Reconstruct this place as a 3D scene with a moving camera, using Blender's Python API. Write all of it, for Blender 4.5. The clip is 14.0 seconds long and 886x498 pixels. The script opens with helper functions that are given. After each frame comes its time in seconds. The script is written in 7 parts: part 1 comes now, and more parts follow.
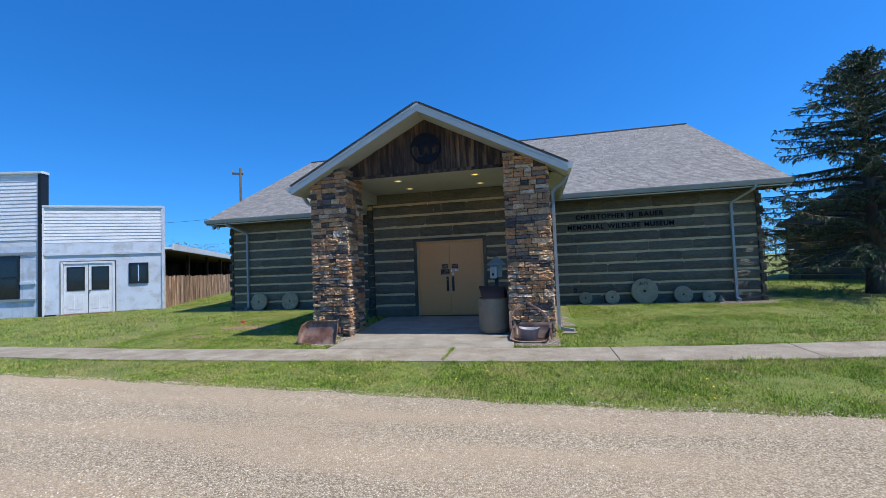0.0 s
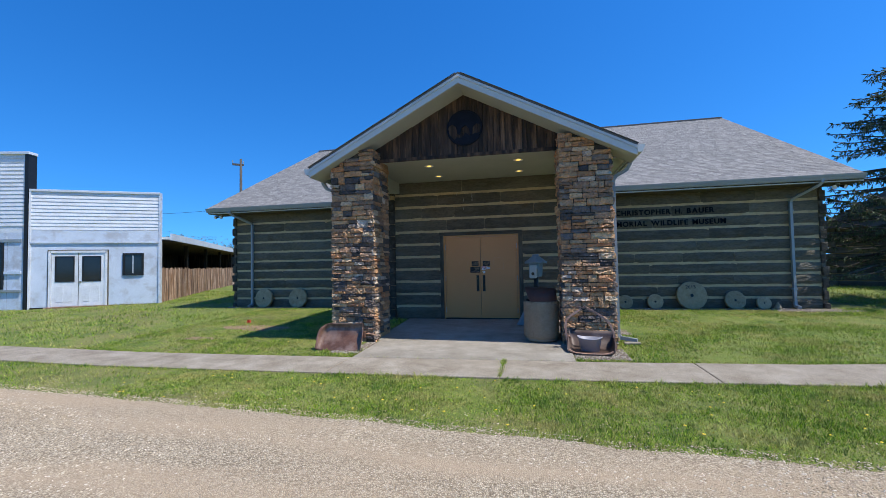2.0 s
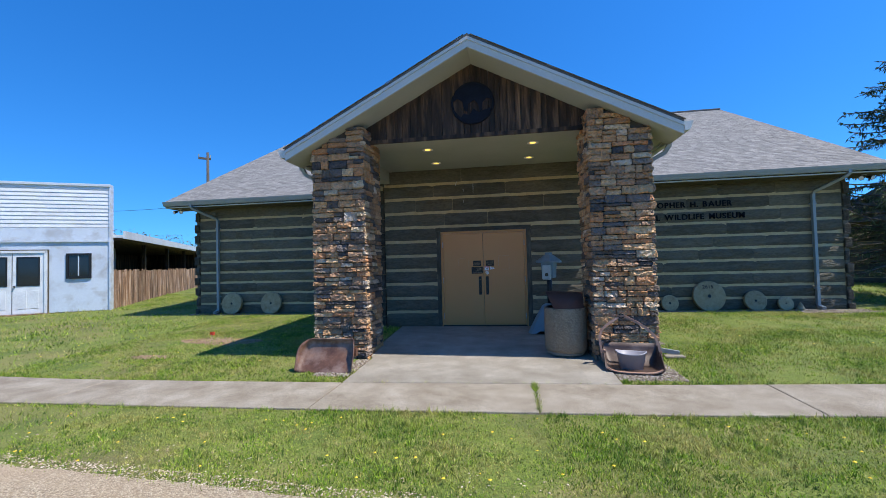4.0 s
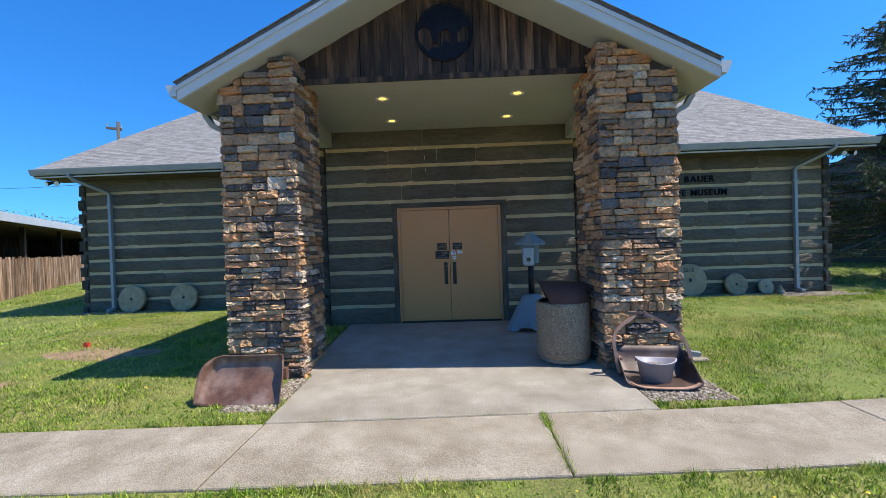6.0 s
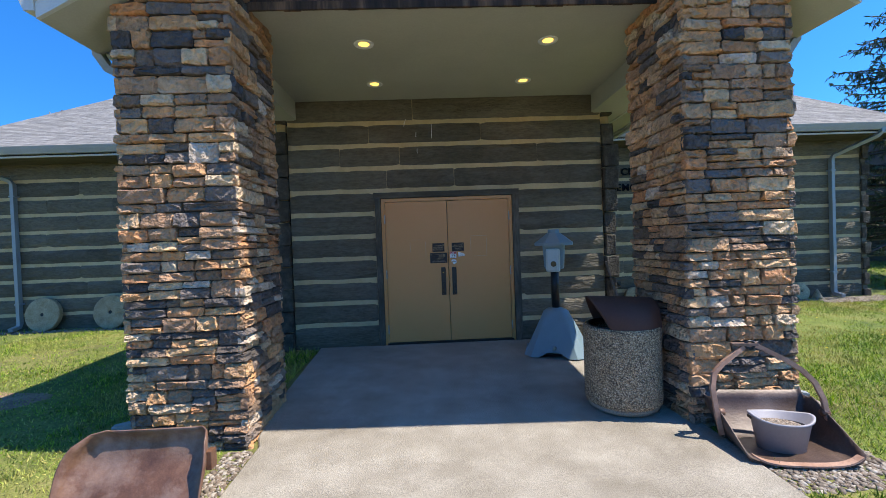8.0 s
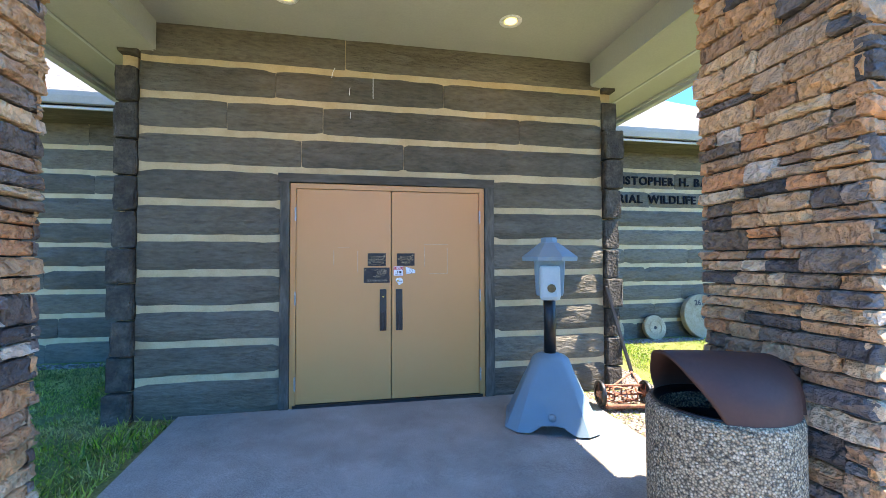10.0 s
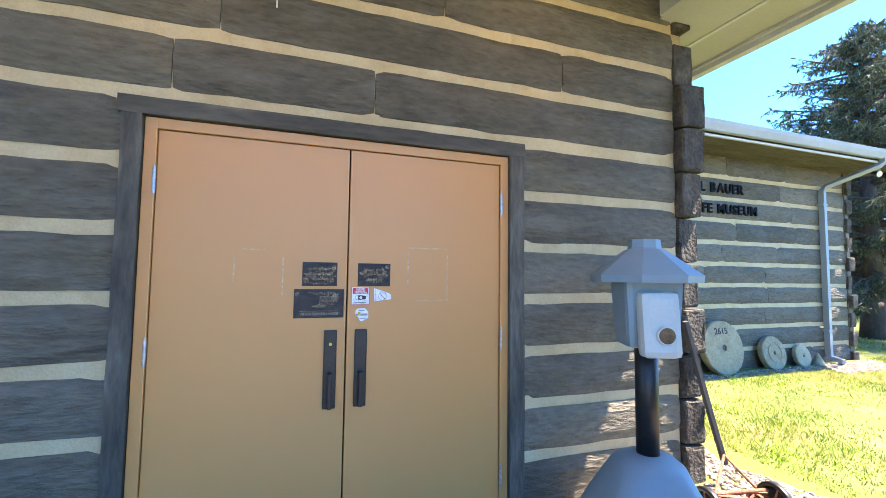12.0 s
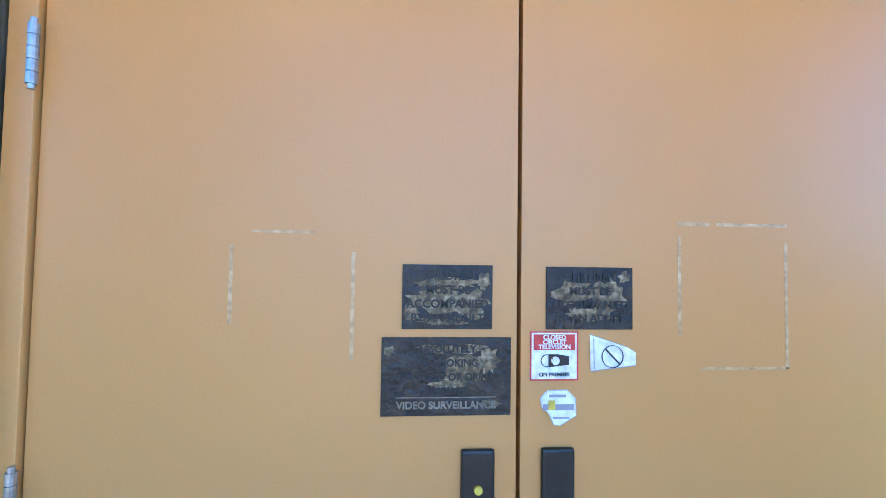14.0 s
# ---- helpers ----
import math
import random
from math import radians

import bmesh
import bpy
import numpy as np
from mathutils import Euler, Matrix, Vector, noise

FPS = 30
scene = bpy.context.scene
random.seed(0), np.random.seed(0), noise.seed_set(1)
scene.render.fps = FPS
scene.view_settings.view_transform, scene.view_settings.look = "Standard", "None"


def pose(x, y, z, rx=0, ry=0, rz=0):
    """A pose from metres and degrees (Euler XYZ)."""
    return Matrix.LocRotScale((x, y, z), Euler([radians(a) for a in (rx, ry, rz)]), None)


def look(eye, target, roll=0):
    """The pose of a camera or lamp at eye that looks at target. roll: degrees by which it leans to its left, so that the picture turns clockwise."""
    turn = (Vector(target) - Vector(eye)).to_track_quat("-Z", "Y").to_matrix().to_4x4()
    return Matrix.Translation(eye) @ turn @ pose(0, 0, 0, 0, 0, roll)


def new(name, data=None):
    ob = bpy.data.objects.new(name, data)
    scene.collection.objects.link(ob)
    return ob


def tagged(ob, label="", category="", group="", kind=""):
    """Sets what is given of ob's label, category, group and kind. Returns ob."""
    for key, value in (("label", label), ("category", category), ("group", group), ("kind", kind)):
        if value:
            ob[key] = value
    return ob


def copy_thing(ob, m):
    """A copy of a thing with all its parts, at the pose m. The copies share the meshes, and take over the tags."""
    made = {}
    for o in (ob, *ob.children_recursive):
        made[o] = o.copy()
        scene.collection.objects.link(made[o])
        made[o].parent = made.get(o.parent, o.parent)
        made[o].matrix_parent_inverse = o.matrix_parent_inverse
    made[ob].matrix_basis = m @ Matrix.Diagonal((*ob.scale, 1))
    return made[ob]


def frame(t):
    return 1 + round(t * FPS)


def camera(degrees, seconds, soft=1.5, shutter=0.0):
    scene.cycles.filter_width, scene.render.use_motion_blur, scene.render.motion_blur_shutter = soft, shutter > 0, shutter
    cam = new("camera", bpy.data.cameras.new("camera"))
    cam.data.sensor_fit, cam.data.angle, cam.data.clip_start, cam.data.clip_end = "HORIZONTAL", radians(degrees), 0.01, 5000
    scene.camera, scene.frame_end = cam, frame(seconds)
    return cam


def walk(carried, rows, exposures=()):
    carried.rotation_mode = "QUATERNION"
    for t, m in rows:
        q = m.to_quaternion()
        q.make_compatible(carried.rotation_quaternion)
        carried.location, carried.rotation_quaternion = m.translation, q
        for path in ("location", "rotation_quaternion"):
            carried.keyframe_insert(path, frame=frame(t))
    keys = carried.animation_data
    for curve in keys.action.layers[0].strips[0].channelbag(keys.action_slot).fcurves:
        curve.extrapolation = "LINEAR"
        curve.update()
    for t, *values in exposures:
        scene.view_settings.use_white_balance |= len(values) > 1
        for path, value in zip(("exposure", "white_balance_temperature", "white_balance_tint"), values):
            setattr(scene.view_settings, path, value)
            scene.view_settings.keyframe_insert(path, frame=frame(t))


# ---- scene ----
# ---------------------------------------------------------------- camera and walk
cam = camera(93.2, 14.0, 0.45)
# seconds, eye, point looked at, roll
PATH = [
    (0, (0.0, 0.0, 1.545), (-0.439, 1.949, 1.629), -2.3),
    (0.1, (-0.035, 0.04, 1.539), (-0.477, 1.988, 1.623), -2.3),
    (0.2, (-0.072, 0.08, 1.534), (-0.515, 2.028, 1.617), -2.2),
    (0.3, (-0.111, 0.12, 1.529), (-0.556, 2.069, 1.611), -2.1),
    (0.4, (-0.154, 0.163, 1.525), (-0.601, 2.111, 1.607), -2.0),
    (0.5, (-0.203, 0.207, 1.522), (-0.651, 2.155, 1.603), -2.0),
    (0.6, (-0.258, 0.253, 1.519), (-0.705, 2.201, 1.6), -1.9),
    (0.7, (-0.318, 0.301, 1.518), (-0.765, 2.249, 1.598), -1.8),
    (0.8, (-0.38, 0.348, 1.517), (-0.825, 2.296, 1.596), -1.8),
    (0.9, (-0.441, 0.393, 1.517), (-0.886, 2.341, 1.595), -1.7),
    (1, (-0.5, 0.435, 1.517), (-0.943, 2.384, 1.594), -1.7),
    (1.1, (-0.555, 0.474, 1.522), (-0.996, 2.423, 1.597), -1.6),
    (1.2, (-0.608, 0.511, 1.533), (-1.047, 2.461, 1.607), -1.6),
    (1.3, (-0.659, 0.55, 1.547), (-1.096, 2.5, 1.619), -1.6),
    (1.4, (-0.712, 0.594, 1.559), (-1.147, 2.544, 1.63), -1.6),
    (1.5, (-0.768, 0.645, 1.564), (-1.202, 2.596, 1.634), -1.5),
    (1.6, (-0.829, 0.706, 1.561), (-1.261, 2.657, 1.632), -1.5),
    (1.7, (-0.894, 0.775, 1.556), (-1.324, 2.726, 1.627), -1.4),
    (1.8, (-0.96, 0.849, 1.549), (-1.39, 2.801, 1.622), -1.3),
    (1.9, (-1.027, 0.925, 1.543), (-1.455, 2.877, 1.617), -1.2),
    (2, (-1.091, 1.001, 1.54), (-1.518, 2.953, 1.615), -1.1),
    (2.1, (-1.153, 1.073, 1.541), (-1.578, 3.027, 1.615), -1.1),
    (2.2, (-1.211, 1.143, 1.542), (-1.633, 3.097, 1.616), -1.0),
    (2.3, (-1.266, 1.21, 1.543), (-1.685, 3.164, 1.617), -1.0),
    (2.4, (-1.318, 1.275, 1.545), (-1.734, 3.229, 1.619), -1.0),
    (2.5, (-1.367, 1.337, 1.547), (-1.78, 3.292, 1.621), -1.0),
    (2.6, (-1.413, 1.397, 1.55), (-1.823, 3.353, 1.624), -1.1),
    (2.7, (-1.456, 1.456, 1.552), (-1.862, 3.413, 1.627), -1.1),
    (2.8, (-1.498, 1.514, 1.556), (-1.899, 3.472, 1.63), -1.2),
    (2.9, (-1.536, 1.57, 1.559), (-1.933, 3.529, 1.633), -1.2),
    (3, (-1.573, 1.626, 1.563), (-1.964, 3.586, 1.636), -1.2),
    (3.1, (-1.608, 1.681, 1.566), (-1.993, 3.642, 1.639), -1.3),
    (3.2, (-1.641, 1.736, 1.57), (-2.02, 3.699, 1.643), -1.3),
    (3.3, (-1.672, 1.792, 1.574), (-2.045, 3.755, 1.646), -1.4),
    (3.4, (-1.702, 1.848, 1.578), (-2.068, 3.813, 1.649), -1.4),
    (3.5, (-1.731, 1.904, 1.581), (-2.089, 3.871, 1.652), -1.5),
    (3.6, (-1.758, 1.962, 1.585), (-2.109, 3.93, 1.654), -1.5),
    (3.7, (-1.784, 2.021, 1.588), (-2.126, 3.991, 1.657), -1.5),
    (3.8, (-1.81, 2.082, 1.592), (-2.143, 4.053, 1.658), -1.5),
    (3.9, (-1.835, 2.145, 1.595), (-2.158, 4.118, 1.659), -1.5),
    (4, (-1.859, 2.21, 1.597), (-2.172, 4.184, 1.66), -1.5),
    (4.1, (-1.883, 2.277, 1.599), (-2.185, 4.254, 1.66), -1.4),
    (4.2, (-1.907, 2.348, 1.601), (-2.198, 4.326, 1.66), -1.3),
    (4.3, (-1.931, 2.422, 1.603), (-2.21, 4.401, 1.659), -1.2),
    (4.4, (-1.955, 2.499, 1.603), (-2.221, 4.48, 1.657), -1.1),
    (4.5, (-1.98, 2.579, 1.604), (-2.232, 4.563, 1.654), -1.0),
    (4.6, (-2.004, 2.664, 1.602), (-2.242, 4.649, 1.647), -0.8),
    (4.7, (-2.029, 2.751, 1.597), (-2.252, 4.738, 1.635), -0.7),
    (4.8, (-2.054, 2.837, 1.591), (-2.26, 4.826, 1.619), -0.6),
    (4.9, (-2.079, 2.921, 1.586), (-2.264, 4.913, 1.603), -0.6),
    (5, (-2.104, 3.002, 1.584), (-2.266, 4.995, 1.589), -0.8),
    (5.1, (-2.128, 3.077, 1.585), (-2.264, 5.073, 1.578), -1.1),
    (5.2, (-2.151, 3.15, 1.587), (-2.261, 5.147, 1.569), -1.5),
    (5.3, (-2.175, 3.223, 1.591), (-2.261, 5.221, 1.563), -1.9),
    (5.4, (-2.198, 3.299, 1.594), (-2.267, 5.298, 1.56), -2.1),
    (5.5, (-2.222, 3.382, 1.597), (-2.282, 5.381, 1.56), -2.2),
    (5.6, (-2.246, 3.475, 1.598), (-2.304, 5.474, 1.563), -2.1),
    (5.7, (-2.271, 3.573, 1.598), (-2.328, 5.572, 1.566), -2.0),
    (5.8, (-2.296, 3.675, 1.598), (-2.353, 5.674, 1.569), -2.0),
    (5.9, (-2.321, 3.775, 1.599), (-2.379, 5.774, 1.572), -1.9),
    (6, (-2.347, 3.871, 1.6), (-2.405, 5.87, 1.575), -1.9),
    (6.1, (-2.372, 3.96, 1.603), (-2.428, 5.959, 1.578), -1.9),
    (6.2, (-2.397, 4.043, 1.607), (-2.448, 6.042, 1.582), -2.0),
    (6.3, (-2.421, 4.124, 1.611), (-2.464, 6.123, 1.585), -2.1),
    (6.4, (-2.444, 4.206, 1.614), (-2.474, 6.205, 1.587), -2.3),
    (6.5, (-2.464, 4.291, 1.615), (-2.477, 6.291, 1.587), -2.3),
    (6.6, (-2.482, 4.383, 1.615), (-2.473, 6.383, 1.584), -2.3),
    (6.7, (-2.499, 4.479, 1.614), (-2.465, 6.478, 1.581), -2.3),
    (6.8, (-2.514, 4.575, 1.613), (-2.459, 6.574, 1.577), -2.2),
    (6.9, (-2.53, 4.67, 1.612), (-2.458, 6.669, 1.575), -2.1),
    (7, (-2.546, 4.761, 1.612), (-2.468, 6.759, 1.574), -2.0),
    (7.1, (-2.564, 4.844, 1.614), (-2.486, 6.843, 1.576), -2.0),
    (7.2, (-2.583, 4.922, 1.618), (-2.507, 6.92, 1.581), -2.0),
    (7.3, (-2.604, 4.995, 1.623), (-2.53, 6.993, 1.587), -2.0),
    (7.4, (-2.625, 5.064, 1.627), (-2.554, 7.063, 1.593), -2.0),
    (7.5, (-2.647, 5.132, 1.628), (-2.578, 7.131, 1.595), -2.0),
    (7.6, (-2.668, 5.199, 1.628), (-2.601, 7.198, 1.596), -2.0),
    (7.7, (-2.687, 5.268, 1.628), (-2.622, 7.267, 1.596), -2.1),
    (7.8, (-2.703, 5.34, 1.627), (-2.639, 7.338, 1.596), -2.1),
    (7.9, (-2.714, 5.415, 1.626), (-2.651, 7.414, 1.594), -2.1),
    (8, (-2.718, 5.498, 1.624), (-2.655, 7.496, 1.592), -2.1),
    (8.1, (-2.716, 5.587, 1.62), (-2.65, 7.586, 1.588), -2.1),
    (8.2, (-2.711, 5.683, 1.614), (-2.64, 7.681, 1.582), -2.1),
    (8.3, (-2.705, 5.783, 1.607), (-2.626, 7.781, 1.575), -2.0),
    (8.4, (-2.7, 5.886, 1.601), (-2.61, 7.883, 1.57), -2.0),
    (8.5, (-2.697, 5.989, 1.597), (-2.596, 7.986, 1.566), -1.9),
    (8.6, (-2.698, 6.092, 1.593), (-2.583, 8.088, 1.563), -1.8),
    (8.7, (-2.699, 6.194, 1.591), (-2.571, 8.19, 1.562), -1.7),
    (8.8, (-2.7, 6.295, 1.588), (-2.558, 8.29, 1.562), -1.6),
    (8.9, (-2.702, 6.396, 1.585), (-2.544, 8.39, 1.563), -1.5),
    (11, (-2.756, 8.411, 1.485), (-2.099, 10.294, 1.63), 0.3),
    (11.5, (-2.744, 8.895, 1.505), (-1.979, 10.736, 1.664), 0.2),
    (12, (-2.697, 9.357, 1.552), (-2.05, 11.245, 1.677), 0.7),
    (12.5, (-2.663, 9.797, 1.592), (-2.065, 11.703, 1.689), 1.0),
    (13, (-2.578, 10.197, 1.602), (-2.123, 12.143, 1.689), 1.1),
    (13.5, (-2.622, 10.556, 1.587), (-2.307, 12.529, 1.665), 1.2),
    (14, (-2.665, 10.847, 1.613), (-2.511, 12.84, 1.688), 0.8),
]
EXPOSURES = [(0.0, 0.22, 6480, 10), (4.5, 0.45, 6650, 10), (5.0, 0.55, 6850, 10), (6.5, 0.6, 6850, 10), (8.5, 0.95, 6950, 11), (10.8, 2.92, 7300, 17), (11.5, 2.94, 7200, 18), (12.0, 2.68, 7650, 19), (12.5, 2.7, 7700, 19), (13.0, 2.9, 7400, 15), (13.5, 3.17, 6950, 12.5), (14.0, 3.03, 6800, 12.5)]
walk(cam, [(t, look(eye, target, roll)) for t, eye, target, roll in PATH], EXPOSURES)

# ---------------------------------------------------------------- sky and sun
SUN_AZ = math.atan2(0.55, -0.105)      # from +y towards +x
SUN_EL = math.atan2(1.0, math.hypot(0.55, 0.105))
world = bpy.data.worlds.new("sky")
scene.world = world
world.use_nodes = True
wn = world.node_tree
sky = wn.nodes.new("ShaderNodeTexSky")
sky.sky_type = "NISHITA"
sky.sun_disc = False
sky.sun_elevation = SUN_EL
sky.sun_rotation = SUN_AZ
sky.air_density, sky.dust_density, sky.ozone_density = 1.0, 0.3, 2.2
hsv = wn.nodes.new("ShaderNodeHueSaturation")
hsv.inputs["Saturation"].default_value = 1.35
tc = wn.nodes.new("ShaderNodeTexCoord")
lift = wn.nodes.new("ShaderNodeMapping")
lift.inputs["Location"].default_value = (0, 0, 0.12)
norm = wn.nodes.new("ShaderNodeVectorMath")
norm.operation = "NORMALIZE"
wn.links.new(tc.outputs["Generated"], lift.inputs["Vector"])
wn.links.new(lift.outputs[0], norm.inputs[0])
wn.links.new(norm.outputs[0], sky.inputs["Vector"])
wn.links.new(sky.outputs[0], hsv.inputs["Color"])
tint = wn.nodes.new("ShaderNodeMix")
tint.data_type, tint.blend_type = "RGBA", "MULTIPLY"
tint.inputs["Factor"].default_value = 1.0
tint.inputs["B"].default_value = (0.49, 0.92, 1.23, 1)
wn.links.new(hsv.outputs[0], tint.inputs["A"])
wn.links.new(tint.outputs["Result"], wn.nodes["Background"].inputs["Color"])
wn.nodes["Background"].inputs["Strength"].default_value = 0.15
sun = new("sun", bpy.data.lights.new("sun", "SUN"))
sun.data.energy, sun.data.angle, sun.data.color = 4.9, radians(0.5), (1.0, 0.96, 0.90)
sun.matrix_world = look((20 * 0.55, -20 * 0.105, 20), (0, 0, 0))
# ---------------------------------------------------------------- materials
def mat(name, colors, scale=6.0, rough=0.8, metal=0.0, bump=0.0, bump_scale=60.0, stretch=(1, 1, 1), piece=0.0, stain=None, stain_scale=1.2, stain_amount=0.5, fine=0.25, coat=0.0, spec=0.5, cracks=False):
    """A surface of two or three colours mixed by noise, with fine grain, optional stains and a tint per piece."""
    m = bpy.data.materials.new(name)
    m.use_nodes = True
    nt = m.node_tree
    bsdf = nt.nodes["Principled BSDF"]
    geo = nt.nodes.new("ShaderNodeTexCoord")
    mp = nt.nodes.new("ShaderNodeMapping")
    mp.inputs["Scale"].default_value = stretch
    nt.links.new(geo.outputs["Object"], mp.inputs["Vector"])
    info = nt.nodes.new("ShaderNodeObjectInfo")
    shift = nt.nodes.new("ShaderNodeVectorMath")
    shift.operation = "ADD"
    sc = nt.nodes.new("ShaderNodeMath")
    sc.operation = "MULTIPLY"
    sc.inputs[1].default_value = 37.0
    nt.links.new(info.outputs["Random"], sc.inputs[0])
    nt.links.new(mp.outputs[0], shift.inputs[0])
    nt.links.new(sc.outputs[0], shift.inputs[1])
    n1 = nt.nodes.new("ShaderNodeTexNoise")
    n1.inputs["Scale"].default_value, n1.inputs["Detail"].default_value, n1.inputs["Roughness"].default_value = scale, 5, 0.6
    n2 = nt.nodes.new("ShaderNodeTexNoise")
    n2.inputs["Scale"].default_value, n2.inputs["Detail"].default_value = bump_scale, 3
    for n in (n1, n2):
        nt.links.new(shift.outputs[0], n.inputs["Vector"])
    ramp = nt.nodes.new("ShaderNodeValToRGB")
    els = ramp.color_ramp.elements
    while len(els) < len(colors):
        els.new(0.5)
    for i, (e, c) in enumerate(zip(els, colors)):
        e.position = 0.32 + 0.36 * i / max(1, len(colors) - 1)
        e.color = (*c, 1)
    nt.links.new(n1.outputs["Fac"], ramp.inputs["Fac"])
    out = ramp.outputs[0]
    if fine:
        mr = nt.nodes.new("ShaderNodeMapRange")
        mr.inputs["To Min"].default_value, mr.inputs["To Max"].default_value = 1 - fine, 1 + fine
        mr.inputs["From Min"].default_value, mr.inputs["From Max"].default_value = 0.25, 0.75
        nt.links.new(n2.outputs["Fac"], mr.inputs["Value"])
        mul = nt.nodes.new("ShaderNodeVectorMath")
        mul.operation = "SCALE"
        nt.links.new(out, mul.inputs[0])
        nt.links.new(mr.outputs[0], mul.inputs["Scale"])
        out = mul.outputs[0]
    if piece:
        mr = nt.nodes.new("ShaderNodeMapRange")
        mr.inputs["To Min"].default_value, mr.inputs["To Max"].default_value = 1 - piece, 1 + piece
        nt.links.new(info.outputs["Random"], mr.inputs["Value"])
        mul = nt.nodes.new("ShaderNodeVectorMath")
        mul.operation = "SCALE"
        nt.links.new(out, mul.inputs[0])
        nt.links.new(mr.outputs[0], mul.inputs["Scale"])
        out = mul.outputs[0]
    if stain:
        n3 = nt.nodes.new("ShaderNodeTexNoise")
        n3.inputs["Scale"].default_value, n3.inputs["Detail"].default_value = stain_scale, 6
        n3.inputs["Roughness"].default_value = 0.65
        nt.links.new(shift.outputs[0], n3.inputs["Vector"])
        r3 = nt.nodes.new("ShaderNodeMapRange")
        r3.inputs["From Min"].default_value, r3.inputs["From Max"].default_value = 0.48, 0.66
        r3.inputs["To Max"].default_value = stain_amount
        nt.links.new(n3.outputs["Fac"], r3.inputs["Value"])
        mix = nt.nodes.new("ShaderNodeMix")
        mix.data_type = "RGBA"
        nt.links.new(r3.outputs[0], mix.inputs["Factor"])
        nt.links.new(out, mix.inputs["A"])
        mix.inputs["B"].default_value = (*stain, 1)
        out = mix.outputs["Result"]
    height = n2.outputs["Fac"]
    if cracks:
        # long checks and adze marks along the grain
        mc = nt.nodes.new("ShaderNodeMapping")
        mc.inputs["Scale"].default_value = (2.6, 4, 9)
        nt.links.new(geo.outputs["Object"], mc.inputs["Vector"])
        sh = nt.nodes.new("ShaderNodeVectorMath")
        nt.links.new(mc.outputs[0], sh.inputs[0])
        nt.links.new(sc.outputs[0], sh.inputs[1])
        nc = nt.nodes.new("ShaderNodeTexNoise")
        nc.inputs["Scale"].default_value, nc.inputs["Detail"].default_value, nc.inputs["Roughness"].default_value = 2.2, 8, 0.62
        nt.links.new(sh.outputs[0], nc.inputs["Vector"])
        rc = nt.nodes.new("ShaderNodeMapRange")
        rc.inputs["From Min"].default_value, rc.inputs["From Max"].default_value = 0.54, 0.66
        rc.inputs["To Min"].default_value, rc.inputs["To Max"].default_value = 1.0, 0.78
        nt.links.new(nc.outputs["Fac"], rc.inputs["Value"])
        mul = nt.nodes.new("ShaderNodeVectorMath")
        mul.operation = "SCALE"
        nt.links.new(out, mul.inputs[0])
        nt.links.new(rc.outputs[0], mul.inputs["Scale"])
        out = mul.outputs[0]
        ad = nt.nodes.new("ShaderNodeMath")
        nt.links.new(height, ad.inputs[0])
        nt.links.new(rc.outputs[0], ad.inputs[1])
        height = ad.outputs[0]
    nt.links.new(out, bsdf.inputs["Base Color"])
    bsdf.inputs["Roughness"].default_value = rough
    bsdf.inputs["Metallic"].default_value = metal
    bsdf.inputs["Coat Weight"].default_value = coat
    bsdf.inputs["Specular IOR Level"].default_value = spec
    if bump:
        b = nt.nodes.new("ShaderNodeBump")
        b.inputs["Strength"].default_value, b.inputs["Distance"].default_value = bump, 0.02
        nt.links.new(height, b.inputs["Height"])
        nt.links.new(b.outputs[0], bsdf.inputs["Normal"])
    return m


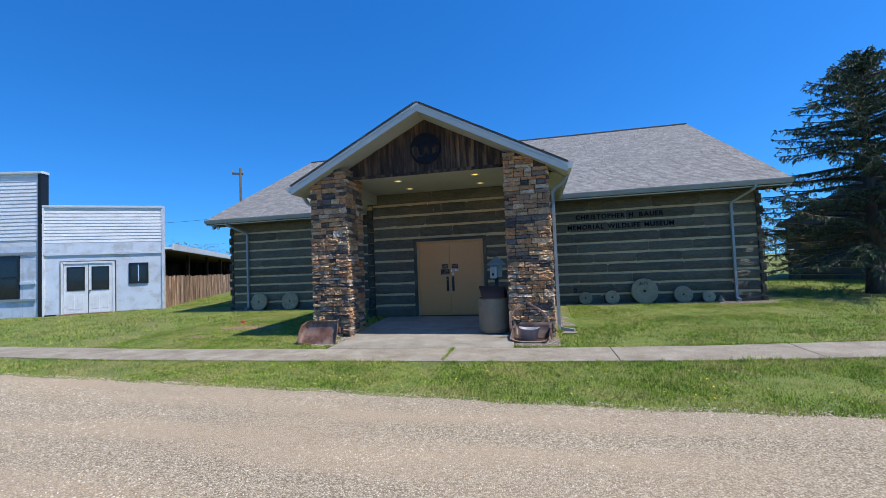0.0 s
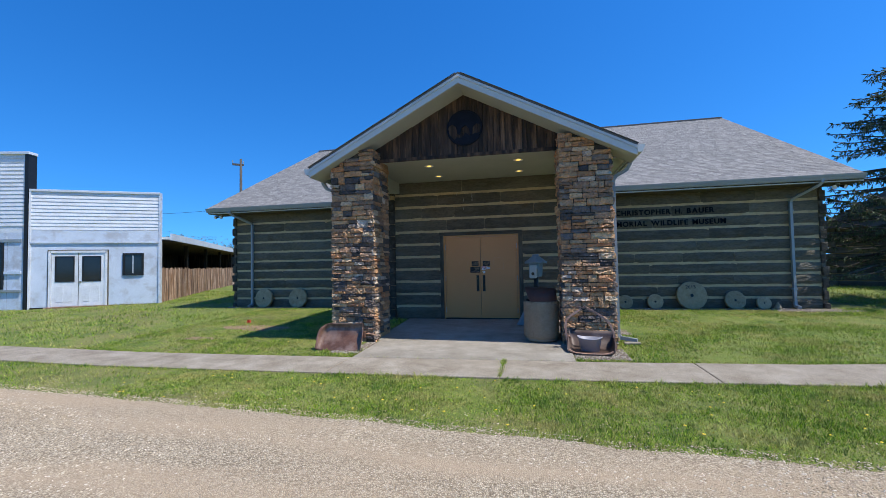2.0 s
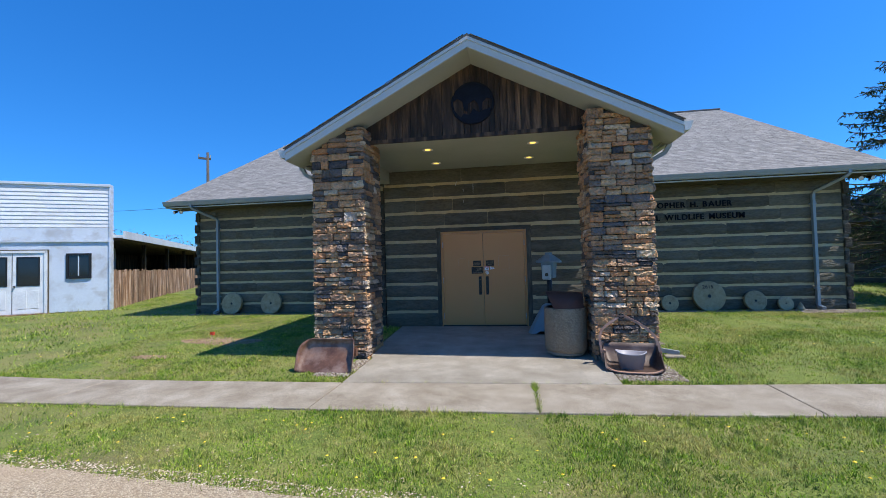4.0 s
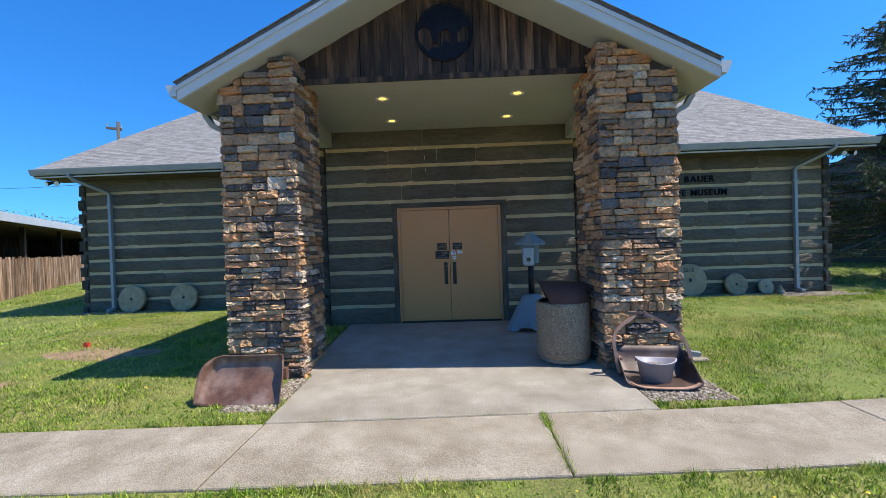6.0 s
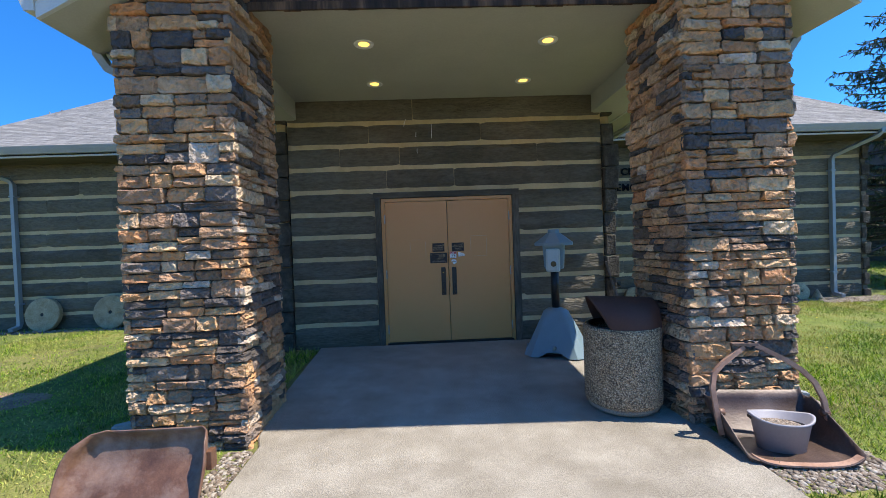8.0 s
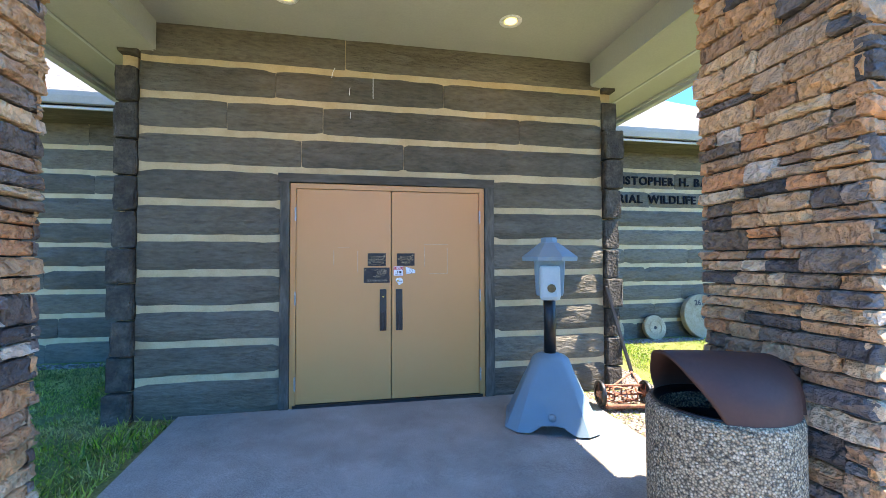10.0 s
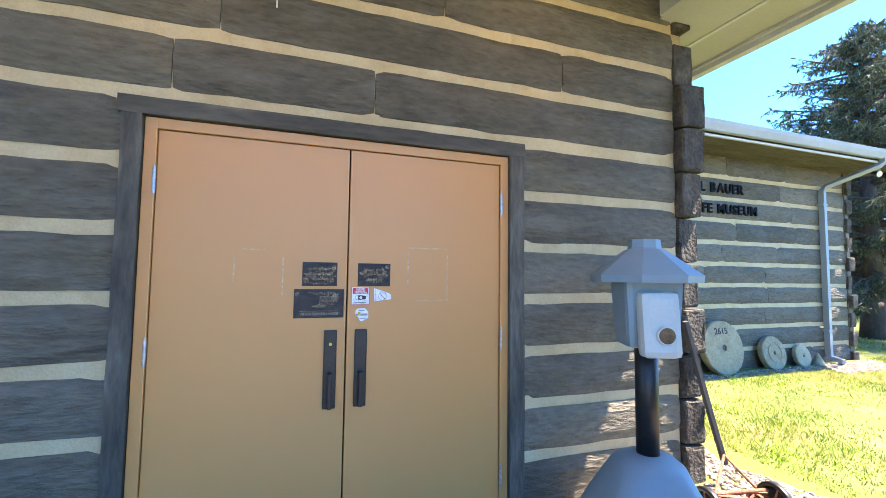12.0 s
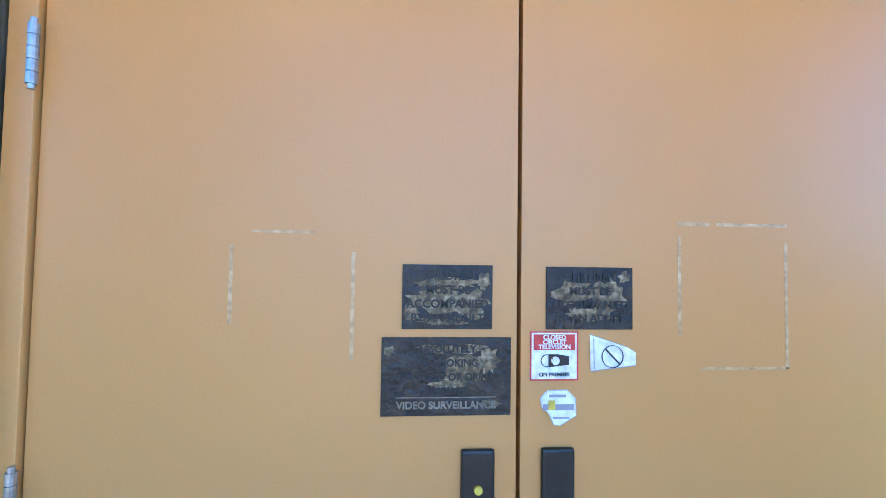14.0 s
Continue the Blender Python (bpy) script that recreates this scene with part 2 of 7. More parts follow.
def speckle(name, colors, scale, rough=0.85, bump=0.6, joint=0.25, big=None):
    """Pebbles: cells of mixed colours with dark joints between them."""
    m = bpy.data.materials.new(name)
    m.use_nodes = True
    nt = m.node_tree
    bsdf = nt.nodes["Principled BSDF"]
    geo = nt.nodes.new("ShaderNodeTexCoord")
    vor = nt.nodes.new("ShaderNodeTexVoronoi")
    vor.inputs["Scale"].default_value = scale
    nt.links.new(geo.outputs["Object"], vor.inputs["Vector"])
    sep = nt.nodes.new("ShaderNodeSeparateColor")
    nt.links.new(vor.outputs["Color"], sep.inputs[0])
    ramp = nt.nodes.new("ShaderNodeValToRGB")
    els = ramp.color_ramp.elements
    while len(els) < len(colors):
        els.new(0.5)
    for i, (e, c) in enumerate(zip(els, colors)):
        e.position = i / (len(colors) - 1)
        e.color = (*c, 1)
    nt.links.new(sep.outputs[0], ramp.inputs["Fac"])
    mr = nt.nodes.new("ShaderNodeMapRange")
    mr.inputs["From Min"].default_value, mr.inputs["From Max"].default_value = 0.25, 0.75
    mr.inputs["To Min"].default_value, mr.inputs["To Max"].default_value = 1.0, joint
    nt.links.new(vor.outputs["Distance"], mr.inputs["Value"])
    mul = nt.nodes.new("ShaderNodeVectorMath")
    mul.operation = "SCALE"
    nt.links.new(ramp.outputs[0], mul.inputs[0])
    nt.links.new(mr.outputs[0], mul.inputs["Scale"])
    out = mul.outputs[0]
    if big:
        n = nt.nodes.new("ShaderNodeTexNoise")
        n.inputs["Scale"].default_value, n.inputs["Detail"].default_value = big[1], 6
        mp = nt.nodes.new("ShaderNodeMapping")
        mp.inputs["Scale"].default_value = big[2]
        nt.links.new(geo.outputs["Object"], mp.inputs["Vector"])
        nt.links.new(mp.outputs[0], n.inputs["Vector"])
        r = nt.nodes.new("ShaderNodeMapRange")
        r.inputs["From Min"].default_value, r.inputs["From Max"].default_value = 0.42, 0.62
        r.inputs["To Max"].default_value = big[3]
        nt.links.new(n.outputs["Fac"], r.inputs["Value"])
        mix = nt.nodes.new("ShaderNodeMix")
        mix.data_type = "RGBA"
        nt.links.new(r.outputs[0], mix.inputs["Factor"])
        nt.links.new(out, mix.inputs["A"])
        mix.inputs["B"].default_value = (*big[0], 1)
        out = mix.outputs["Result"]
    nt.links.new(out, bsdf.inputs["Base Color"])
    bsdf.inputs["Roughness"].default_value = rough
    b = nt.nodes.new("ShaderNodeBump")
    b.invert = True
    b.inputs["Strength"].default_value, b.inputs["Distance"].default_value = bump, 0.01
    nt.links.new(vor.outputs["Distance"], b.inputs["Height"])
    nt.links.new(b.outputs[0], bsdf.inputs["Normal"])
    return m


def per_piece(name, colors, rough=0.85, bump=0.4, bump_scale=30.0, island=False, fine=0.3, stretch=(1, 1, 1), patch=None):
    """A colour drawn from a list for each piece (object or loose island), with grain."""
    m = bpy.data.materials.new(name)
    m.use_nodes = True
    nt = m.node_tree
    bsdf = nt.nodes["Principled BSDF"]
    src = nt.nodes.new("ShaderNodeNewGeometry" if island else "ShaderNodeObjectInfo")
    rnd = src.outputs["Random Per Island" if island else "Random"]
    ramp = nt.nodes.new("ShaderNodeValToRGB")
    ramp.color_ramp.interpolation = "CONSTANT"
    els = ramp.color_ramp.elements
    while len(els) < len(colors):
        els.new(0.5)
    for i, (e, c) in enumerate(zip(els, colors)):
        e.position = i / len(colors)
        e.color = (*c, 1)
    nt.links.new(rnd, ramp.inputs["Fac"])
    tc = nt.nodes.new("ShaderNodeNewGeometry")
    mp = nt.nodes.new("ShaderNodeMapping")
    mp.inputs["Scale"].default_value = stretch
    nt.links.new(tc.outputs["Position"], mp.inputs["Vector"])
    n1 = nt.nodes.new("ShaderNodeTexNoise")
    n1.inputs["Scale"].default_value, n1.inputs["Detail"].default_value = bump_scale, 6
    nt.links.new(mp.outputs[0], n1.inputs["Vector"])
    n2 = nt.nodes.new("ShaderNodeTexNoise")
    n2.inputs["Scale"].default_value, n2.inputs["Detail"].default_value = bump_scale * 0.22, 3
    nt.links.new(mp.outputs[0], n2.inputs["Vector"])
    add = nt.nodes.new("ShaderNodeMath")
    nt.links.new(n1.outputs["Fac"], add.inputs[0])
    nt.links.new(n2.outputs["Fac"], add.inputs[1])
    mr = nt.nodes.new("ShaderNodeMapRange")
    mr.inputs["From Min"].default_value, mr.inputs["From Max"].default_value = 0.6, 1.4
    mr.inputs["To Min"].default_value, mr.inputs["To Max"].default_value = 1 - fine, 1 + fine
    nt.links.new(add.outputs[0], mr.inputs["Value"])
    mul = nt.nodes.new("ShaderNodeVectorMath")
    mul.operation = "SCALE"
    nt.links.new(ramp.outputs[0], mul.inputs[0])
    nt.links.new(mr.outputs[0], mul.inputs["Scale"])
    out = mul.outputs[0]
    for color, scale, low, high, amount in patch or ():
        n3 = nt.nodes.new("ShaderNodeTexNoise")
        n3.inputs["Scale"].default_value, n3.inputs["Detail"].default_value, n3.inputs["Roughness"].default_value = scale, 6, 0.7
        nt.links.new(tc.outputs["Position"], n3.inputs["Vector"])
        r3 = nt.nodes.new("ShaderNodeMapRange")
        r3.inputs["From Min"].default_value, r3.inputs["From Max"].default_value, r3.inputs["To Max"].default_value = low, high, amount
        nt.links.new(n3.outputs["Fac"], r3.inputs["Value"])
        mx = nt.nodes.new("ShaderNodeMix")
        mx.data_type = "RGBA"
        nt.links.new(r3.outputs[0], mx.inputs["Factor"])
        nt.links.new(out, mx.inputs["A"])
        mx.inputs["B"].default_value = (*color, 1)
        out = mx.outputs["Result"]
    nt.links.new(out, bsdf.inputs["Base Color"])
    bsdf.inputs["Roughness"].default_value = rough
    b = nt.nodes.new("ShaderNodeBump")
    b.inputs["Strength"].default_value, b.inputs["Distance"].default_value = bump, 0.08
    nt.links.new(n1.outputs["Fac"], b.inputs["Height"])
    nt.links.new(b.outputs[0], bsdf.inputs["Normal"])
    return m


M_GROUND = mat("lawn_soil", [(0.07, 0.105, 0.014), (0.125, 0.16, 0.022), (0.19, 0.185, 0.05)], 1.6, 0.95, bump=0.8, bump_scale=45, stain=(0.20, 0.13, 0.07), stain_scale=0.45, stain_amount=0.45, fine=0.5)
M_BLADE = per_piece("grass_blade", [(0.06, 0.14, 0.008), (0.18, 0.34, 0.014), (0.29, 0.46, 0.02), (0.40, 0.54, 0.03), (0.08, 0.18, 0.01), (0.54, 0.48, 0.17), (0.25, 0.41, 0.018)], 0.7, 0.0, 5.0, island=True, fine=0.45, patch=(((0.50, 0.39, 0.15), 1.1, 0.46, 0.62, 0.72), ((0.04, 0.13, 0.012), 1.7, 0.52, 0.66, 0.6), ((0.025, 0.075, 0.008), 12.0, 0.5, 0.62, 0.75), ((0.62, 0.60, 0.17), 16.0, 0.54, 0.66, 0.6)))
def translucent(m, amount):
    """Lets part of the light through thin leaves."""
    nt = m.node_tree
    bsdf, out = nt.nodes["Principled BSDF"], nt.nodes["Material Output"]
    tl = nt.nodes.new("ShaderNodeBsdfTranslucent")
    nt.links.new(bsdf.inputs["Base Color"].links[0].from_socket, tl.inputs["Color"])
    mix = nt.nodes.new("ShaderNodeMixShader")
    mix.inputs[0].default_value = amount
    nt.links.new(bsdf.outputs[0], mix.inputs[1])
    nt.links.new(tl.outputs[0], mix.inputs[2])
    nt.links.new(mix.outputs[0], out.inputs["Surface"])


translucent(M_BLADE, 0.28)
M_SOIL = mat("bare_soil", [(0.17, 0.10, 0.06), (0.25, 0.155, 0.095), (0.31, 0.22, 0.13)], 5, 0.95, bump=0.8, bump_scale=40, fine=0.35)
M_DANDELION = mat("dandelion_yellow", [(0.75, 0.50, 0.02), (0.85, 0.6, 0.04)], 30, 0.7)
M_GRAVEL = speckle("gravel_road", [(0.22, 0.165, 0.10), (0.39, 0.305, 0.195), (0.50, 0.405, 0.27), (0.66, 0.555, 0.40)], 82, 0.92, 1.0, 0.5, big=((0.42, 0.31, 0.195), 0.7, (0.25, 1.6, 1), 0.7))
M_PEBBLE = per_piece("loose_pebbles", [(0.23, 0.185, 0.14), (0.15, 0.12, 0.092), (0.28, 0.235, 0.19), (0.12, 0.09, 0.065), (0.34, 0.3, 0.25), (0.19, 0.14, 0.1)], 0.85, 0.2, 40, island=True)
M_ROAD_STONE = per_piece("crushed_road_stone", [(0.50, 0.40, 0.27), (0.41, 0.32, 0.21), (0.58, 0.485, 0.35), (0.35, 0.265, 0.17), (0.64, 0.55, 0.425), (0.45, 0.355, 0.24)], 0.92, 0.2, 40, island=True)
M_CONCRETE = mat("weathered_concrete", [(0.21, 0.171, 0.122), (0.278, 0.236, 0.176), (0.345, 0.3, 0.235)], 2.6, 0.92, bump=0.6, bump_scale=110, stain=(0.17, 0.135, 0.095), stain_scale=3.4, stain_amount=0.25, fine=0.5)
M_PORCH = mat("porch_concrete", [(0.215, 0.188, 0.146), (0.278, 0.248, 0.2), (0.34, 0.307, 0.252)], 2.2, 0.9, bump=0.5, bump_scale=120, stain=(0.18, 0.15, 0.112), stain_scale=2.6, stain_amount=0.2, fine=0.4)
M_LOG = mat("stained_log", [(0.084, 0.07, 0.042), (0.104, 0.088, 0.057), (0.128, 0.109, 0.073)], 2.2, 0.75, bump=1.0, bump_scale=38, stretch=(0.32, 1, 1.1), piece=0.28, stain=(0.155, 0.137, 0.103), stain_scale=6.5, stain_amount=0.5, fine=0.3, cracks=True)
M_LOG_END = mat("dark_sawn_log_end", [(0.03, 0.024, 0.017), (0.055, 0.045, 0.032), (0.10, 0.085, 0.062)], 7, 0.9, bump=1.0, bump_scale=40, piece=0.25, fine=0.3)
M_CHINK = mat("cream_chinking", [(0.44, 0.325, 0.165), (0.505, 0.385, 0.21), (0.54, 0.425, 0.24)], 5, 0.85, bump=0.2, bump_scale=80, stain=(0.36, 0.28, 0.16), stain_scale=3, stain_amount=0.3, fine=0.06)
M_TRIM = mat("dark_trim_board", [(0.042, 0.036, 0.025), (0.082, 0.071, 0.051), (0.137, 0.12, 0.09)], 9, 0.8, bump=0.7, bump_scale=40, stretch=(1, 1, 0.22), fine=0.35)
# Head board's own dark tone; on the main soffit it paints the eave's shade.
M_TRIM_HEAD = mat("dark_head_board_and_soffit_shade", [(0.047, 0.04, 0.028), (0.074, 0.064, 0.046), (0.106, 0.094, 0.07)], 7, 0.8, bump=0.6, bump_scale=36, stretch=(0.22, 1, 1), fine=0.3)
M_DOOR = mat("tan_door_paint", [(0.552, 0.25, 0.074), (0.577, 0.265, 0.081)], 1.2, 0.42, bump=0.03, bump_scale=200, fine=0.04)
M_WHITE_MARK = mat("pale_glue_marks", [(0.51, 0.29, 0.13), (0.54, 0.37, 0.22)], 60, 0.8)
M_BLACK = mat("black_metal", [(0.012, 0.012, 0.012), (0.022, 0.022, 0.022)], 10, 0.4, metal=0.3)
M_STEEL = mat("hinge_steel", [(0.32, 0.32, 0.32), (0.45, 0.45, 0.44)], 20, 0.45, metal=0.9)
M_SOFFIT = mat("sage_white_soffit", [(0.37, 0.375, 0.325), (0.41, 0.416, 0.36)], 1.5, 0.7, bump=0.05, fine=0.05)
M_FASCIA = mat("grey_green_fascia", [(0.46, 0.49, 0.48), (0.52, 0.55, 0.54)], 2, 0.5, fine=0.06)
M_GUTTER = mat("gutter_metal", [(0.25, 0.28, 0.285), (0.30, 0.33, 0.335)], 3, 0.45, metal=0.1, fine=0.08)
M_SHINGLE = per_piece("grey_shingle", [(0.172, 0.166, 0.157), (0.20, 0.193, 0.182), (0.218, 0.21, 0.198), (0.24, 0.231, 0.217), (0.186, 0.18, 0.17)], 0.95, 0.3, 60, island=True, fine=0.3)
M_ROOFBASE = mat("roof_felt", [(0.10, 0.095, 0.09), (0.13, 0.125, 0.12)], 10, 0.95)
STONES = [(0.62, 0.33, 0.15), (0.66, 0.39, 0.195), (0.41, 0.235, 0.132), (0.21, 0.142, 0.095), (0.72, 0.46, 0.25), (0.56, 0.295, 0.138), (0.35, 0.205, 0.118), (0.62, 0.285, 0.125), (0.085, 0.072, 0.066), (0.55, 0.345, 0.195), (0.50, 0.25, 0.115), (0.64, 0.46, 0.29), (0.60, 0.325, 0.148), (0.13, 0.098, 0.078), (0.52, 0.295, 0.15), (0.45, 0.265, 0.148), (0.17, 0.135, 0.115), (0.26, 0.195, 0.15), (0.64, 0.49, 0.36)]
M_STONE = per_piece("ledge_stone", STONES, 0.85, 1.0, 24, fine=0.35, patch=(((0.16, 0.125, 0.10), 9.0, 0.53, 0.66, 0.5), ))
M_STONE_I = per_piece("ledge_stone_joined", STONES, 0.85, 1.0, 24, island=True, fine=0.35, patch=(((0.16, 0.125, 0.10), 9.0, 0.53, 0.66, 0.5), ))
M_MORTAR = mat("dark_mortar", [(0.05, 0.045, 0.04), (0.08, 0.07, 0.06)], 10, 0.95)
M_BARN = mat("weathered_boards", [(0.010, 0.007, 0.005), (0.042, 0.023, 0.014), (0.17, 0.095, 0.052)], 5, 0.85, bump=0.6, bump_scale=35, stretch=(1.5, 1.5, 0.18), piece=0.4)
# Pale stain is worn steel, strengthened to paint in the pinkish highlights.
M_RUST = mat("rusty_steel", [(0.075, 0.033, 0.019), (0.135, 0.064, 0.037), (0.205, 0.108, 0.065)], 4, 0.45, metal=0.05, bump=0.12, bump_scale=60, fine=0.12, stain=(0.36, 0.26, 0.21), stain_scale=2.2, stain_amount=0.6)
M_RUST_DARK = mat("dark_worn_steel", [(0.038, 0.022, 0.016), (0.072, 0.042, 0.031), (0.12, 0.078, 0.06)], 3.5, 0.5, metal=0.15, bump=0.12, bump_scale=60, stain=(0.18, 0.14, 0.12), stain_scale=2.0, stain_amount=0.5, fine=0.12)
M_RUST_RED = mat("red_flaking_rust", [(0.14, 0.05, 0.025), (0.27, 0.10, 0.05), (0.38, 0.17, 0.09)], 14, 0.85, bump=0.4, bump_scale=90, fine=0.3)
M_RUST_PALE = mat("pale_worn_rust", [(0.26, 0.135, 0.085), (0.35, 0.20, 0.135), (0.42, 0.26, 0.185)], 6, 0.6, metal=0.0, bump=0.15, bump_scale=60, fine=0.12)
M_BROWN = mat("brown_painted_steel", [(0.062, 0.028, 0.02), (0.078, 0.036, 0.026)], 4, 0.65, fine=0.08, spec=0.3)
M_AGGREGATE = speckle("exposed_aggregate", [(0.12, 0.075, 0.04), (0.60, 0.44, 0.26), (0.36, 0.24, 0.13), (0.72, 0.57, 0.38), (0.44, 0.27, 0.14)], 95, 0.85, 0.9, 0.22)
M_PLASTIC = mat("blue_grey_plastic", [(0.15, 0.222, 0.248), (0.176, 0.253, 0.28)], 3, 0.5, bump=0.08, bump_scale=180, fine=0.06)
M_PLASTIC_LIGHT = mat("pale_grey_plastic", [(0.43, 0.46, 0.41), (0.48, 0.51, 0.455)], 4, 0.45, fine=0.05)
M_MILL = mat("millstone", [(0.29, 0.215, 0.12), (0.36, 0.275, 0.16), (0.41, 0.325, 0.2)], 8, 0.9, bump=0.6, bump_scale=50, piece=0.15)
M_WHITEBOARD = mat("white_clapboard", [(0.62, 0.64, 0.66), (0.74, 0.76, 0.78)], 2, 0.7, bump=0.15, stain=(0.42, 0.40, 0.38), stain_scale=2.2, stain_amount=0.35)
M_WHITEPANEL = mat("pale_blue_panel", [(0.52, 0.58, 0.66), (0.60, 0.66, 0.74)], 1.5, 0.7, stain=(0.33, 0.31, 0.30), stain_scale=2.4, stain_amount=0.55)
M_GREYBOARD = mat("weathered_fence_board", [(0.06, 0.034, 0.02), (0.26, 0.145, 0.08), (0.54, 0.40, 0.30)], 3.8, 0.9, bump=0.5, stretch=(2, 2, 0.25), piece=0.45)
M_GLASS = mat("dark_window_glass", [(0.012, 0.014, 0.016), (0.02, 0.022, 0.025)], 2, 0.08, fine=0)
M_TIN = mat("white_tin_roof", [(0.60, 0.62, 0.63), (0.7, 0.72, 0.73)], 2, 0.45, metal=0.2)
M_NEEDLE = per_piece("spruce_needles", [(0.04, 0.07, 0.032), (0.075, 0.11, 0.048), (0.12, 0.155, 0.07), (0.055, 0.09, 0.048), (0.20, 0.22, 0.10)], 0.75, 0.0, 6, island=True)
# Leaf colours are greyed and lightened to include the haze of distance.
M_LEAF = per_piece("hazy_spring_leaves", [(0.09, 0.12, 0.07), (0.13, 0.16, 0.09), (0.17, 0.19, 0.12), (0.2, 0.2, 0.14)], 0.75, 0.0, 6, island=True)
M_BARK = mat("bark", [(0.06, 0.045, 0.035), (0.12, 0.10, 0.08)], 8, 0.95, bump=0.8, bump_scale=25, stretch=(1, 1, 0.3))
M_DARKBRONZE = mat("dark_bronze_plaque", [(0.012, 0.010, 0.010), (0.022, 0.017, 0.015), (0.05, 0.035, 0.024)], 22, 0.45, metal=0.3, bump=0.3, bump_scale=70)
M_PEELED = mat("peeled_brass", [(0.05, 0.034, 0.02), (0.17, 0.115, 0.06), (0.38, 0.28, 0.165)], 55, 0.55, metal=0.25, bump=0.4, bump_scale=120, fine=0.4)
M_BRASSLETTER = mat("worn_plaque_letters", [(0.012, 0.01, 0.008), (0.03, 0.022, 0.016)], 30, 0.6)
M_EMBLEM = mat("blue_black_steel", [(0.004, 0.005, 0.010), (0.009, 0.012, 0.022)], 8, 0.7, spec=0.2)
M_SIGNLETTER = mat("black_sign_letters", [(0.006, 0.007, 0.010), (0.012, 0.013, 0.018)], 10, 0.8, spec=0.1)
M_PALELETTER = mat("pale_letters", [(0.17, 0.14, 0.1), (0.24, 0.2, 0.15)], 30, 0.7)
M_YELLOWBAR = mat("yellow_sticker_bar", [(0.6, 0.42, 0.05), (0.7, 0.5, 0.08)], 30, 0.7)
M_SANITIZER_WINDOW = mat("smoked_window", [(0.02, 0.018, 0.016), (0.07, 0.05, 0.03)], 30, 0.15)
M_STICKER = mat("white_sticker", [(0.72, 0.72, 0.70), (0.8, 0.8, 0.78)], 8, 0.6)
M_RED = mat("red_sticker", [(0.55, 0.03, 0.03), (0.6, 0.05, 0.04)], 8, 0.6)
M_POT = mat("grey_plastic_tub", [(0.27, 0.26, 0.285), (0.30, 0.29, 0.315)], 6, 0.5, fine=0.05)
M_FLAG = mat("red_flag", [(0.7, 0.06, 0.03), (0.8, 0.1, 0.05)], 6, 0.7)
M_POLEWOOD = mat("pole_wood", [(0.055, 0.047, 0.04), (0.095, 0.083, 0.072)], 6, 0.9, stretch=(1, 1, 0.2))


def lamp_mat(name, color, power):
    m = bpy.data.materials.new(name)
    m.use_nodes = True
    b = m.node_tree.nodes["Principled BSDF"]
    b.inputs["Base Color"].default_value = (*color, 1)
    b.inputs["Emission Color"].default_value = (*color, 1)
    b.inputs["Emission Strength"].default_value = power
    return m


M_BULB = lamp_mat("warm_bulb", (1.0, 0.62, 0.13), 1.3)
# ---------------------------------------------------------------- mesh tools
rng = random.Random(7)


def mesh_ob(name, bm, material, smooth=False):
    me = bpy.data.meshes.new(name)
    bm.normal_update()
    bm.to_mesh(me)
    bm.free()
    if material:
        me.materials.append(material)
    if smooth:
        for p in me.polygons:
            p.use_smooth = True
    return new(name, me)


def part(name, bm, material, parent, label="", smooth=False):
    ob = mesh_ob(name, bm, material, smooth)
    ob.parent = parent
    if label:
        ob["label"] = label
    return ob


def data_ob(name, verts, faces, material, parent=None, smooth=False):
    me = bpy.data.meshes.new(name)
    me.from_pydata(verts, [], faces)
    me.update()
    me.materials.append(material)
    if smooth:
        for p in me.polygons:
            p.use_smooth = True
    ob = new(name, me)
    ob.parent = parent
    return ob


def thing(name, x, y, z, label, category, rz=0.0, rx=0.0, ry=0.0, group="", kind=""):
    ob = new(name)
    ob.matrix_basis = pose(x, y, z, rx, ry, rz)
    return tagged(ob, label, category, group, kind)


def box(bm, x0, x1, y0, y1, z0, z1, bevel=0.0, m=None):
    r = bmesh.ops.create_cube(bm, size=1.0)
    for v in r["verts"]:
        v.co = Vector((x0 + (v.co.x + 0.5) * (x1 - x0), y0 + (v.co.y + 0.5) * (y1 - y0), z0 + (v.co.z + 0.5) * (z1 - z0)))
    vs = r["verts"]
    if bevel:
        es = list({e for v in vs for e in v.link_edges})
        r2 = bmesh.ops.bevel(bm, geom=es, offset=bevel, segments=2, affect="EDGES", profile=0.6)
        vs = list({v for f in r2["faces"] for v in f.verts} | {v for v in vs if v.is_valid})
    if m is not None:
        bmesh.ops.transform(bm, matrix=m, verts=vs)
    return vs


def boxm(x0, x1, y0, y1, z0, z1, bevel=0.0, m=None):
    bm = bmesh.new()
    box(bm, x0, x1, y0, y1, z0, z1, bevel, m)
    return bm


def rod(bm, a, b, r0, r1=None, seg=10, cap=True):
    a, b = Vector(a), Vector(b)
    d = b - a
    r = bmesh.ops.create_cone(bm, cap_ends=cap, segments=seg, radius1=r0, radius2=r0 if r1 is None else r1, depth=d.length)
    q = d.to_track_quat("Z", "Y").to_matrix().to_4x4()
    bmesh.ops.transform(bm, matrix=Matrix.Translation((a + b) / 2) @ q, verts=r["verts"])
    return r["verts"]


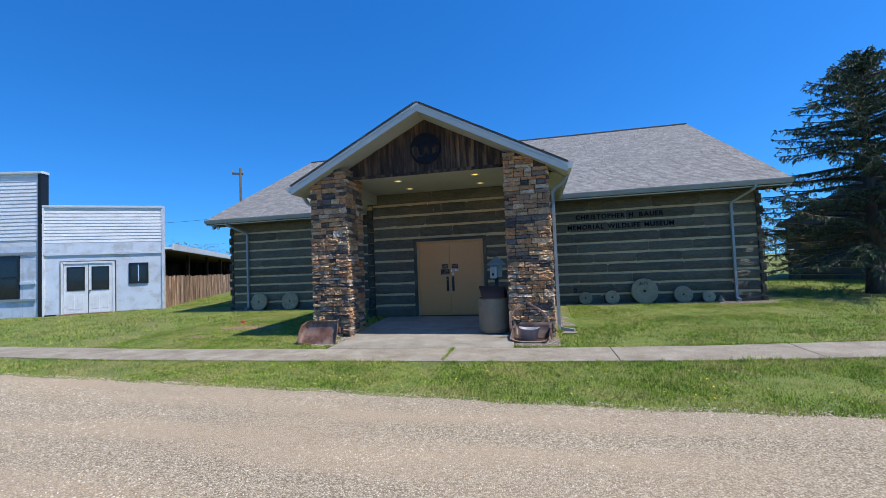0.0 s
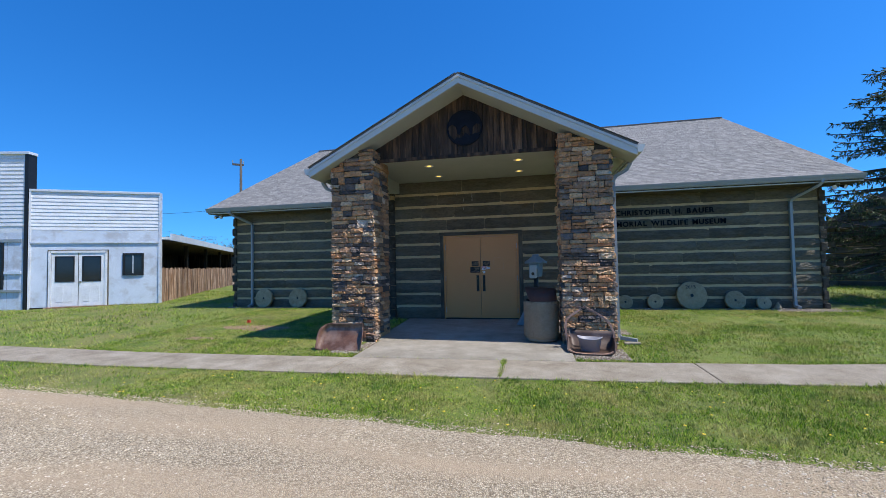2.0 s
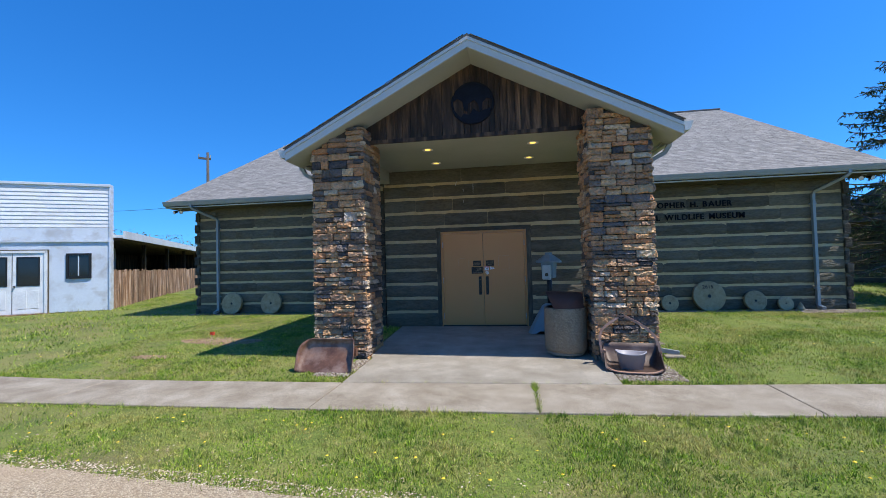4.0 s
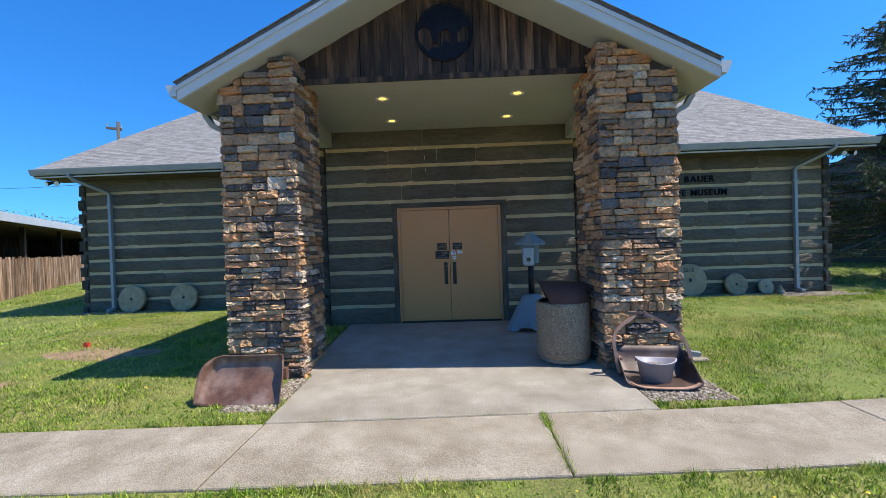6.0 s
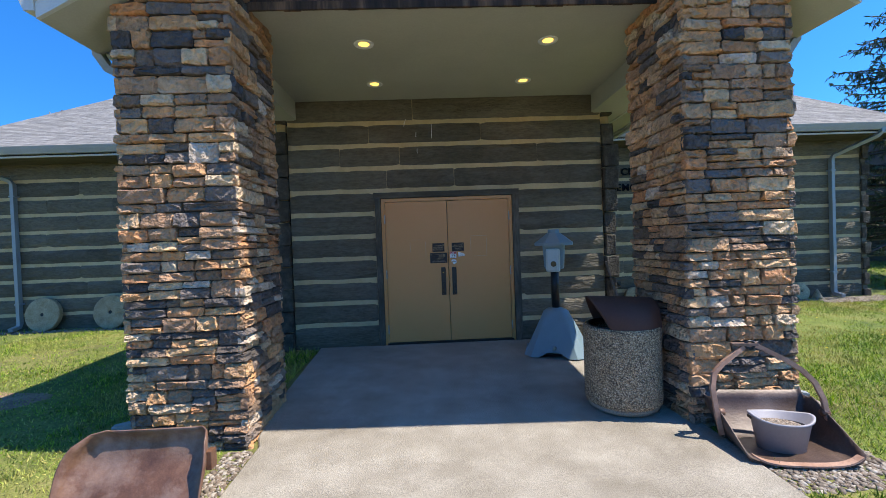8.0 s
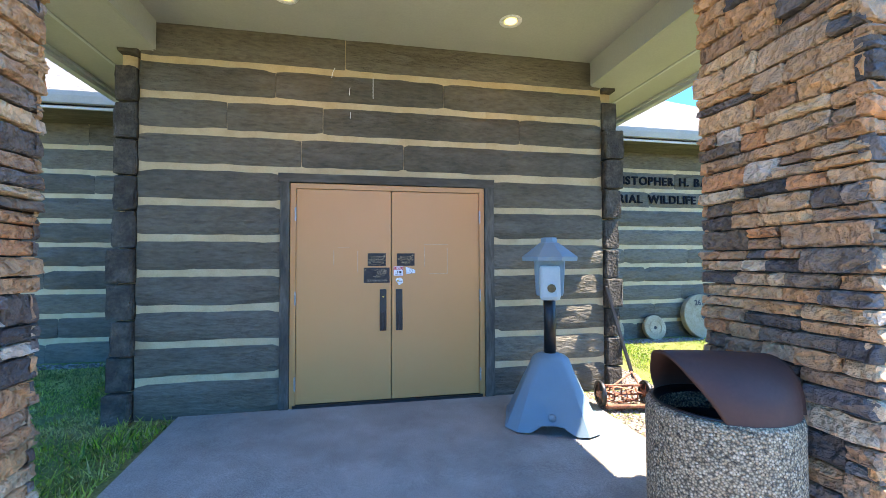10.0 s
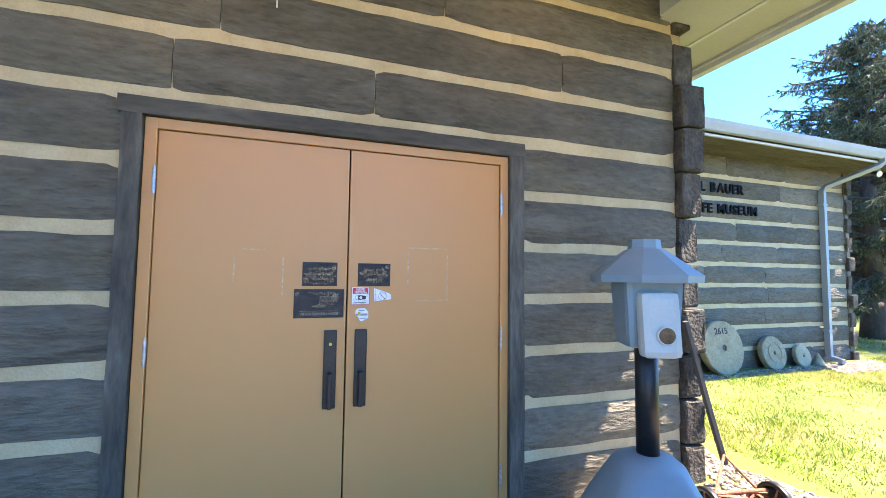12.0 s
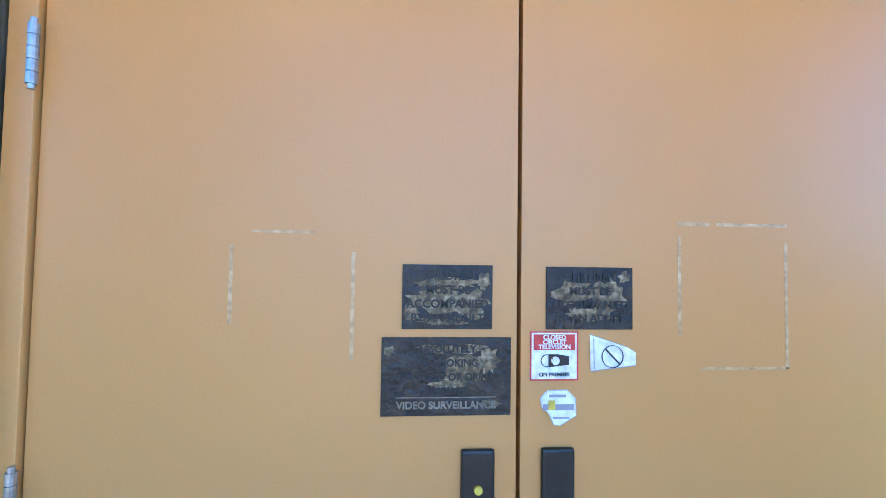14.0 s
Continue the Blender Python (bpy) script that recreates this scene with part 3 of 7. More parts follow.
def sweep(path, width, thick=None, seg=10, closed=False):
    """A tube (or a flat bar where thick is given) along a path of points."""
    bm = bmesh.new()
    pts = [Vector(p) for p in path]
    rings = []
    for i, p in enumerate(pts):
        a = pts[i - 1] if i or closed else p
        b = pts[(i + 1) % len(pts)] if i < len(pts) - 1 or closed else p
        t = (b - a).normalized()
        up = Vector((0, 1, 0)) if abs(t.y) < 0.9 else Vector((1, 0, 0))
        s = t.cross(up).normalized()
        u = s.cross(t).normalized()
        if thick is None:
            ring = [p + width * (math.cos(k * 2 * math.pi / seg) * s + math.sin(k * 2 * math.pi / seg) * u) for k in range(seg)]
        else:
            ring = [p + sx * width * u / 2 + sy * thick * s / 2 for sx, sy in ((-1, -1), (1, -1), (1, 1), (-1, 1))]
        rings.append([bm.verts.new(c) for c in ring])
    n = len(rings[0])
    for i in range(len(rings) - (0 if closed else 1)):
        r0, r1 = rings[i], rings[(i + 1) % len(rings)]
        for k in range(n):
            bm.faces.new((r0[k], r0[(k + 1) % n], r1[(k + 1) % n], r1[k]))
    if not closed:
        bm.faces.new(rings[0][::-1])
        bm.faces.new(rings[-1])
    return bm


def lathe(profile, seg=32, close=False):
    bm = bmesh.new()
    rings = [[bm.verts.new((r * math.cos(2 * math.pi * k / seg), r * math.sin(2 * math.pi * k / seg), z)) for k in range(seg)] for r, z in profile]
    for r0, r1 in zip(rings, rings[1:]):
        for k in range(seg):
            bm.faces.new((r0[k], r0[(k + 1) % seg], r1[(k + 1) % seg], r1[k]))
    if close:
        bm.faces.new(rings[0][::-1])
        bm.faces.new(rings[-1])
    return bm


def interp(x, pts):
    if x <= pts[0][0]:
        return pts[0][1]
    for (x0, y0), (x1, y1) in zip(pts, pts[1:]):
        if x <= x1:
            u = (x - x0) / (x1 - x0)
            return y0 + (y1 - y0) * u
    return pts[-1][1]


def txt(body, size, material, parent, m, depth=0.004, name="lettering", align="LEFT", bold=0.0):
    cu = bpy.data.curves.new(name, "FONT")
    cu.body, cu.size, cu.extrude, cu.align_x = body, size, depth, align
    cu.offset = bold
    cu.materials.append(material)
    tmp = bpy.data.objects.new(name, cu)
    me = bpy.data.meshes.new_from_object(tmp)
    bpy.data.objects.remove(tmp)
    ob = new(name, me)
    ob.parent = parent
    ob.matrix_basis = m
    return ob


# ---------------------------------------------------------------- ground
PORCH_X = -2.42          # middle of the porch
PILLAR_Y, ENTRY_Y, MAIN_Y = 8.84, 11.69, 14.0
WALL_L, WALL_R = -11.42, 6.30
FAR_EDGE = [(-40, 8.3), (-13, 7.68), (-8, 7.5), (-4, 7.6), (0, 7.75), (2.7, 7.95), (5.5, 8.35), (12, 9.4), (40, 14.0)]


def ground_z(x, y):
    return interp(y, [(7.4, 0.0), (11.69, 0.125), (14.0, 0.2), (20, 0.27), (60, 0.3)])


def road_edge(x):
    return interp(x, [(-40, 7.0), (-9, 5.33), (-2.5, 4.91), (0.2, 4.7), (3, 4.62), (12, 5.2), (40, 8.0)]) + 0.07 * noise.noise((x * 1.3, 0, 0)) + 0.03 * noise.noise((x * 5, 3, 0))


def ground_sheet():
    xs = [-3000, -600, -150, -60] + [-40 + i * 1.0 for i in range(81)] + [60, 150, 600, 3000]
    ys = [-3000, -600, -150, -40, -15, -6, 0, 3, 5, 6, 7, 7.4] + [8 + 0.5 * i for i in range(26)] + [24, 30, 40, 60, 120, 400, 1000, 3000]
    verts = [(x, y, ground_z(x, y) - 0.004 + (0.02 * noise.noise((x * 0.7, y * 0.7, 0)) if 5 < y < 7 or y > 8 else 0)) for y in ys for x in xs]
    n = len(xs)
    faces = [(j * n + i, j * n + i + 1, (j + 1) * n + i + 1, (j + 1) * n + i) for j in range(len(ys) - 1) for i in range(n - 1)]
    return tagged(data_ob("ground", verts, faces, M_GROUND, smooth=True), "green spring lawn with bare patches and dandelions", "lawn", kind="structure")


ground_sheet()


def gravel_road():
    xs = [-60 + 0.25 * i for i in range(481)]
    rows = [0.0, 0.25, 0.7, 1.5, 2.5, 4, 6, 9]
    verts = []
    for d in rows:
        for x in xs:
            verts.append((x, road_edge(x) - d, 0.006 + min(d, 0.5) * 0.03 + 0.012 * noise.noise((x * 0.5, d * 2, 1))))
    n = len(xs)
    faces = [(j * n + i, (j + 1) * n + i, (j + 1) * n + i + 1, j * n + i + 1) for j in range(len(rows) - 1) for i in range(n - 1)]
    return tagged(data_ob("road", verts, faces, M_GRAVEL, smooth=True), "pale tan gravel road with compacted wheel tracks", "gravel road", kind="structure")


gravel_road()


def walk_piece(name, pts, z_of, thick, parent, material):
    """A cast slab over a plan outline, its top following the ground, with a chamfered rim."""
    bm = bmesh.new()
    c = Vector((sum(p[0] for p in pts) / len(pts), sum(p[1] for p in pts) / len(pts), 0))
    def ring(inset, dz):
        out = []
        for p in pts:
            v = Vector((p[0], p[1], 0))
            d = (c - v)
            d.length = min(inset, d.length)
            v += d
            out.append(bm.verts.new((v.x, v.y, z_of(v.x, v.y) + dz)))
        return out
    r0, r1, r2 = ring(0.0, -0.1), ring(0.0, thick - 0.008), ring(0.012, thick)
    n = len(pts)
    for a, b in ((r0, r1), (r1, r2)):
        for k in range(n):
            bm.faces.new((a[k], a[(k + 1) % n], b[(k + 1) % n], b[k]))
    bm.faces.new(r2)
    bmesh.ops.recalc_face_normals(bm, faces=bm.faces)
    return part(name, bm, material, parent)


def pavements():
    side = tagged(new("pavement"), "weathered concrete sidewalk of cast slabs", "sidewalk", kind="structure")
    joints = [-40, -32, -26, -21, -17, -13.2, -10.4, -7.6, -4.13, -1.6, 1.15, 4.0, 7.0, 10.5, 15, 22, 30, 40]
    for a, b in zip(joints, joints[1:]):
        fa = [(a + 0.006 + (b - a - 0.012) * i / 4) for i in range(5)]
        pts = [(x, interp(x, FAR_EDGE) - 1.0) for x in fa] + [(x, interp(x, FAR_EDGE) - 0.006) for x in reversed(fa)]
        walk_piece("slab", pts, ground_z, 0.018, side, M_CONCRETE)
    floor = tagged(new("floor"), "concrete porch floor slabs in front of the doors", "porch floor", kind="structure")
    e = lambda x: interp(x, FAR_EDGE) + 0.006
    walk_piece("slab", [(-4.13, e(-4.13)), (-0.52, e(-0.52)), (-0.52, 8.84), (-0.62, 9.0), (-0.62, 9.75), (-0.5, 9.8), (-0.5, 11.66), (-4.36, 11.66), (-4.3, 9.8), (-4.2, 9.0), (-4.13, 8.84)], ground_z, 0.02, floor, M_PORCH)


pavements()

# ---------------------------------------------------------------- log walls
def log_mesh(length, h, d, seed, rough=0.012):
    """A hewn log, long in x, front at -y, with an uneven adzed face and wavering edges."""
    nx, nz = max(3, int(length / 0.14)), 4
    verts, faces = [], []
    r = random.Random(seed)
    off = r.uniform(0, 50)
    for j in range(nz + 1):
        for i in range(nx + 1):
            u, v = i / nx, j / nz
            x = u * length
            edge = min(v, 1 - v)
            z = v * h
            if j in (0, nz):
                z += 0.011 * noise.noise((x * 2.2 + off, j, 4)) + 0.009 * noise.noise((x * 8 + off, j, 7))
            y = -d + rough * noise.noise((x * 3.0 + off, v * 4, 0)) + rough * 0.7 * noise.noise((x * 11 + off, v * 9, 2))
            if j in (0, nz):
                y += 0.018
            if i in (0, nx):
                y += 0.008
            verts.append((x, y, z))
    n = nx + 1
    for j in range(nz):
        for i in range(nx):
            faces.append((j * n + i, j * n + i + 1, (j + 1) * n + i + 1, (j + 1) * n + i))
    rim = [i for i in range(n)] + [j * n + nx for j in range(1, nz + 1)] + [nz * n + i for i in range(nx - 1, -1, -1)] + [j * n for j in range(nz - 1, 0, -1)]
    base = len(verts)
    for k in rim:
        x, y, z = verts[k]
        verts.append((x, 0.0, z))
    m = len(rim)
    for k in range(m):
        faces.append((rim[k], base + k, base + (k + 1) % m, rim[(k + 1) % m]))
    me = bpy.data.meshes.new("log")
    me.from_pydata(verts, [], faces)
    me.update()
    me.materials.append(M_LOG)
    return me


def log_run(parent, x0, x1, z0, z1, y, proud, seed, lo=0.9, hi=2.6, joints=()):
    """A course of logs butted end to end, at random lengths or at the given joints."""
    r = random.Random(seed)
    x = x0
    ends = list(joints)
    while x < x1 - 0.01:
        w = r.uniform(lo, hi)
        if joints:
            w = (ends.pop(0) if ends else x1) - x
        elif x1 - (x + w) < 0.5:
            w = x1 - x
        ob = new("log", log_mesh(w - 0.005, z1 - z0, proud, r.random()))
        ob.parent = parent
        ob.location = (x, y, z0)
        x += w


def courses(chinks, base, top, gap):
    """Spans of the logs between the chinking lines, top down."""
    edges = [top] + [c for z in chinks for c in (z + gap / 2, z - gap / 2)] + [base]
    return [(edges[i + 1], edges[i]) for i in range(0, len(edges), 2)]


DOOR_X0, DOOR_X1, DOOR_TOP = -3.41, -1.485, 2.29
ENTRY_CHINK = [3.40, 3.072, 2.742, 2.412, 2.083, 1.752, 1.43, 1.107, 0.785, 0.47]
MAIN_CHINK = [3.475, 3.11, 2.77, 2.44, 2.10, 1.775, 1.455, 1.14, 0.82, 0.49]


def entry_wall():
    w = tagged(new("wall_entry"), "entry wall of dark hewn logs with cream chinking", "log wall", kind="structure")
    for a in ((-4.72, DOOR_X0 - 0.03, 0.0), (DOOR_X1 + 0.03, -0.12, 0.0), (DOOR_X0 - 0.03, DOOR_X1 + 0.03, DOOR_TOP + 0.02)):
        part("chinking", boxm(a[0], a[1], ENTRY_Y - 0.012, ENTRY_Y + 0.2, a[2], 3.86), M_CHINK, w, "cream mortar chinking between the logs")
    for k, (z0, z1) in enumerate(courses(ENTRY_CHINK, 0.1, 3.80, 0.064)):
        if z1 > 2.42:
            log_run(w, -4.72, -0.12, z0, z1, ENTRY_Y, 0.035, 100 + k, joints=((-2.9,), (-3.55, -1.91), (-3.98, -3.11, -1.08), (-3.31, -2.32))[min(k, 3)])
        else:
            log_run(w, -4.72, DOOR_X0 - 0.09, z0, z1, ENTRY_Y, 0.035, 140 + k, 1.2, 3)
            log_run(w, DOOR_X1 + 0.102, -0.12, z0 - 0.018, z1 - 0.018, ENTRY_Y, 0.035, 180 + k, 1.0, 2)
    for side, x0, x1 in ((1, -0.12, 0.085), (-1, -4.925, -4.72)):
        for k, (z0, z1) in enumerate(courses(ENTRY_CHINK, 0.1, 3.62, 0.05)):
            r = random.Random(k * 7 + side)
            a, b = x0 + 0.012, x1 + r.uniform(-0.03, 0.03) * (side > 0)
            if side < 0:
                a, b = x0 + r.uniform(-0.03, 0.03), x1 - 0.012
            bm = boxm(a, b, ENTRY_Y - 0.06 + r.uniform(-0.03, 0.03), ENTRY_Y + 2.3, z0 - 0.11 if k else z0, z1 - 0.075, 0.02)
            bmesh.ops.subdivide_edges(bm, edges=bm.edges, cuts=3)
            for v in bm.verts:
                v.co += 0.006 * Vector(noise.noise_vector(v.co * 37)) + 0.014 * Vector(noise.noise_vector(v.co * 9))
            part("log_end", bm, M_LOG_END, w, "rough sawn log end at the corner")
        part("corner_chinking", boxm(x0 + 0.03, x1 - 0.05, ENTRY_Y + 0.05, ENTRY_Y + 2.3, 0.1, 3.5), M_CHINK, w)
    return w


def main_wall(name, x0, x1, seed, outer):
    w = tagged(new(name), "museum front wall of dark stained logs with cream chinking", "log wall", kind="structure")
    part("chinking", boxm(x0, x1, MAIN_Y - 0.012, MAIN_Y + 0.2, 0.0, 3.72), M_CHINK, w, "cream mortar chinking between the logs")
    for k, (z0, z1) in enumerate(courses(MAIN_CHINK, 0.1, 3.66, 0.066)):
        log_run(w, x0, x1, z0, z1, MAIN_Y, 0.035, seed + k, 0.9, 2.8)
        a, b = (x1, x1 + 0.19) if outer > 0 else (x0 - 0.19, x0)
        r = random.Random(seed * 3 + k)
        if outer > 0:
            b = b - 0.05 + r.uniform(-0.03, 0.03)
        else:
            a = a + 0.05 + r.uniform(-0.03, 0.03)
        bm = boxm(a, b, MAIN_Y - 0.07 + r.uniform(-0.03, 0.02), MAIN_Y + 7.5, z0 - 0.1 if k else z0, z1 - 0.12, 0.02)
        bmesh.ops.subdivide_edges(bm, edges=bm.edges, cuts=1)
        for v in bm.verts:
            v.co += 0.016 * Vector(noise.noise_vector(v.co * 9))
        part("log_end", bm, M_LOG_END, w, "rough log end at the corner")
    a, b = (x1, x1 + 0.1) if outer > 0 else (x0 - 0.1, x0)
    part("corner_post", boxm(a, b, MAIN_Y - 0.04, MAIN_Y + 7.4, 0.05, 3.6), M_LOG, w)
    return w


# ---------------------------------------------------------------- roofs
ROOF_EAVE_Y, ROOF_EAVE_Z, PITCH = 13.34, 3.62, 0.519
RIDGE_Y = 21.1
EAVE_L, EAVE_R = -12.07, 6.94


def shingles(bm_v, bm_f, origin, along, up, length, height_of, row=0.143, width=0.19, seed=1, limit=None, lift=0.0035):
    """Rows of overlapping shingle tabs laid over a slope; length is along the eave, height_of(s) up the slope."""
    r = random.Random(seed)
    nrm = along.cross(up).normalized()
    rows = int(limit / row)
    for j in range(rows):
        s = -r.uniform(0, width)
        while s < length:
            w = width * r.uniform(0.55, 1.35)
            a, b = max(s, 0.0), min(s + w, length)
            s += w
            if b - a < 0.03:
                continue
            h = j * row
            if h + row * 0.4 > height_of((a + b) / 2):
                continue
            t = lift * r.uniform(0.6, 1.5)
            g = 0.004
            k = len(bm_v)
            p = origin + along * (a + g) + up * h
            q = origin + along * (b - g) + up * h
            hi = up * (row * 1.06)
            bm_v += [p + nrm * t, q + nrm * t, q + hi + nrm * 0.001, p + hi + nrm * 0.001, p - nrm * 0.004, q - nrm * 0.004]
            bm_f += [(k, k + 1, k + 2, k + 3), (k + 4, k + 5, k + 1, k)]


def main_roof():
    roof = tagged(new("roof"), "grey asphalt shingle gable roof of the museum", "roof", kind="structure")
    rise = (RIDGE_Y - ROOF_EAVE_Y) * PITCH
    bm = bmesh.new()
    prof = [(ROOF_EAVE_Y, ROOF_EAVE_Z), (RIDGE_Y, ROOF_EAVE_Z + rise), (2 * RIDGE_Y - ROOF_EAVE_Y, ROOF_EAVE_Z)]
    lower = [(y, z - 0.16) for y, z in prof]
    ring = prof + lower[::-1]
    va = [bm.verts.new((EAVE_L, y, z)) for y, z in ring]
    vb = [bm.verts.new((EAVE_R, y, z)) for y, z in ring]
    n = len(ring)
    for k in range(n):
        bm.faces.new((va[k], va[(k + 1) % n], vb[(k + 1) % n], vb[k]))
    for v in (va, vb):
        bm.faces.new((v[0], v[1], v[4], v[5]))
        bm.faces.new((v[1], v[2], v[3], v[4]))
    bmesh.ops.recalc_face_normals(bm, faces=bm.faces)
    part("deck", bm, M_ROOFBASE, roof)
    V, F = [], []
    up = Vector((0, 1, PITCH)).normalized()
    run = math.hypot(RIDGE_Y - ROOF_EAVE_Y, rise)
    shingles(V, F, Vector((EAVE_L - 0.02, ROOF_EAVE_Y - 0.02, ROOF_EAVE_Z + 0.006)), Vector((1, 0, 0)), up, EAVE_R - EAVE_L + 0.04, lambda s: run, seed=4, limit=run)
    tagged(data_ob("shingles", V, F, M_SHINGLE, roof), kind="stuff")
    part("ridge_cap", boxm(EAVE_L, EAVE_R, RIDGE_Y - 0.13, RIDGE_Y + 0.13, ROOF_EAVE_Z + rise - 0.05, ROOF_EAVE_Z + rise + 0.03, 0.02), M_ROOFBASE, roof)
    # soffit, fascia and gutter along the front eave
    for x0, x1 in ((EAVE_L, -5.3), (0.55, EAVE_R)):
        part("fascia", boxm(x0, x1, ROOF_EAVE_Y + 0.0, ROOF_EAVE_Y + 0.03, ROOF_EAVE_Z - 0.19, ROOF_EAVE_Z - 0.005), M_FASCIA, roof)
        # Soffit coloured dark to stand in for shade under the eave.
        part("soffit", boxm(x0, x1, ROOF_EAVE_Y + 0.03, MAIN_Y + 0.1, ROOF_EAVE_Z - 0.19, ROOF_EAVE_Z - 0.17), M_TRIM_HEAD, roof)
        prof = [(0.0, 0.0), (0.0, -0.13), (-0.07, -0.13), (-0.105, -0.05), (-0.12, 0.0), (-0.11, 0.0), (-0.095, -0.05), (-0.065, -0.118), (-0.012, -0.118), (-0.012, 0.0)]
        bm = bmesh.new()
        ends = [[bm.verts.new((x, ROOF_EAVE_Y - 0.004 + a, ROOF_EAVE_Z - 0.01 + b)) for a, b in prof] for x in (x0, x1)]
        m = len(prof)
        for k in range(m):
            bm.faces.new((ends[0][k], ends[0][(k + 1) % m], ends[1][(k + 1) % m], ends[1][k]))
        bm.faces.new(ends[0]), bm.faces.new(ends[1][::-1])
        bmesh.ops.recalc_face_normals(bm, faces=bm.faces)
        part("gutter", bm, M_GUTTER, roof, "grey metal eave gutter")
    # gable ends, closed
    for x in (WALL_L - 0.02, WALL_R + 0.02):
        bm = bmesh.new()
        z = 3.6
        a = [(x, MAIN_Y + 0.2, 0), (x, 2 * RIDGE_Y - MAIN_Y, 0), (x, 2 * RIDGE_Y - MAIN_Y, z), (x, RIDGE_Y, z + (RIDGE_Y - MAIN_Y) * PITCH), (x, MAIN_Y + 0.2, z)]
        v = [bm.verts.new(p) for p in a]
        w = [bm.verts.new((p[0] + (0.15 if x < 0 else -0.15), p[1], p[2])) for p in a]
        for k in range(5):
            bm.faces.new((v[k], v[(k + 1) % 5], w[(k + 1) % 5], w[k]))
        bm.faces.new(v), bm.faces.new(w[::-1])
        bmesh.ops.recalc_face_normals(bm, faces=bm.faces)
        part("gable_wall", bm, M_LOG, roof)
    return roof


P_EL, P_ER, P_EZ, P_FRONT = -5.50, 0.67, 3.56, 8.63   # porch roof: eaves, height at the eave edge, front edge
P_APEX = 5.16


def porch_roof():
    roof = tagged(new("porch_roof"), "gabled porch roof with shingles and pale fascia boards", "porch roof", kind="structure")
    cx = (P_EL + P_ER) / 2
    half = (P_ER - P_EL) / 2
    pitch = (P_APEX - P_EZ) / half
    back = 17.0
    for s in (-1, 1):
        ex = cx + s * half
        # deck
        bm = bmesh.new()
        t = 0.05
        q = [(ex, P_EZ), (cx, P_APEX), (cx, P_APEX - t), (ex, P_EZ - t)]
        va = [bm.verts.new((x, P_FRONT, z)) for x, z in q]
        vb = [bm.verts.new((x, back, z)) for x, z in q]
        for k in range(4):
            bm.faces.new((va[k], va[(k + 1) % 4], vb[(k + 1) % 4], vb[k]))
        bm.faces.new(va), bm.faces.new(vb[::-1])
        bmesh.ops.recalc_face_normals(bm, faces=bm.faces)
        part("deck", bm, M_ROOFBASE, roof)
        V, F = [], []
        up = Vector((-s, 0, pitch)).normalized()
        along = Vector((0, s, 0))
        org = Vector((ex + s * 0.02, P_FRONT - 0.03 if s > 0 else back, P_EZ + 0.004 - 0.02 * pitch))
        run = math.hypot(half, P_APEX - P_EZ) + 0.02
        shingles(V, F, org, along, up, back - P_FRONT + 0.03, lambda u: run, seed=9 + s, limit=run)
        tagged(data_ob("shingles", V, F, M_SHINGLE, roof), kind="stuff")
        # rake fascia: main board and thin upper board
        for name, y0, y1, top, h in (("rake_board", P_FRONT + 0.012, P_FRONT + 0.045, 0.045, 0.165), ("rake_trim", P_FRONT - 0.006, P_FRONT + 0.012, 0.043, 0.05)):
            bm = bmesh.new()
            q = [(ex, P_EZ - top), (cx, P_APEX - top), (cx, P_APEX - top - h), (ex, P_EZ - top - h)]
            va = [bm.verts.new((x, y0, z)) for x, z in q]
            vb = [bm.verts.new((x, y1, z)) for x, z in q]
            for k in range(4):
                bm.faces.new((va[k], va[(k + 1) % 4], vb[(k + 1) % 4], vb[k]))
            bm.faces.new(va), bm.faces.new(vb[::-1])
            bmesh.ops.recalc_face_normals(bm, faces=bm.faces)
            part(name, bm, M_FASCIA, roof, "pale grey-green rake board")
        # sloping soffit behind the rake
        bm = bmesh.new()
        d = 0.195
        q = [(ex, P_EZ - d), (cx, P_APEX - d), (cx, P_APEX - d - 0.015), (ex, P_EZ - d - 0.015)]
        va = [bm.verts.new((x, P_FRONT + 0.045, z)) for x, z in q]
        vb = [bm.verts.new((x, 9.25, z)) for x, z in q]
        for k in range(4):
            bm.faces.new((va[k], va[(k + 1) % 4], vb[(k + 1) % 4], vb[k]))
        bm.faces.new(va), bm.faces.new(vb[::-1])
        bmesh.ops.recalc_face_normals(bm, faces=bm.faces)
        part("rake_soffit", bm, M_SOFFIT, roof)
        # eave fascia, boxed soffit, beam drop and gutter
        xa, xb = sorted((ex, ex - s * 0.03))
        part("eave_fascia", boxm(xa, xb, P_FRONT + 0.045, 14.2, 3.44, P_EZ - 0.045), M_FASCIA, roof)
        inner = PORCH_X + s * 2.19
        xa, xb = sorted((ex - s * 0.03, inner))
        part("eave_soffit", boxm(xa, xb, 9.27, 13.9, 3.465, 3.485), M_SOFFIT, roof)
        xa, xb = sorted((inner, inner - s * 0.03))
        part("beam_face", boxm(xa, xb, 9.27, ENTRY_Y - 0.05, 3.466, 3.74), M_SOFFIT, roof)
        xa, xb = sorted((ex - s * 0.40, ex - s * 0.37))
        part("soffit_trim", boxm(xa, xb, 9.28, 13.8, 3.457, 3.464), M_FASCIA, roof)
        prof = [(0.0, 0.0), (0.0, -0.13), (0.07, -0.13), (0.105, -0.05), (0.12, 0.0), (0.11, 0.0), (0.095, -0.05), (0.065, -0.118), (0.012, -0.118), (0.012, 0.0)]
        bm = bmesh.new()
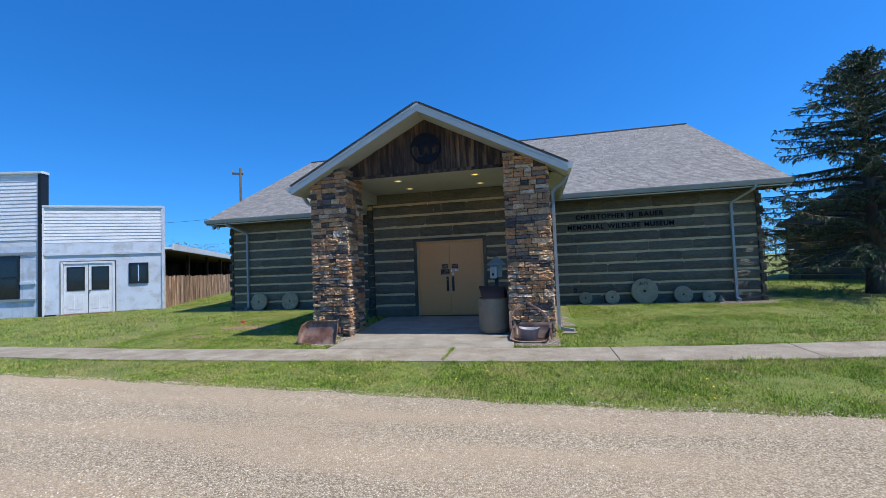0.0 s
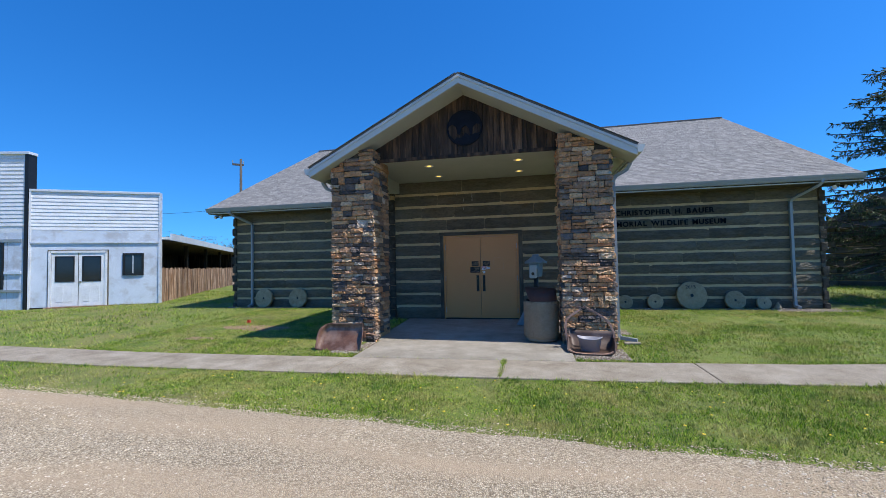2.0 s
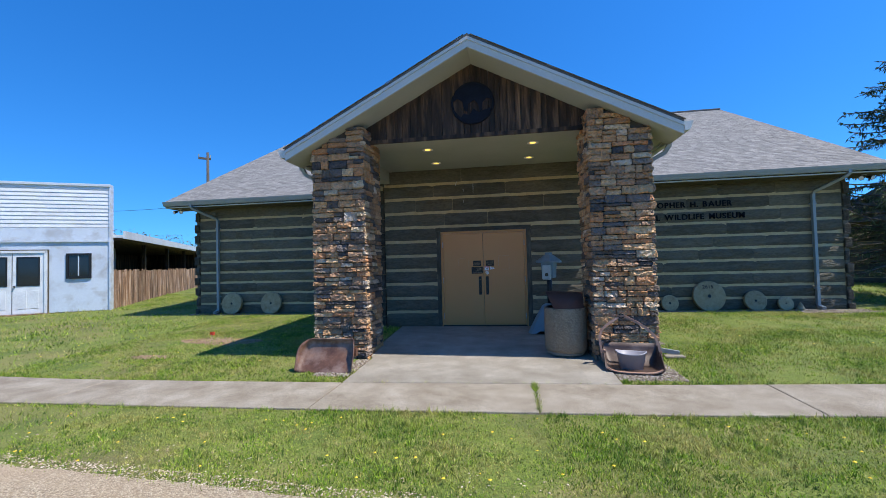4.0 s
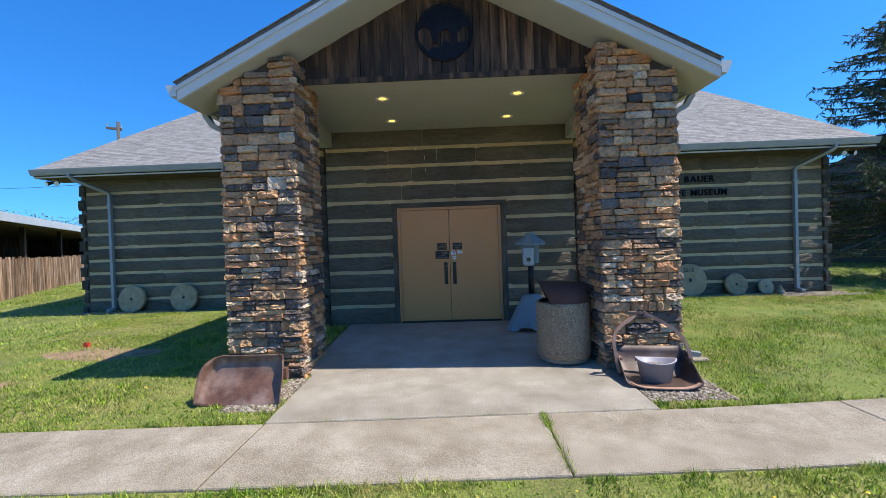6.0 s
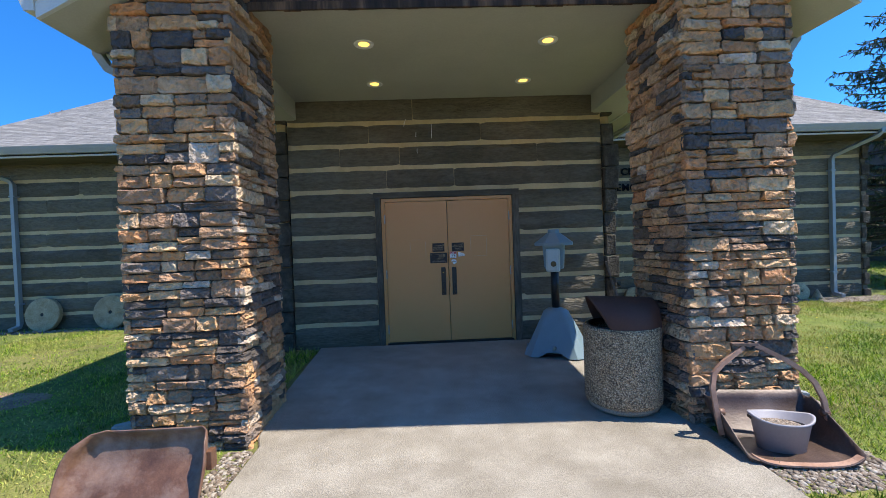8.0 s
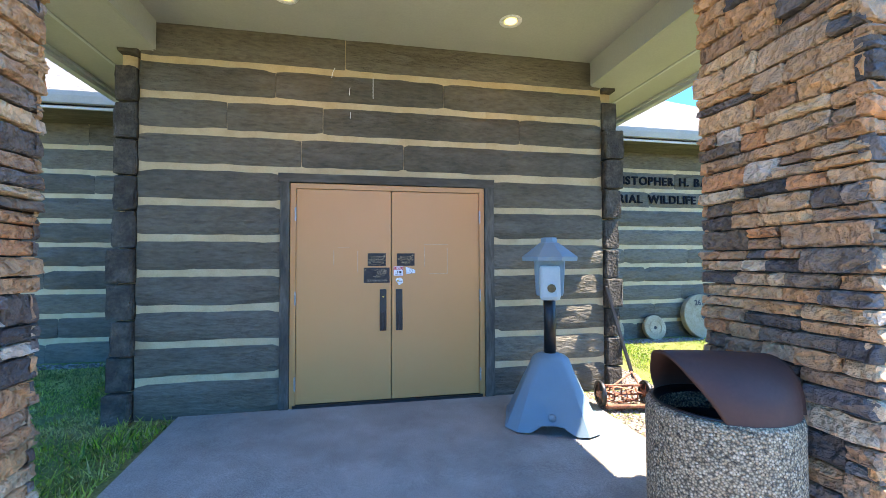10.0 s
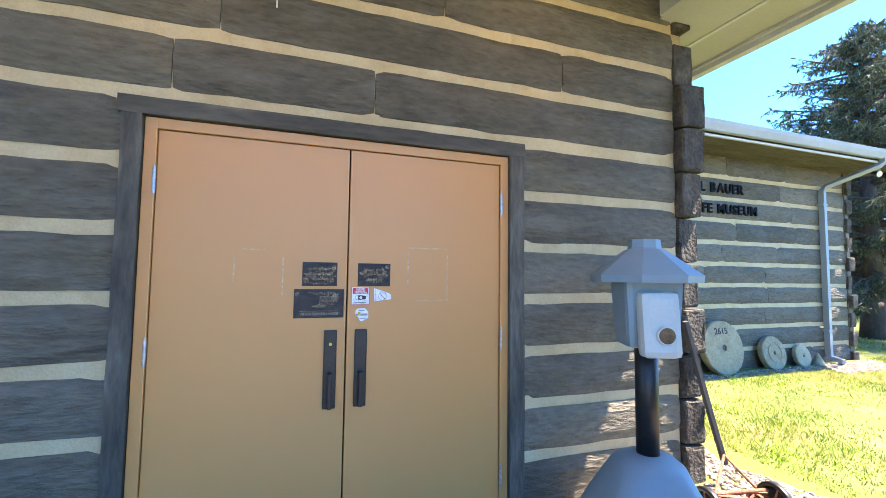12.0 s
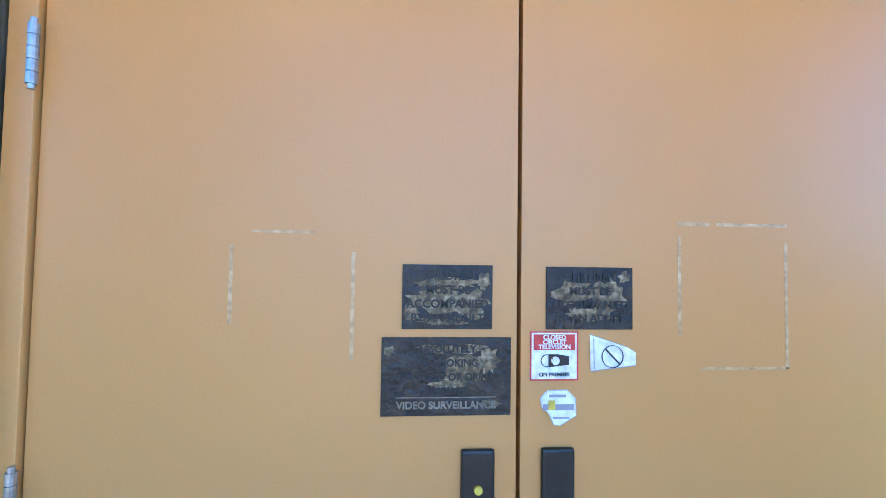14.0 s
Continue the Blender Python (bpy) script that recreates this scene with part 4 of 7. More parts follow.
        ends = [[bm.verts.new((ex + s * (a + 0.003), y, P_EZ - 0.03 + b)) for a, b in prof] for y in (P_FRONT + 0.0, 13.2)]
        m = len(prof)
        for k in range(m):
            bm.faces.new((ends[0][k], ends[0][(k + 1) % m], ends[1][(k + 1) % m], ends[1][k]))
        for e in ends:
            bm.faces.new((e[0], e[1], e[2], e[3], e[4]))
        bmesh.ops.recalc_face_normals(bm, faces=bm.faces)
        part("gutter", bm, M_FASCIA, roof, "pale metal gutter along the porch eave")
    return roof


def porch_gable():
    """The weathered board panel in the porch gable."""
    g = tagged(new("gable_panel"), "dark weathered vertical barn boards in the porch gable", "gable panel", kind="structure")
    cx = (P_EL + P_ER) / 2
    half = (P_ER - P_EL) / 2
    pitch = (P_APEX - P_EZ) / half
    x = -4.35
    r = random.Random(5)
    while x < -0.47:
        w = r.uniform(0.09, 0.19)
        x1 = min(x + w, -0.47)
        zl = lambda q: P_APEX - 0.21 - abs(q - cx) * pitch
        y = 9.22 + r.uniform(-0.008, 0.008)
        bm = bmesh.new()
        zb = 3.70 + r.uniform(-0.004, 0.004)
        xm = min(max(cx, x + 0.004), x1 - 0.004)
        top = [(x + 0.003, zl(x)), (xm, zl(xm)), (x1 - 0.003, zl(x1))]
        ring = [(x + 0.003, zb), (x1 - 0.003, zb)] + top[::-1]
        va = [bm.verts.new((a, y, b)) for a, b in ring]
        vb = [bm.verts.new((a, y + 0.025, b)) for a, b in ring]
        for k in range(len(ring)):
            bm.faces.new((va[k], va[(k + 1) % len(ring)], vb[(k + 1) % len(ring)], vb[k]))
        bm.faces.new(va), bm.faces.new(vb[::-1])
        bmesh.ops.recalc_face_normals(bm, faces=bm.faces)
        part("board", bm, M_BARN, g)
        x = x1
    part("bottom_rail", boxm(-4.35, -0.47, 9.185, 9.208, 3.68, 3.75), M_BARN, g)
    return g


def porch_ceiling():
    c = mesh_ob("ceiling", boxm(PORCH_X - 2.2, PORCH_X + 2.2, 9.25, ENTRY_Y + 0.1, 3.73, 3.76), M_SOFFIT)
    return tagged(c, "flat pale sage painted porch ceiling", "ceiling", kind="structure")


# ---------------------------------------------------------------- stone pillars
def stone_variant(seed):
    """A rough ledge stone in a unit box: x 0..1, front near y=-1, z 0..1."""
    r = random.Random(seed)
    verts, faces = [], []
    us, vs = (0.0, 0.045, 0.3, 0.52, 0.74, 0.955, 1.0), (0.0, 0.14, 0.52, 0.87, 1.0)
    nx, nz = len(us) - 1, len(vs) - 1
    tilt, lean = r.uniform(-0.35, 0.8), r.uniform(-0.2, 0.5)
    for j in range(nz + 1):
        for i in range(nx + 1):
            u, v = us[i], vs[j]
            end, rim_ = i in (0, nx), j in (0, nz)
            y = -1 + tilt * (u - 0.5) + lean * (v - 0.5) + r.uniform(-0.26, 0.26) + 0.22 * end + 0.2 * rim_ - 0.08 * (end and rim_)
            if end and rim_:
                u += 0.018 if i == 0 else -0.018
                v += 0.06 if j == 0 else -0.06
            elif rim_:
                v += r.uniform(-0.045, 0.045)
            elif end:
                u += r.uniform(-0.015, 0.015)
            else:
                u += r.uniform(-0.05, 0.05) * (1 < i < nx - 1)
                v += r.uniform(-0.05, 0.05)
            verts.append((u, y, v))
    n = nx + 1
    for j in range(nz):
        for i in range(nx):
            faces.append((j * n + i, j * n + i + 1, (j + 1) * n + i + 1, (j + 1) * n + i))
    rim = list(range(n)) + [j * n + nx for j in range(1, nz + 1)] + [nz * n + i for i in range(nx - 1, -1, -1)] + [j * n for j in range(nz - 1, 0, -1)]
    base = len(verts)
    for k in rim:
        x, y, z = verts[k]
        verts.append((x, 0.0, z))
    m = len(rim)
    for k in range(m):
        faces.append((rim[k], base + k, base + (k + 1) % m, rim[(k + 1) % m]))
    return verts, faces


STONE_SHAPES = [stone_variant(300 + i) for i in range(24)]
STONE_MESHES = []
for verts_, faces_ in STONE_SHAPES:
    me_ = bpy.data.meshes.new("stone")
    me_.from_pydata(verts_, [], faces_)
    me_.update()
    me_.materials.append(M_STONE)
    STONE_MESHES.append(me_)


def lay_stones(width, height, seed, heights):
    """Positions of coursed ledge stones on a face: (x, z, w, h, depth). Courses run on round the corners."""
    r, rows = random.Random(seed), random.Random(heights)
    out = []
    z = 0.0
    while z < height - 0.03:
        h = min(rows.choice((0.075, 0.12, 0.14, 0.165, 0.185)), height - z)
        x = 0.0
        while x < width - 0.01:
            w = r.uniform(0.15, 0.38) if z < 2.2 else r.uniform(0.16, 0.4)
            if width - (x + w) < 0.12:
                w = width - x
            n = max(1, min(3, int(h / (0.062 if z < 2.2 else 0.074) + r.uniform(-0.5, 0.5))))
            cuts = [0.0] + [(q + r.uniform(-0.2, 0.2)) / n for q in range(1, n)] + [1.0]
            for a, b in zip(cuts, cuts[1:]):
                if w > 0.24 and r.random() < (0.22 if z < 2.2 else 0.15):
                    k = r.uniform(0.35, 0.65) * w
                    out.append((x, z + a * h, k, (b - a) * h, r.uniform(0.036, 0.066)))
                    out.append((x + k, z + a * h, w - k, (b - a) * h, r.uniform(0.036, 0.066)))
                else:
                    out.append((x, z + a * h, w, (b - a) * h, r.uniform(0.036, 0.066)))
            x += w
        z += h
    return out


def pillar(name, x0, x1, y0, y1, inner, seed):
    p = tagged(new(name), "square porch pillar clad in brown and grey ledge stone", "stone pillar", kind="structure")
    ztop = 3.9
    part("core", boxm(x0 + 0.05, x1 - 0.05, y0 + 0.05, y1 - 0.05, -0.05, ztop), M_MORTAR, p, "dark mortar core")
    cx = (P_EL + P_ER) / 2
    pitch = (P_APEX - P_EZ) / ((P_ER - P_EL) / 2)
    zlim = lambda x: P_APEX - 0.21 - abs(x - cx) * pitch
    V, F = [], []
    k = 0
    sides = [("front", Matrix.Translation((x0, y0 + 0.05, 0)), x1 - x0), ("right", Matrix.Translation((x1 - 0.05, y0, 0)) @ Matrix.Rotation(radians(90), 4, "Z"), y1 - y0),
             ("left", Matrix.Translation((x0 + 0.05, y1, 0)) @ Matrix.Rotation(radians(-90), 4, "Z"), y1 - y0), ("back", Matrix.Translation((x1, y1 - 0.05, 0)) @ Matrix.Rotation(radians(180), 4, "Z"), x1 - x0)]
    for i, (side, m, w) in enumerate(sides):
        for sx, sz, sw, sh, sd in lay_stones(w, ztop, seed + i, seed):
            a = m @ Vector((sx, 0, 0))
            b = m @ Vector((sx + sw, 0, 0))
            if sz + sh * 0.7 > min(zlim(a.x), zlim(b.x)) + 0.04:
                continue
            s = m @ Matrix.Translation((sx + 0.004, 0, sz + 0.0045)) @ Matrix.Diagonal((sw - 0.008, sd, sh - 0.009, 1))
            k += 1
            if side == "front" or (side == inner and sz < 1.3):
                ob = new("stone", STONE_MESHES[(k * 5 + seed) % 24])
                ob.parent = p
                ob.matrix_basis = s
            else:
                sv, sf = STONE_SHAPES[(k * 5 + seed) % 24]
                n = len(V)
                V += [s @ Vector(v) for v in sv]
                F += [tuple(n + q for q in f) for f in sf]
    tagged(data_ob("stones", V, F, M_STONE_I, p), kind="stuff")
    return p


entry_wall()
main_wall("wall_right", 0.0, WALL_R, 300, 1)
main_wall("wall_left", WALL_L, -4.85, 500, -1)
main_roof()
porch_roof()
porch_gable()
porch_ceiling()
back_wall = mesh_ob("wall_back", boxm(WALL_L, WALL_R, 2 * RIDGE_Y - MAIN_Y, 2 * RIDGE_Y - MAIN_Y + 0.2, 0, 3.6), M_LOG)
tagged(back_wall, "plain dark log wall closing the rear of the museum", "log wall", kind="structure")
# ---------------------------------------------------------------- entrance doors
def doors():
    d = tagged(new("door_1"), "closed tan painted steel double doors with dark frame boards", "double door", kind="structure")
    y = ENTRY_Y - 0.03
    z0 = 0.135
    bm = bmesh.new()
    box(bm, DOOR_X0, DOOR_X0 + 0.052, y, y + 0.2, z0, DOOR_TOP, 0.004)
    box(bm, DOOR_X1 - 0.052, DOOR_X1, y, y + 0.2, z0, DOOR_TOP, 0.004)
    box(bm, DOOR_X0, DOOR_X1, y + 0.001, y + 0.2, DOOR_TOP - 0.052, DOOR_TOP, 0.004)
    part("door_frame", bm, M_DOOR, d, "tan painted steel door frame")
    part("threshold", boxm(DOOR_X0 + 0.03, DOOR_X1 - 0.03, y - 0.02, y + 0.15, z0 - 0.02, z0 + 0.035), M_BLACK, d, "dark metal threshold")
    mid = (DOOR_X0 + DOOR_X1) / 2
    for s, xa, xb in ((-1, DOOR_X0 + 0.056, mid - 0.004), (1, mid + 0.004, DOOR_X1 - 0.056)):
        leaf = part("door_leaf", boxm(xa, xb, y + 0.012, y + 0.055, z0 + 0.04, DOOR_TOP - 0.057, 0.002), M_DOOR, d)
        hx = mid + (0.078 if s > 0 else -0.081)
        h = part("handle", boxm(hx - 0.033, hx + 0.033, y - 0.001, y + 0.014, 0.847, 1.256, 0.006), M_BLACK, leaf, "black pull plate handle")
        bm = bmesh.new()
        box(bm, hx - 0.012, hx + 0.012, y - 0.045, y - 0.03, 0.856, 1.036, 0.005)
        box(bm, hx - 0.012, hx + 0.012, y - 0.04, y, 0.856, 0.881, 0.004)
        box(bm, hx - 0.012, hx + 0.012, y - 0.04, y, 1.011, 1.036, 0.004)
        part("pull", bm, M_BLACK, leaf)
        for hz in (1.989, 1.181, 0.373):
            hxx = DOOR_X0 + 0.05 if s < 0 else DOOR_X1 - 0.05
            bm = bmesh.new()
            for q in range(5):
                rod(bm, (hxx, y - 0.004, hz - 0.057 + q * 0.023), (hxx, y - 0.004, hz - 0.036 + q * 0.023), 0.009, seg=12)
            rod(bm, (hxx, y - 0.004, hz - 0.066), (hxx, y - 0.004, hz + 0.066), 0.006, seg=10)
            part("hinge", bm, M_STEEL, leaf, "steel butt hinge")
        if s < 0:
            part("lock_cylinder", lathe_at(0.008, 0.006, (hx, y - 0.001, 1.183)), M_YELLOWBAR, leaf, "brass lock cylinder")
    # plaques, stickers and glue marks on the leaves
    leaves = [c for c in d.children if c.name.startswith("door_leaf")]
    yf = y + 0.012
    face = lambda x, z: pose(x, yf - 0.006, z, 90, 0, 0)
    for k, (x0, x1, za, zb, lines) in enumerate(((-2.68, -2.502, 1.487, 1.613, ("CHILDREN", "MUST BE", "ACCOMPANIED", "BY AN ADULT")), (-2.393, -2.214, 1.487, 1.612, ("CHILDREN", "MUST BE", "ACCOMPANIED", "BY AN ADULT")), (-2.718, -2.464, 1.32, 1.471, ("ABSOLUTELY", "NO SMOKING", "NO FOOD OR DRINK", "ALLOWED", "VIDEO SURVEILLANCE")))):
        leaf = leaves[1 if k == 1 else 0]
        plate = part("plaque", boxm(x0, x1, yf - 0.004, yf + 0.001, za, zb, 0.001), M_DARKBRONZE, leaf, "worn dark bronze plaque with peeling face")
        step = (zb - za) / (len(lines) + 0.6)
        for i, line in enumerate(lines):
            size = step * (0.82 if k < 2 else 0.72)
            txt(line, size, M_BRASSLETTER if i < 4 else M_PALELETTER, leaf, face((x0 + x1) / 2, zb - step * (i + 1.05)), 0.001, "plaque_lettering", "CENTER", 0.0006)
        # where the dark face has peeled, worn brass shows in ragged patches
        rp = random.Random(70 + k)
        for cx, cz, rx, rz in (((0.35, 0.45, 0.3, 0.22), (0.72, 0.4, 0.25, 0.25), (0.12, 0.3, 0.1, 0.2), (0.9, 0.75, 0.09, 0.15), (0.5, 0.72, 0.35, 0.1), (0.45, 0.12, 0.3, 0.07)) if k == 0 else ((0.3, 0.6, 0.24, 0.25), (0.7, 0.55, 0.26, 0.3), (0.5, 0.25, 0.38, 0.13), (0.9, 0.85, 0.08, 0.1)) if k == 1 else ((0.64, 0.58, 0.19, 0.22), (0.55, 0.85, 0.3, 0.07), (0.82, 0.7, 0.1, 0.2), (0.5, 0.4, 0.16, 0.06), (0.06, 0.82, 0.05, 0.08), (0.84, 0.16, 0.09, 0.05))):
            bm = bmesh.new()
            ring = []
            for q in range(22):
                a = q * math.pi / 11
                w = rp.uniform(0.6, 1.12)
                u, v = cx + rx * w * math.cos(a), cz + rz * w * math.sin(a)
                ring.append(bm.verts.new((x0 + (x1 - x0) * min(max(u, 0.02), 0.98), yf - 0.0046 - 0.0001 * rp.random(), za + (zb - za) * min(max(v, 0.03), 0.97))))
            bm.faces.new(ring)
            part("peeled_patch", bm, M_PEELED, plate, "mottled brass where the face has peeled")
        if k == 2:
            part("plaque_rule", boxm(x0 + 0.03, x1 - 0.03, yf - 0.0065, yf - 0.004, za + step * 1.3, za + step * 1.36), M_PALELETTER, leaf)
    r = leaves[1]
    part("sticker", boxm(-2.425, -2.327, yf - 0.002, yf + 0.001, 1.386, 1.483, 0.0008), M_STICKER, r, "white and red television surveillance sticker")
    bm = bmesh.new()
    for a in ((-2.425, -2.327, 1.386, 1.3885), (-2.425, -2.327, 1.4805, 1.483), (-2.425, -2.4225, 1.3885, 1.4805), (-2.3295, -2.327, 1.3885, 1.4805), (-2.418, -2.334, 1.446, 1.477)):
        box(bm, a[0], a[1], yf - 0.0035, yf - 0.0015, a[2], a[3])
    part("sticker_header", bm, M_RED, r, "red heading and edge of the sticker")
    for i, line in enumerate(("CLOSED", "CIRCUIT", "TELEVISION")):
        txt(line, 0.0125, M_STICKER, r, pose(-2.376, yf - 0.0045, 1.4675 - i * 0.0095, 90, 0, 0), 0.0005, "sticker_lettering", "CENTER", 0.0003)
    txt("ON PREMISES", 0.0105, M_BRASSLETTER, r, pose(-2.376, yf - 0.0035, 1.3945, 90, 0, 0), 0.0005, "sticker_lettering", "CENTER", 0.0002)
    bm = bmesh.new()
    q = [(-2.388, 1.412), (-2.346, 1.417), (-2.346, 1.434), (-2.37, 1.438), (-2.388, 1.438)]
    bm.faces.new([bm.verts.new((a, yf - 0.003, b)) for a, b in q])
    part("sticker_camera", bm, M_BRASSLETTER, r, "black camera drawing")
    part("camera_eye", sweep([(-2.391 + 0.012 * math.cos(a * math.pi / 10), yf - 0.0032, 1.425 + 0.012 * math.sin(a * math.pi / 10)) for a in range(20)], 0.0026, 0.001, closed=True), M_BRASSLETTER, r)
    bm = bmesh.new()
    rod(bm, (-2.374, yf - 0.0044, 1.425), (-2.374, yf - 0.002, 1.425), 0.0085, seg=16)
    part("camera_lens", bm, M_STICKER, r)
    bm = bmesh.new()
    q = [(-2.301, 1.403), (-2.207, 1.414), (-2.206, 1.440), (-2.225, 1.452), (-2.303, 1.477)]
    bm.faces.new([bm.verts.new((a, yf - 0.002, b)) for a, b in q])
    part("torn_sticker", bm, M_STICKER, r, "torn pale grey sticker")
    for a, b in (((-2.303, 1.477), (-2.225, 1.452)), ((-2.301, 1.404), (-2.207, 1.415)), ((-2.295, 1.47), (-2.294, 1.408))):
        part("sticker_crease", sweep([(a[0], yf - 0.003, a[1]), (b[0], yf - 0.003, b[1])], 0.0016, 0.001), M_POT, r)
    part("no_sign", sweep([(-2.256 + 0.022 * math.cos(a * math.pi / 12), yf - 0.003, 1.433 + 0.022 * math.sin(a * math.pi / 12)) for a in range(24)], 0.003, 0.001, closed=True), M_BLACK, r)
    part("no_sign_bar", boxm(-0.02, 0.02, -0.001, 0.001, -0.0015, 0.0015, 0, pose(-2.256, yf - 0.003, 1.433, 0, 45, 0)), M_BLACK, r)
    bm = bmesh.new()
    q = [(-2.405, 1.352), (-2.39, 1.367), (-2.35, 1.368), (-2.331, 1.35), (-2.33, 1.316), (-2.362, 1.297), (-2.376, 1.298), (-2.388, 1.322), (-2.402, 1.334)]
    bm.faces.new([bm.verts.new((a, yf - 0.002, b)) for a, b in q])
    part("octagon_sticker", bm, M_STICKER, r, "peeling white octagonal sticker")
    part("sticker_edge", sweep([(0.97 * a - 0.0710, yf - 0.003, 0.97 * b + 0.040) for a, b in q], 0.001, 0.0006, closed=True), M_POT, r)
    part("sticker_bar", boxm(-2.399, -2.336, yf - 0.0035, yf - 0.002, 1.328, 1.339), M_POT, r)
    part("sticker_bar", boxm(-2.388, -2.374, yf - 0.0045, yf - 0.003, 1.329, 1.347), M_YELLOWBAR, r, "yellow spot")
    part("sticker_bar", boxm(-2.386, -2.352, yf - 0.0035, yf - 0.002, 1.353, 1.358), M_POT, r)
    part("sticker_bar", boxm(-2.378, -2.345, yf - 0.0035, yf - 0.002, 1.311, 1.314), M_POT, r)
    for leaf, x0, x1, za, zb, gap in ((leaves[0], -3.008, -2.772, 1.425, 1.675, 1), (leaves[1], -2.115, -1.873, 1.405, 1.708, 0)):
        bits = [(x0, x0 + 0.007, za + 0.07, zb - 0.03), (x1 - 0.007, x1, za, zb - 0.04)]
        bits += [(x0 + 0.04, x0 + 0.16, zb - 0.005, zb)] if gap else [(x0, x0 + 0.07, zb - 0.007, zb), (x0 + 0.085, x1, zb - 0.007, zb), (x0 + 0.05, x1, za, za + 0.005)]
        for a, b, e, f in bits:
            part("glue_mark", boxm(a, b, yf - 0.0008, yf + 0.001, e, f), M_WHITE_MARK, leaf, "pale glue line left by a removed notice")
    # rough dark boards round the frame
    for nm, a in (("trim_board", (DOOR_X0 - 0.088, DOOR_X0 - 0.004, 0.13, DOOR_TOP + 0.004)), ("trim_board", (DOOR_X1 + 0.004, DOOR_X1 + 0.1, 0.13, DOOR_TOP + 0.004)), ("head_board", (DOOR_X0 - 0.105, DOOR_X1 + 0.105, DOOR_TOP + 0.006, DOOR_TOP + 0.088))):
        bm = boxm(a[0], a[1], ENTRY_Y - 0.055, ENTRY_Y + 0.02, a[2], a[3])
        long = [e for e in bm.edges if e.calc_length() > 0.5]
        bmesh.ops.subdivide_edges(bm, edges=long, cuts=24)
        for v in bm.verts:
            v.co.x += 0.004 * noise.noise(v.co * 7)
            v.co.y += 0.004 * noise.noise(v.co * 9)
            v.co.z += 0.004 * noise.noise(v.co * 8) if nm == "head_board" else 0.0
        part(nm, bm, M_TRIM if nm == "trim_board" else M_TRIM_HEAD, d, "dark stained rough trim board")
    return d


def lathe_at(r, h, at):
    bm = bmesh.new()
    rod(bm, at, (at[0], at[1] - h, at[2]), r, seg=20)
    return bm


doors()


def recessed_light(x, y):
    t = thing("recessed_light", x, y, 3.73, "recessed round ceiling downlight, lit warm yellow", "downlight", group="porch downlights")
    part("trim_ring", lathe([(0.058, 0.002), (0.075, -0.006), (0.1, -0.008), (0.105, 0.0)], 28), M_STICKER, t, "white trim ring", True)
    part("bulb", lathe([(0.0001, -0.003), (0.035, -0.004), (0.058, -0.001)], 24), M_BULB, t, "glowing warm bulb", True)
    return t


first = recessed_light(-3.33, 9.95)
for lx, ly in ((-1.38, 9.95), (-3.36, 11.05), (-1.40, 11.05)):
    copy_thing(first, pose(lx, ly, 3.73))
for lx in (-3.33, -1.38):
    for ly in (9.95, 11.05):
        li = new("downlight_glow", bpy.data.lights.new("downlight_glow", "SPOT"))
        li.data.energy, li.data.color, li.data.spot_size, li.data.spot_blend, li.data.shadow_soft_size = 2.8, (1.0, 0.62, 0.27), radians(165), 1.0, 0.07
        li.location = (lx, ly, 3.70)


def wall_staples():
    w = thing("wire_staples", 0, ENTRY_Y - 0.05, 0, "thin pale wire ends stapled to the logs", "wire")
    for x, z0, z1, bend in ((-2.63, 3.15, 3.36, 0.0), (-3.03, 3.33, 3.43, 0.03), (-2.86, 3.17, 3.24, 0.004), (-2.85, 2.94, 3.0, 0.0)):
        part("wire_end", sweep([(x, 0, z0), (x + bend * 0.3, 0, (z0 + z1) / 2), (x + bend, 0, z1)], 0.003, None, 6), M_STICKER, w)


wall_staples()
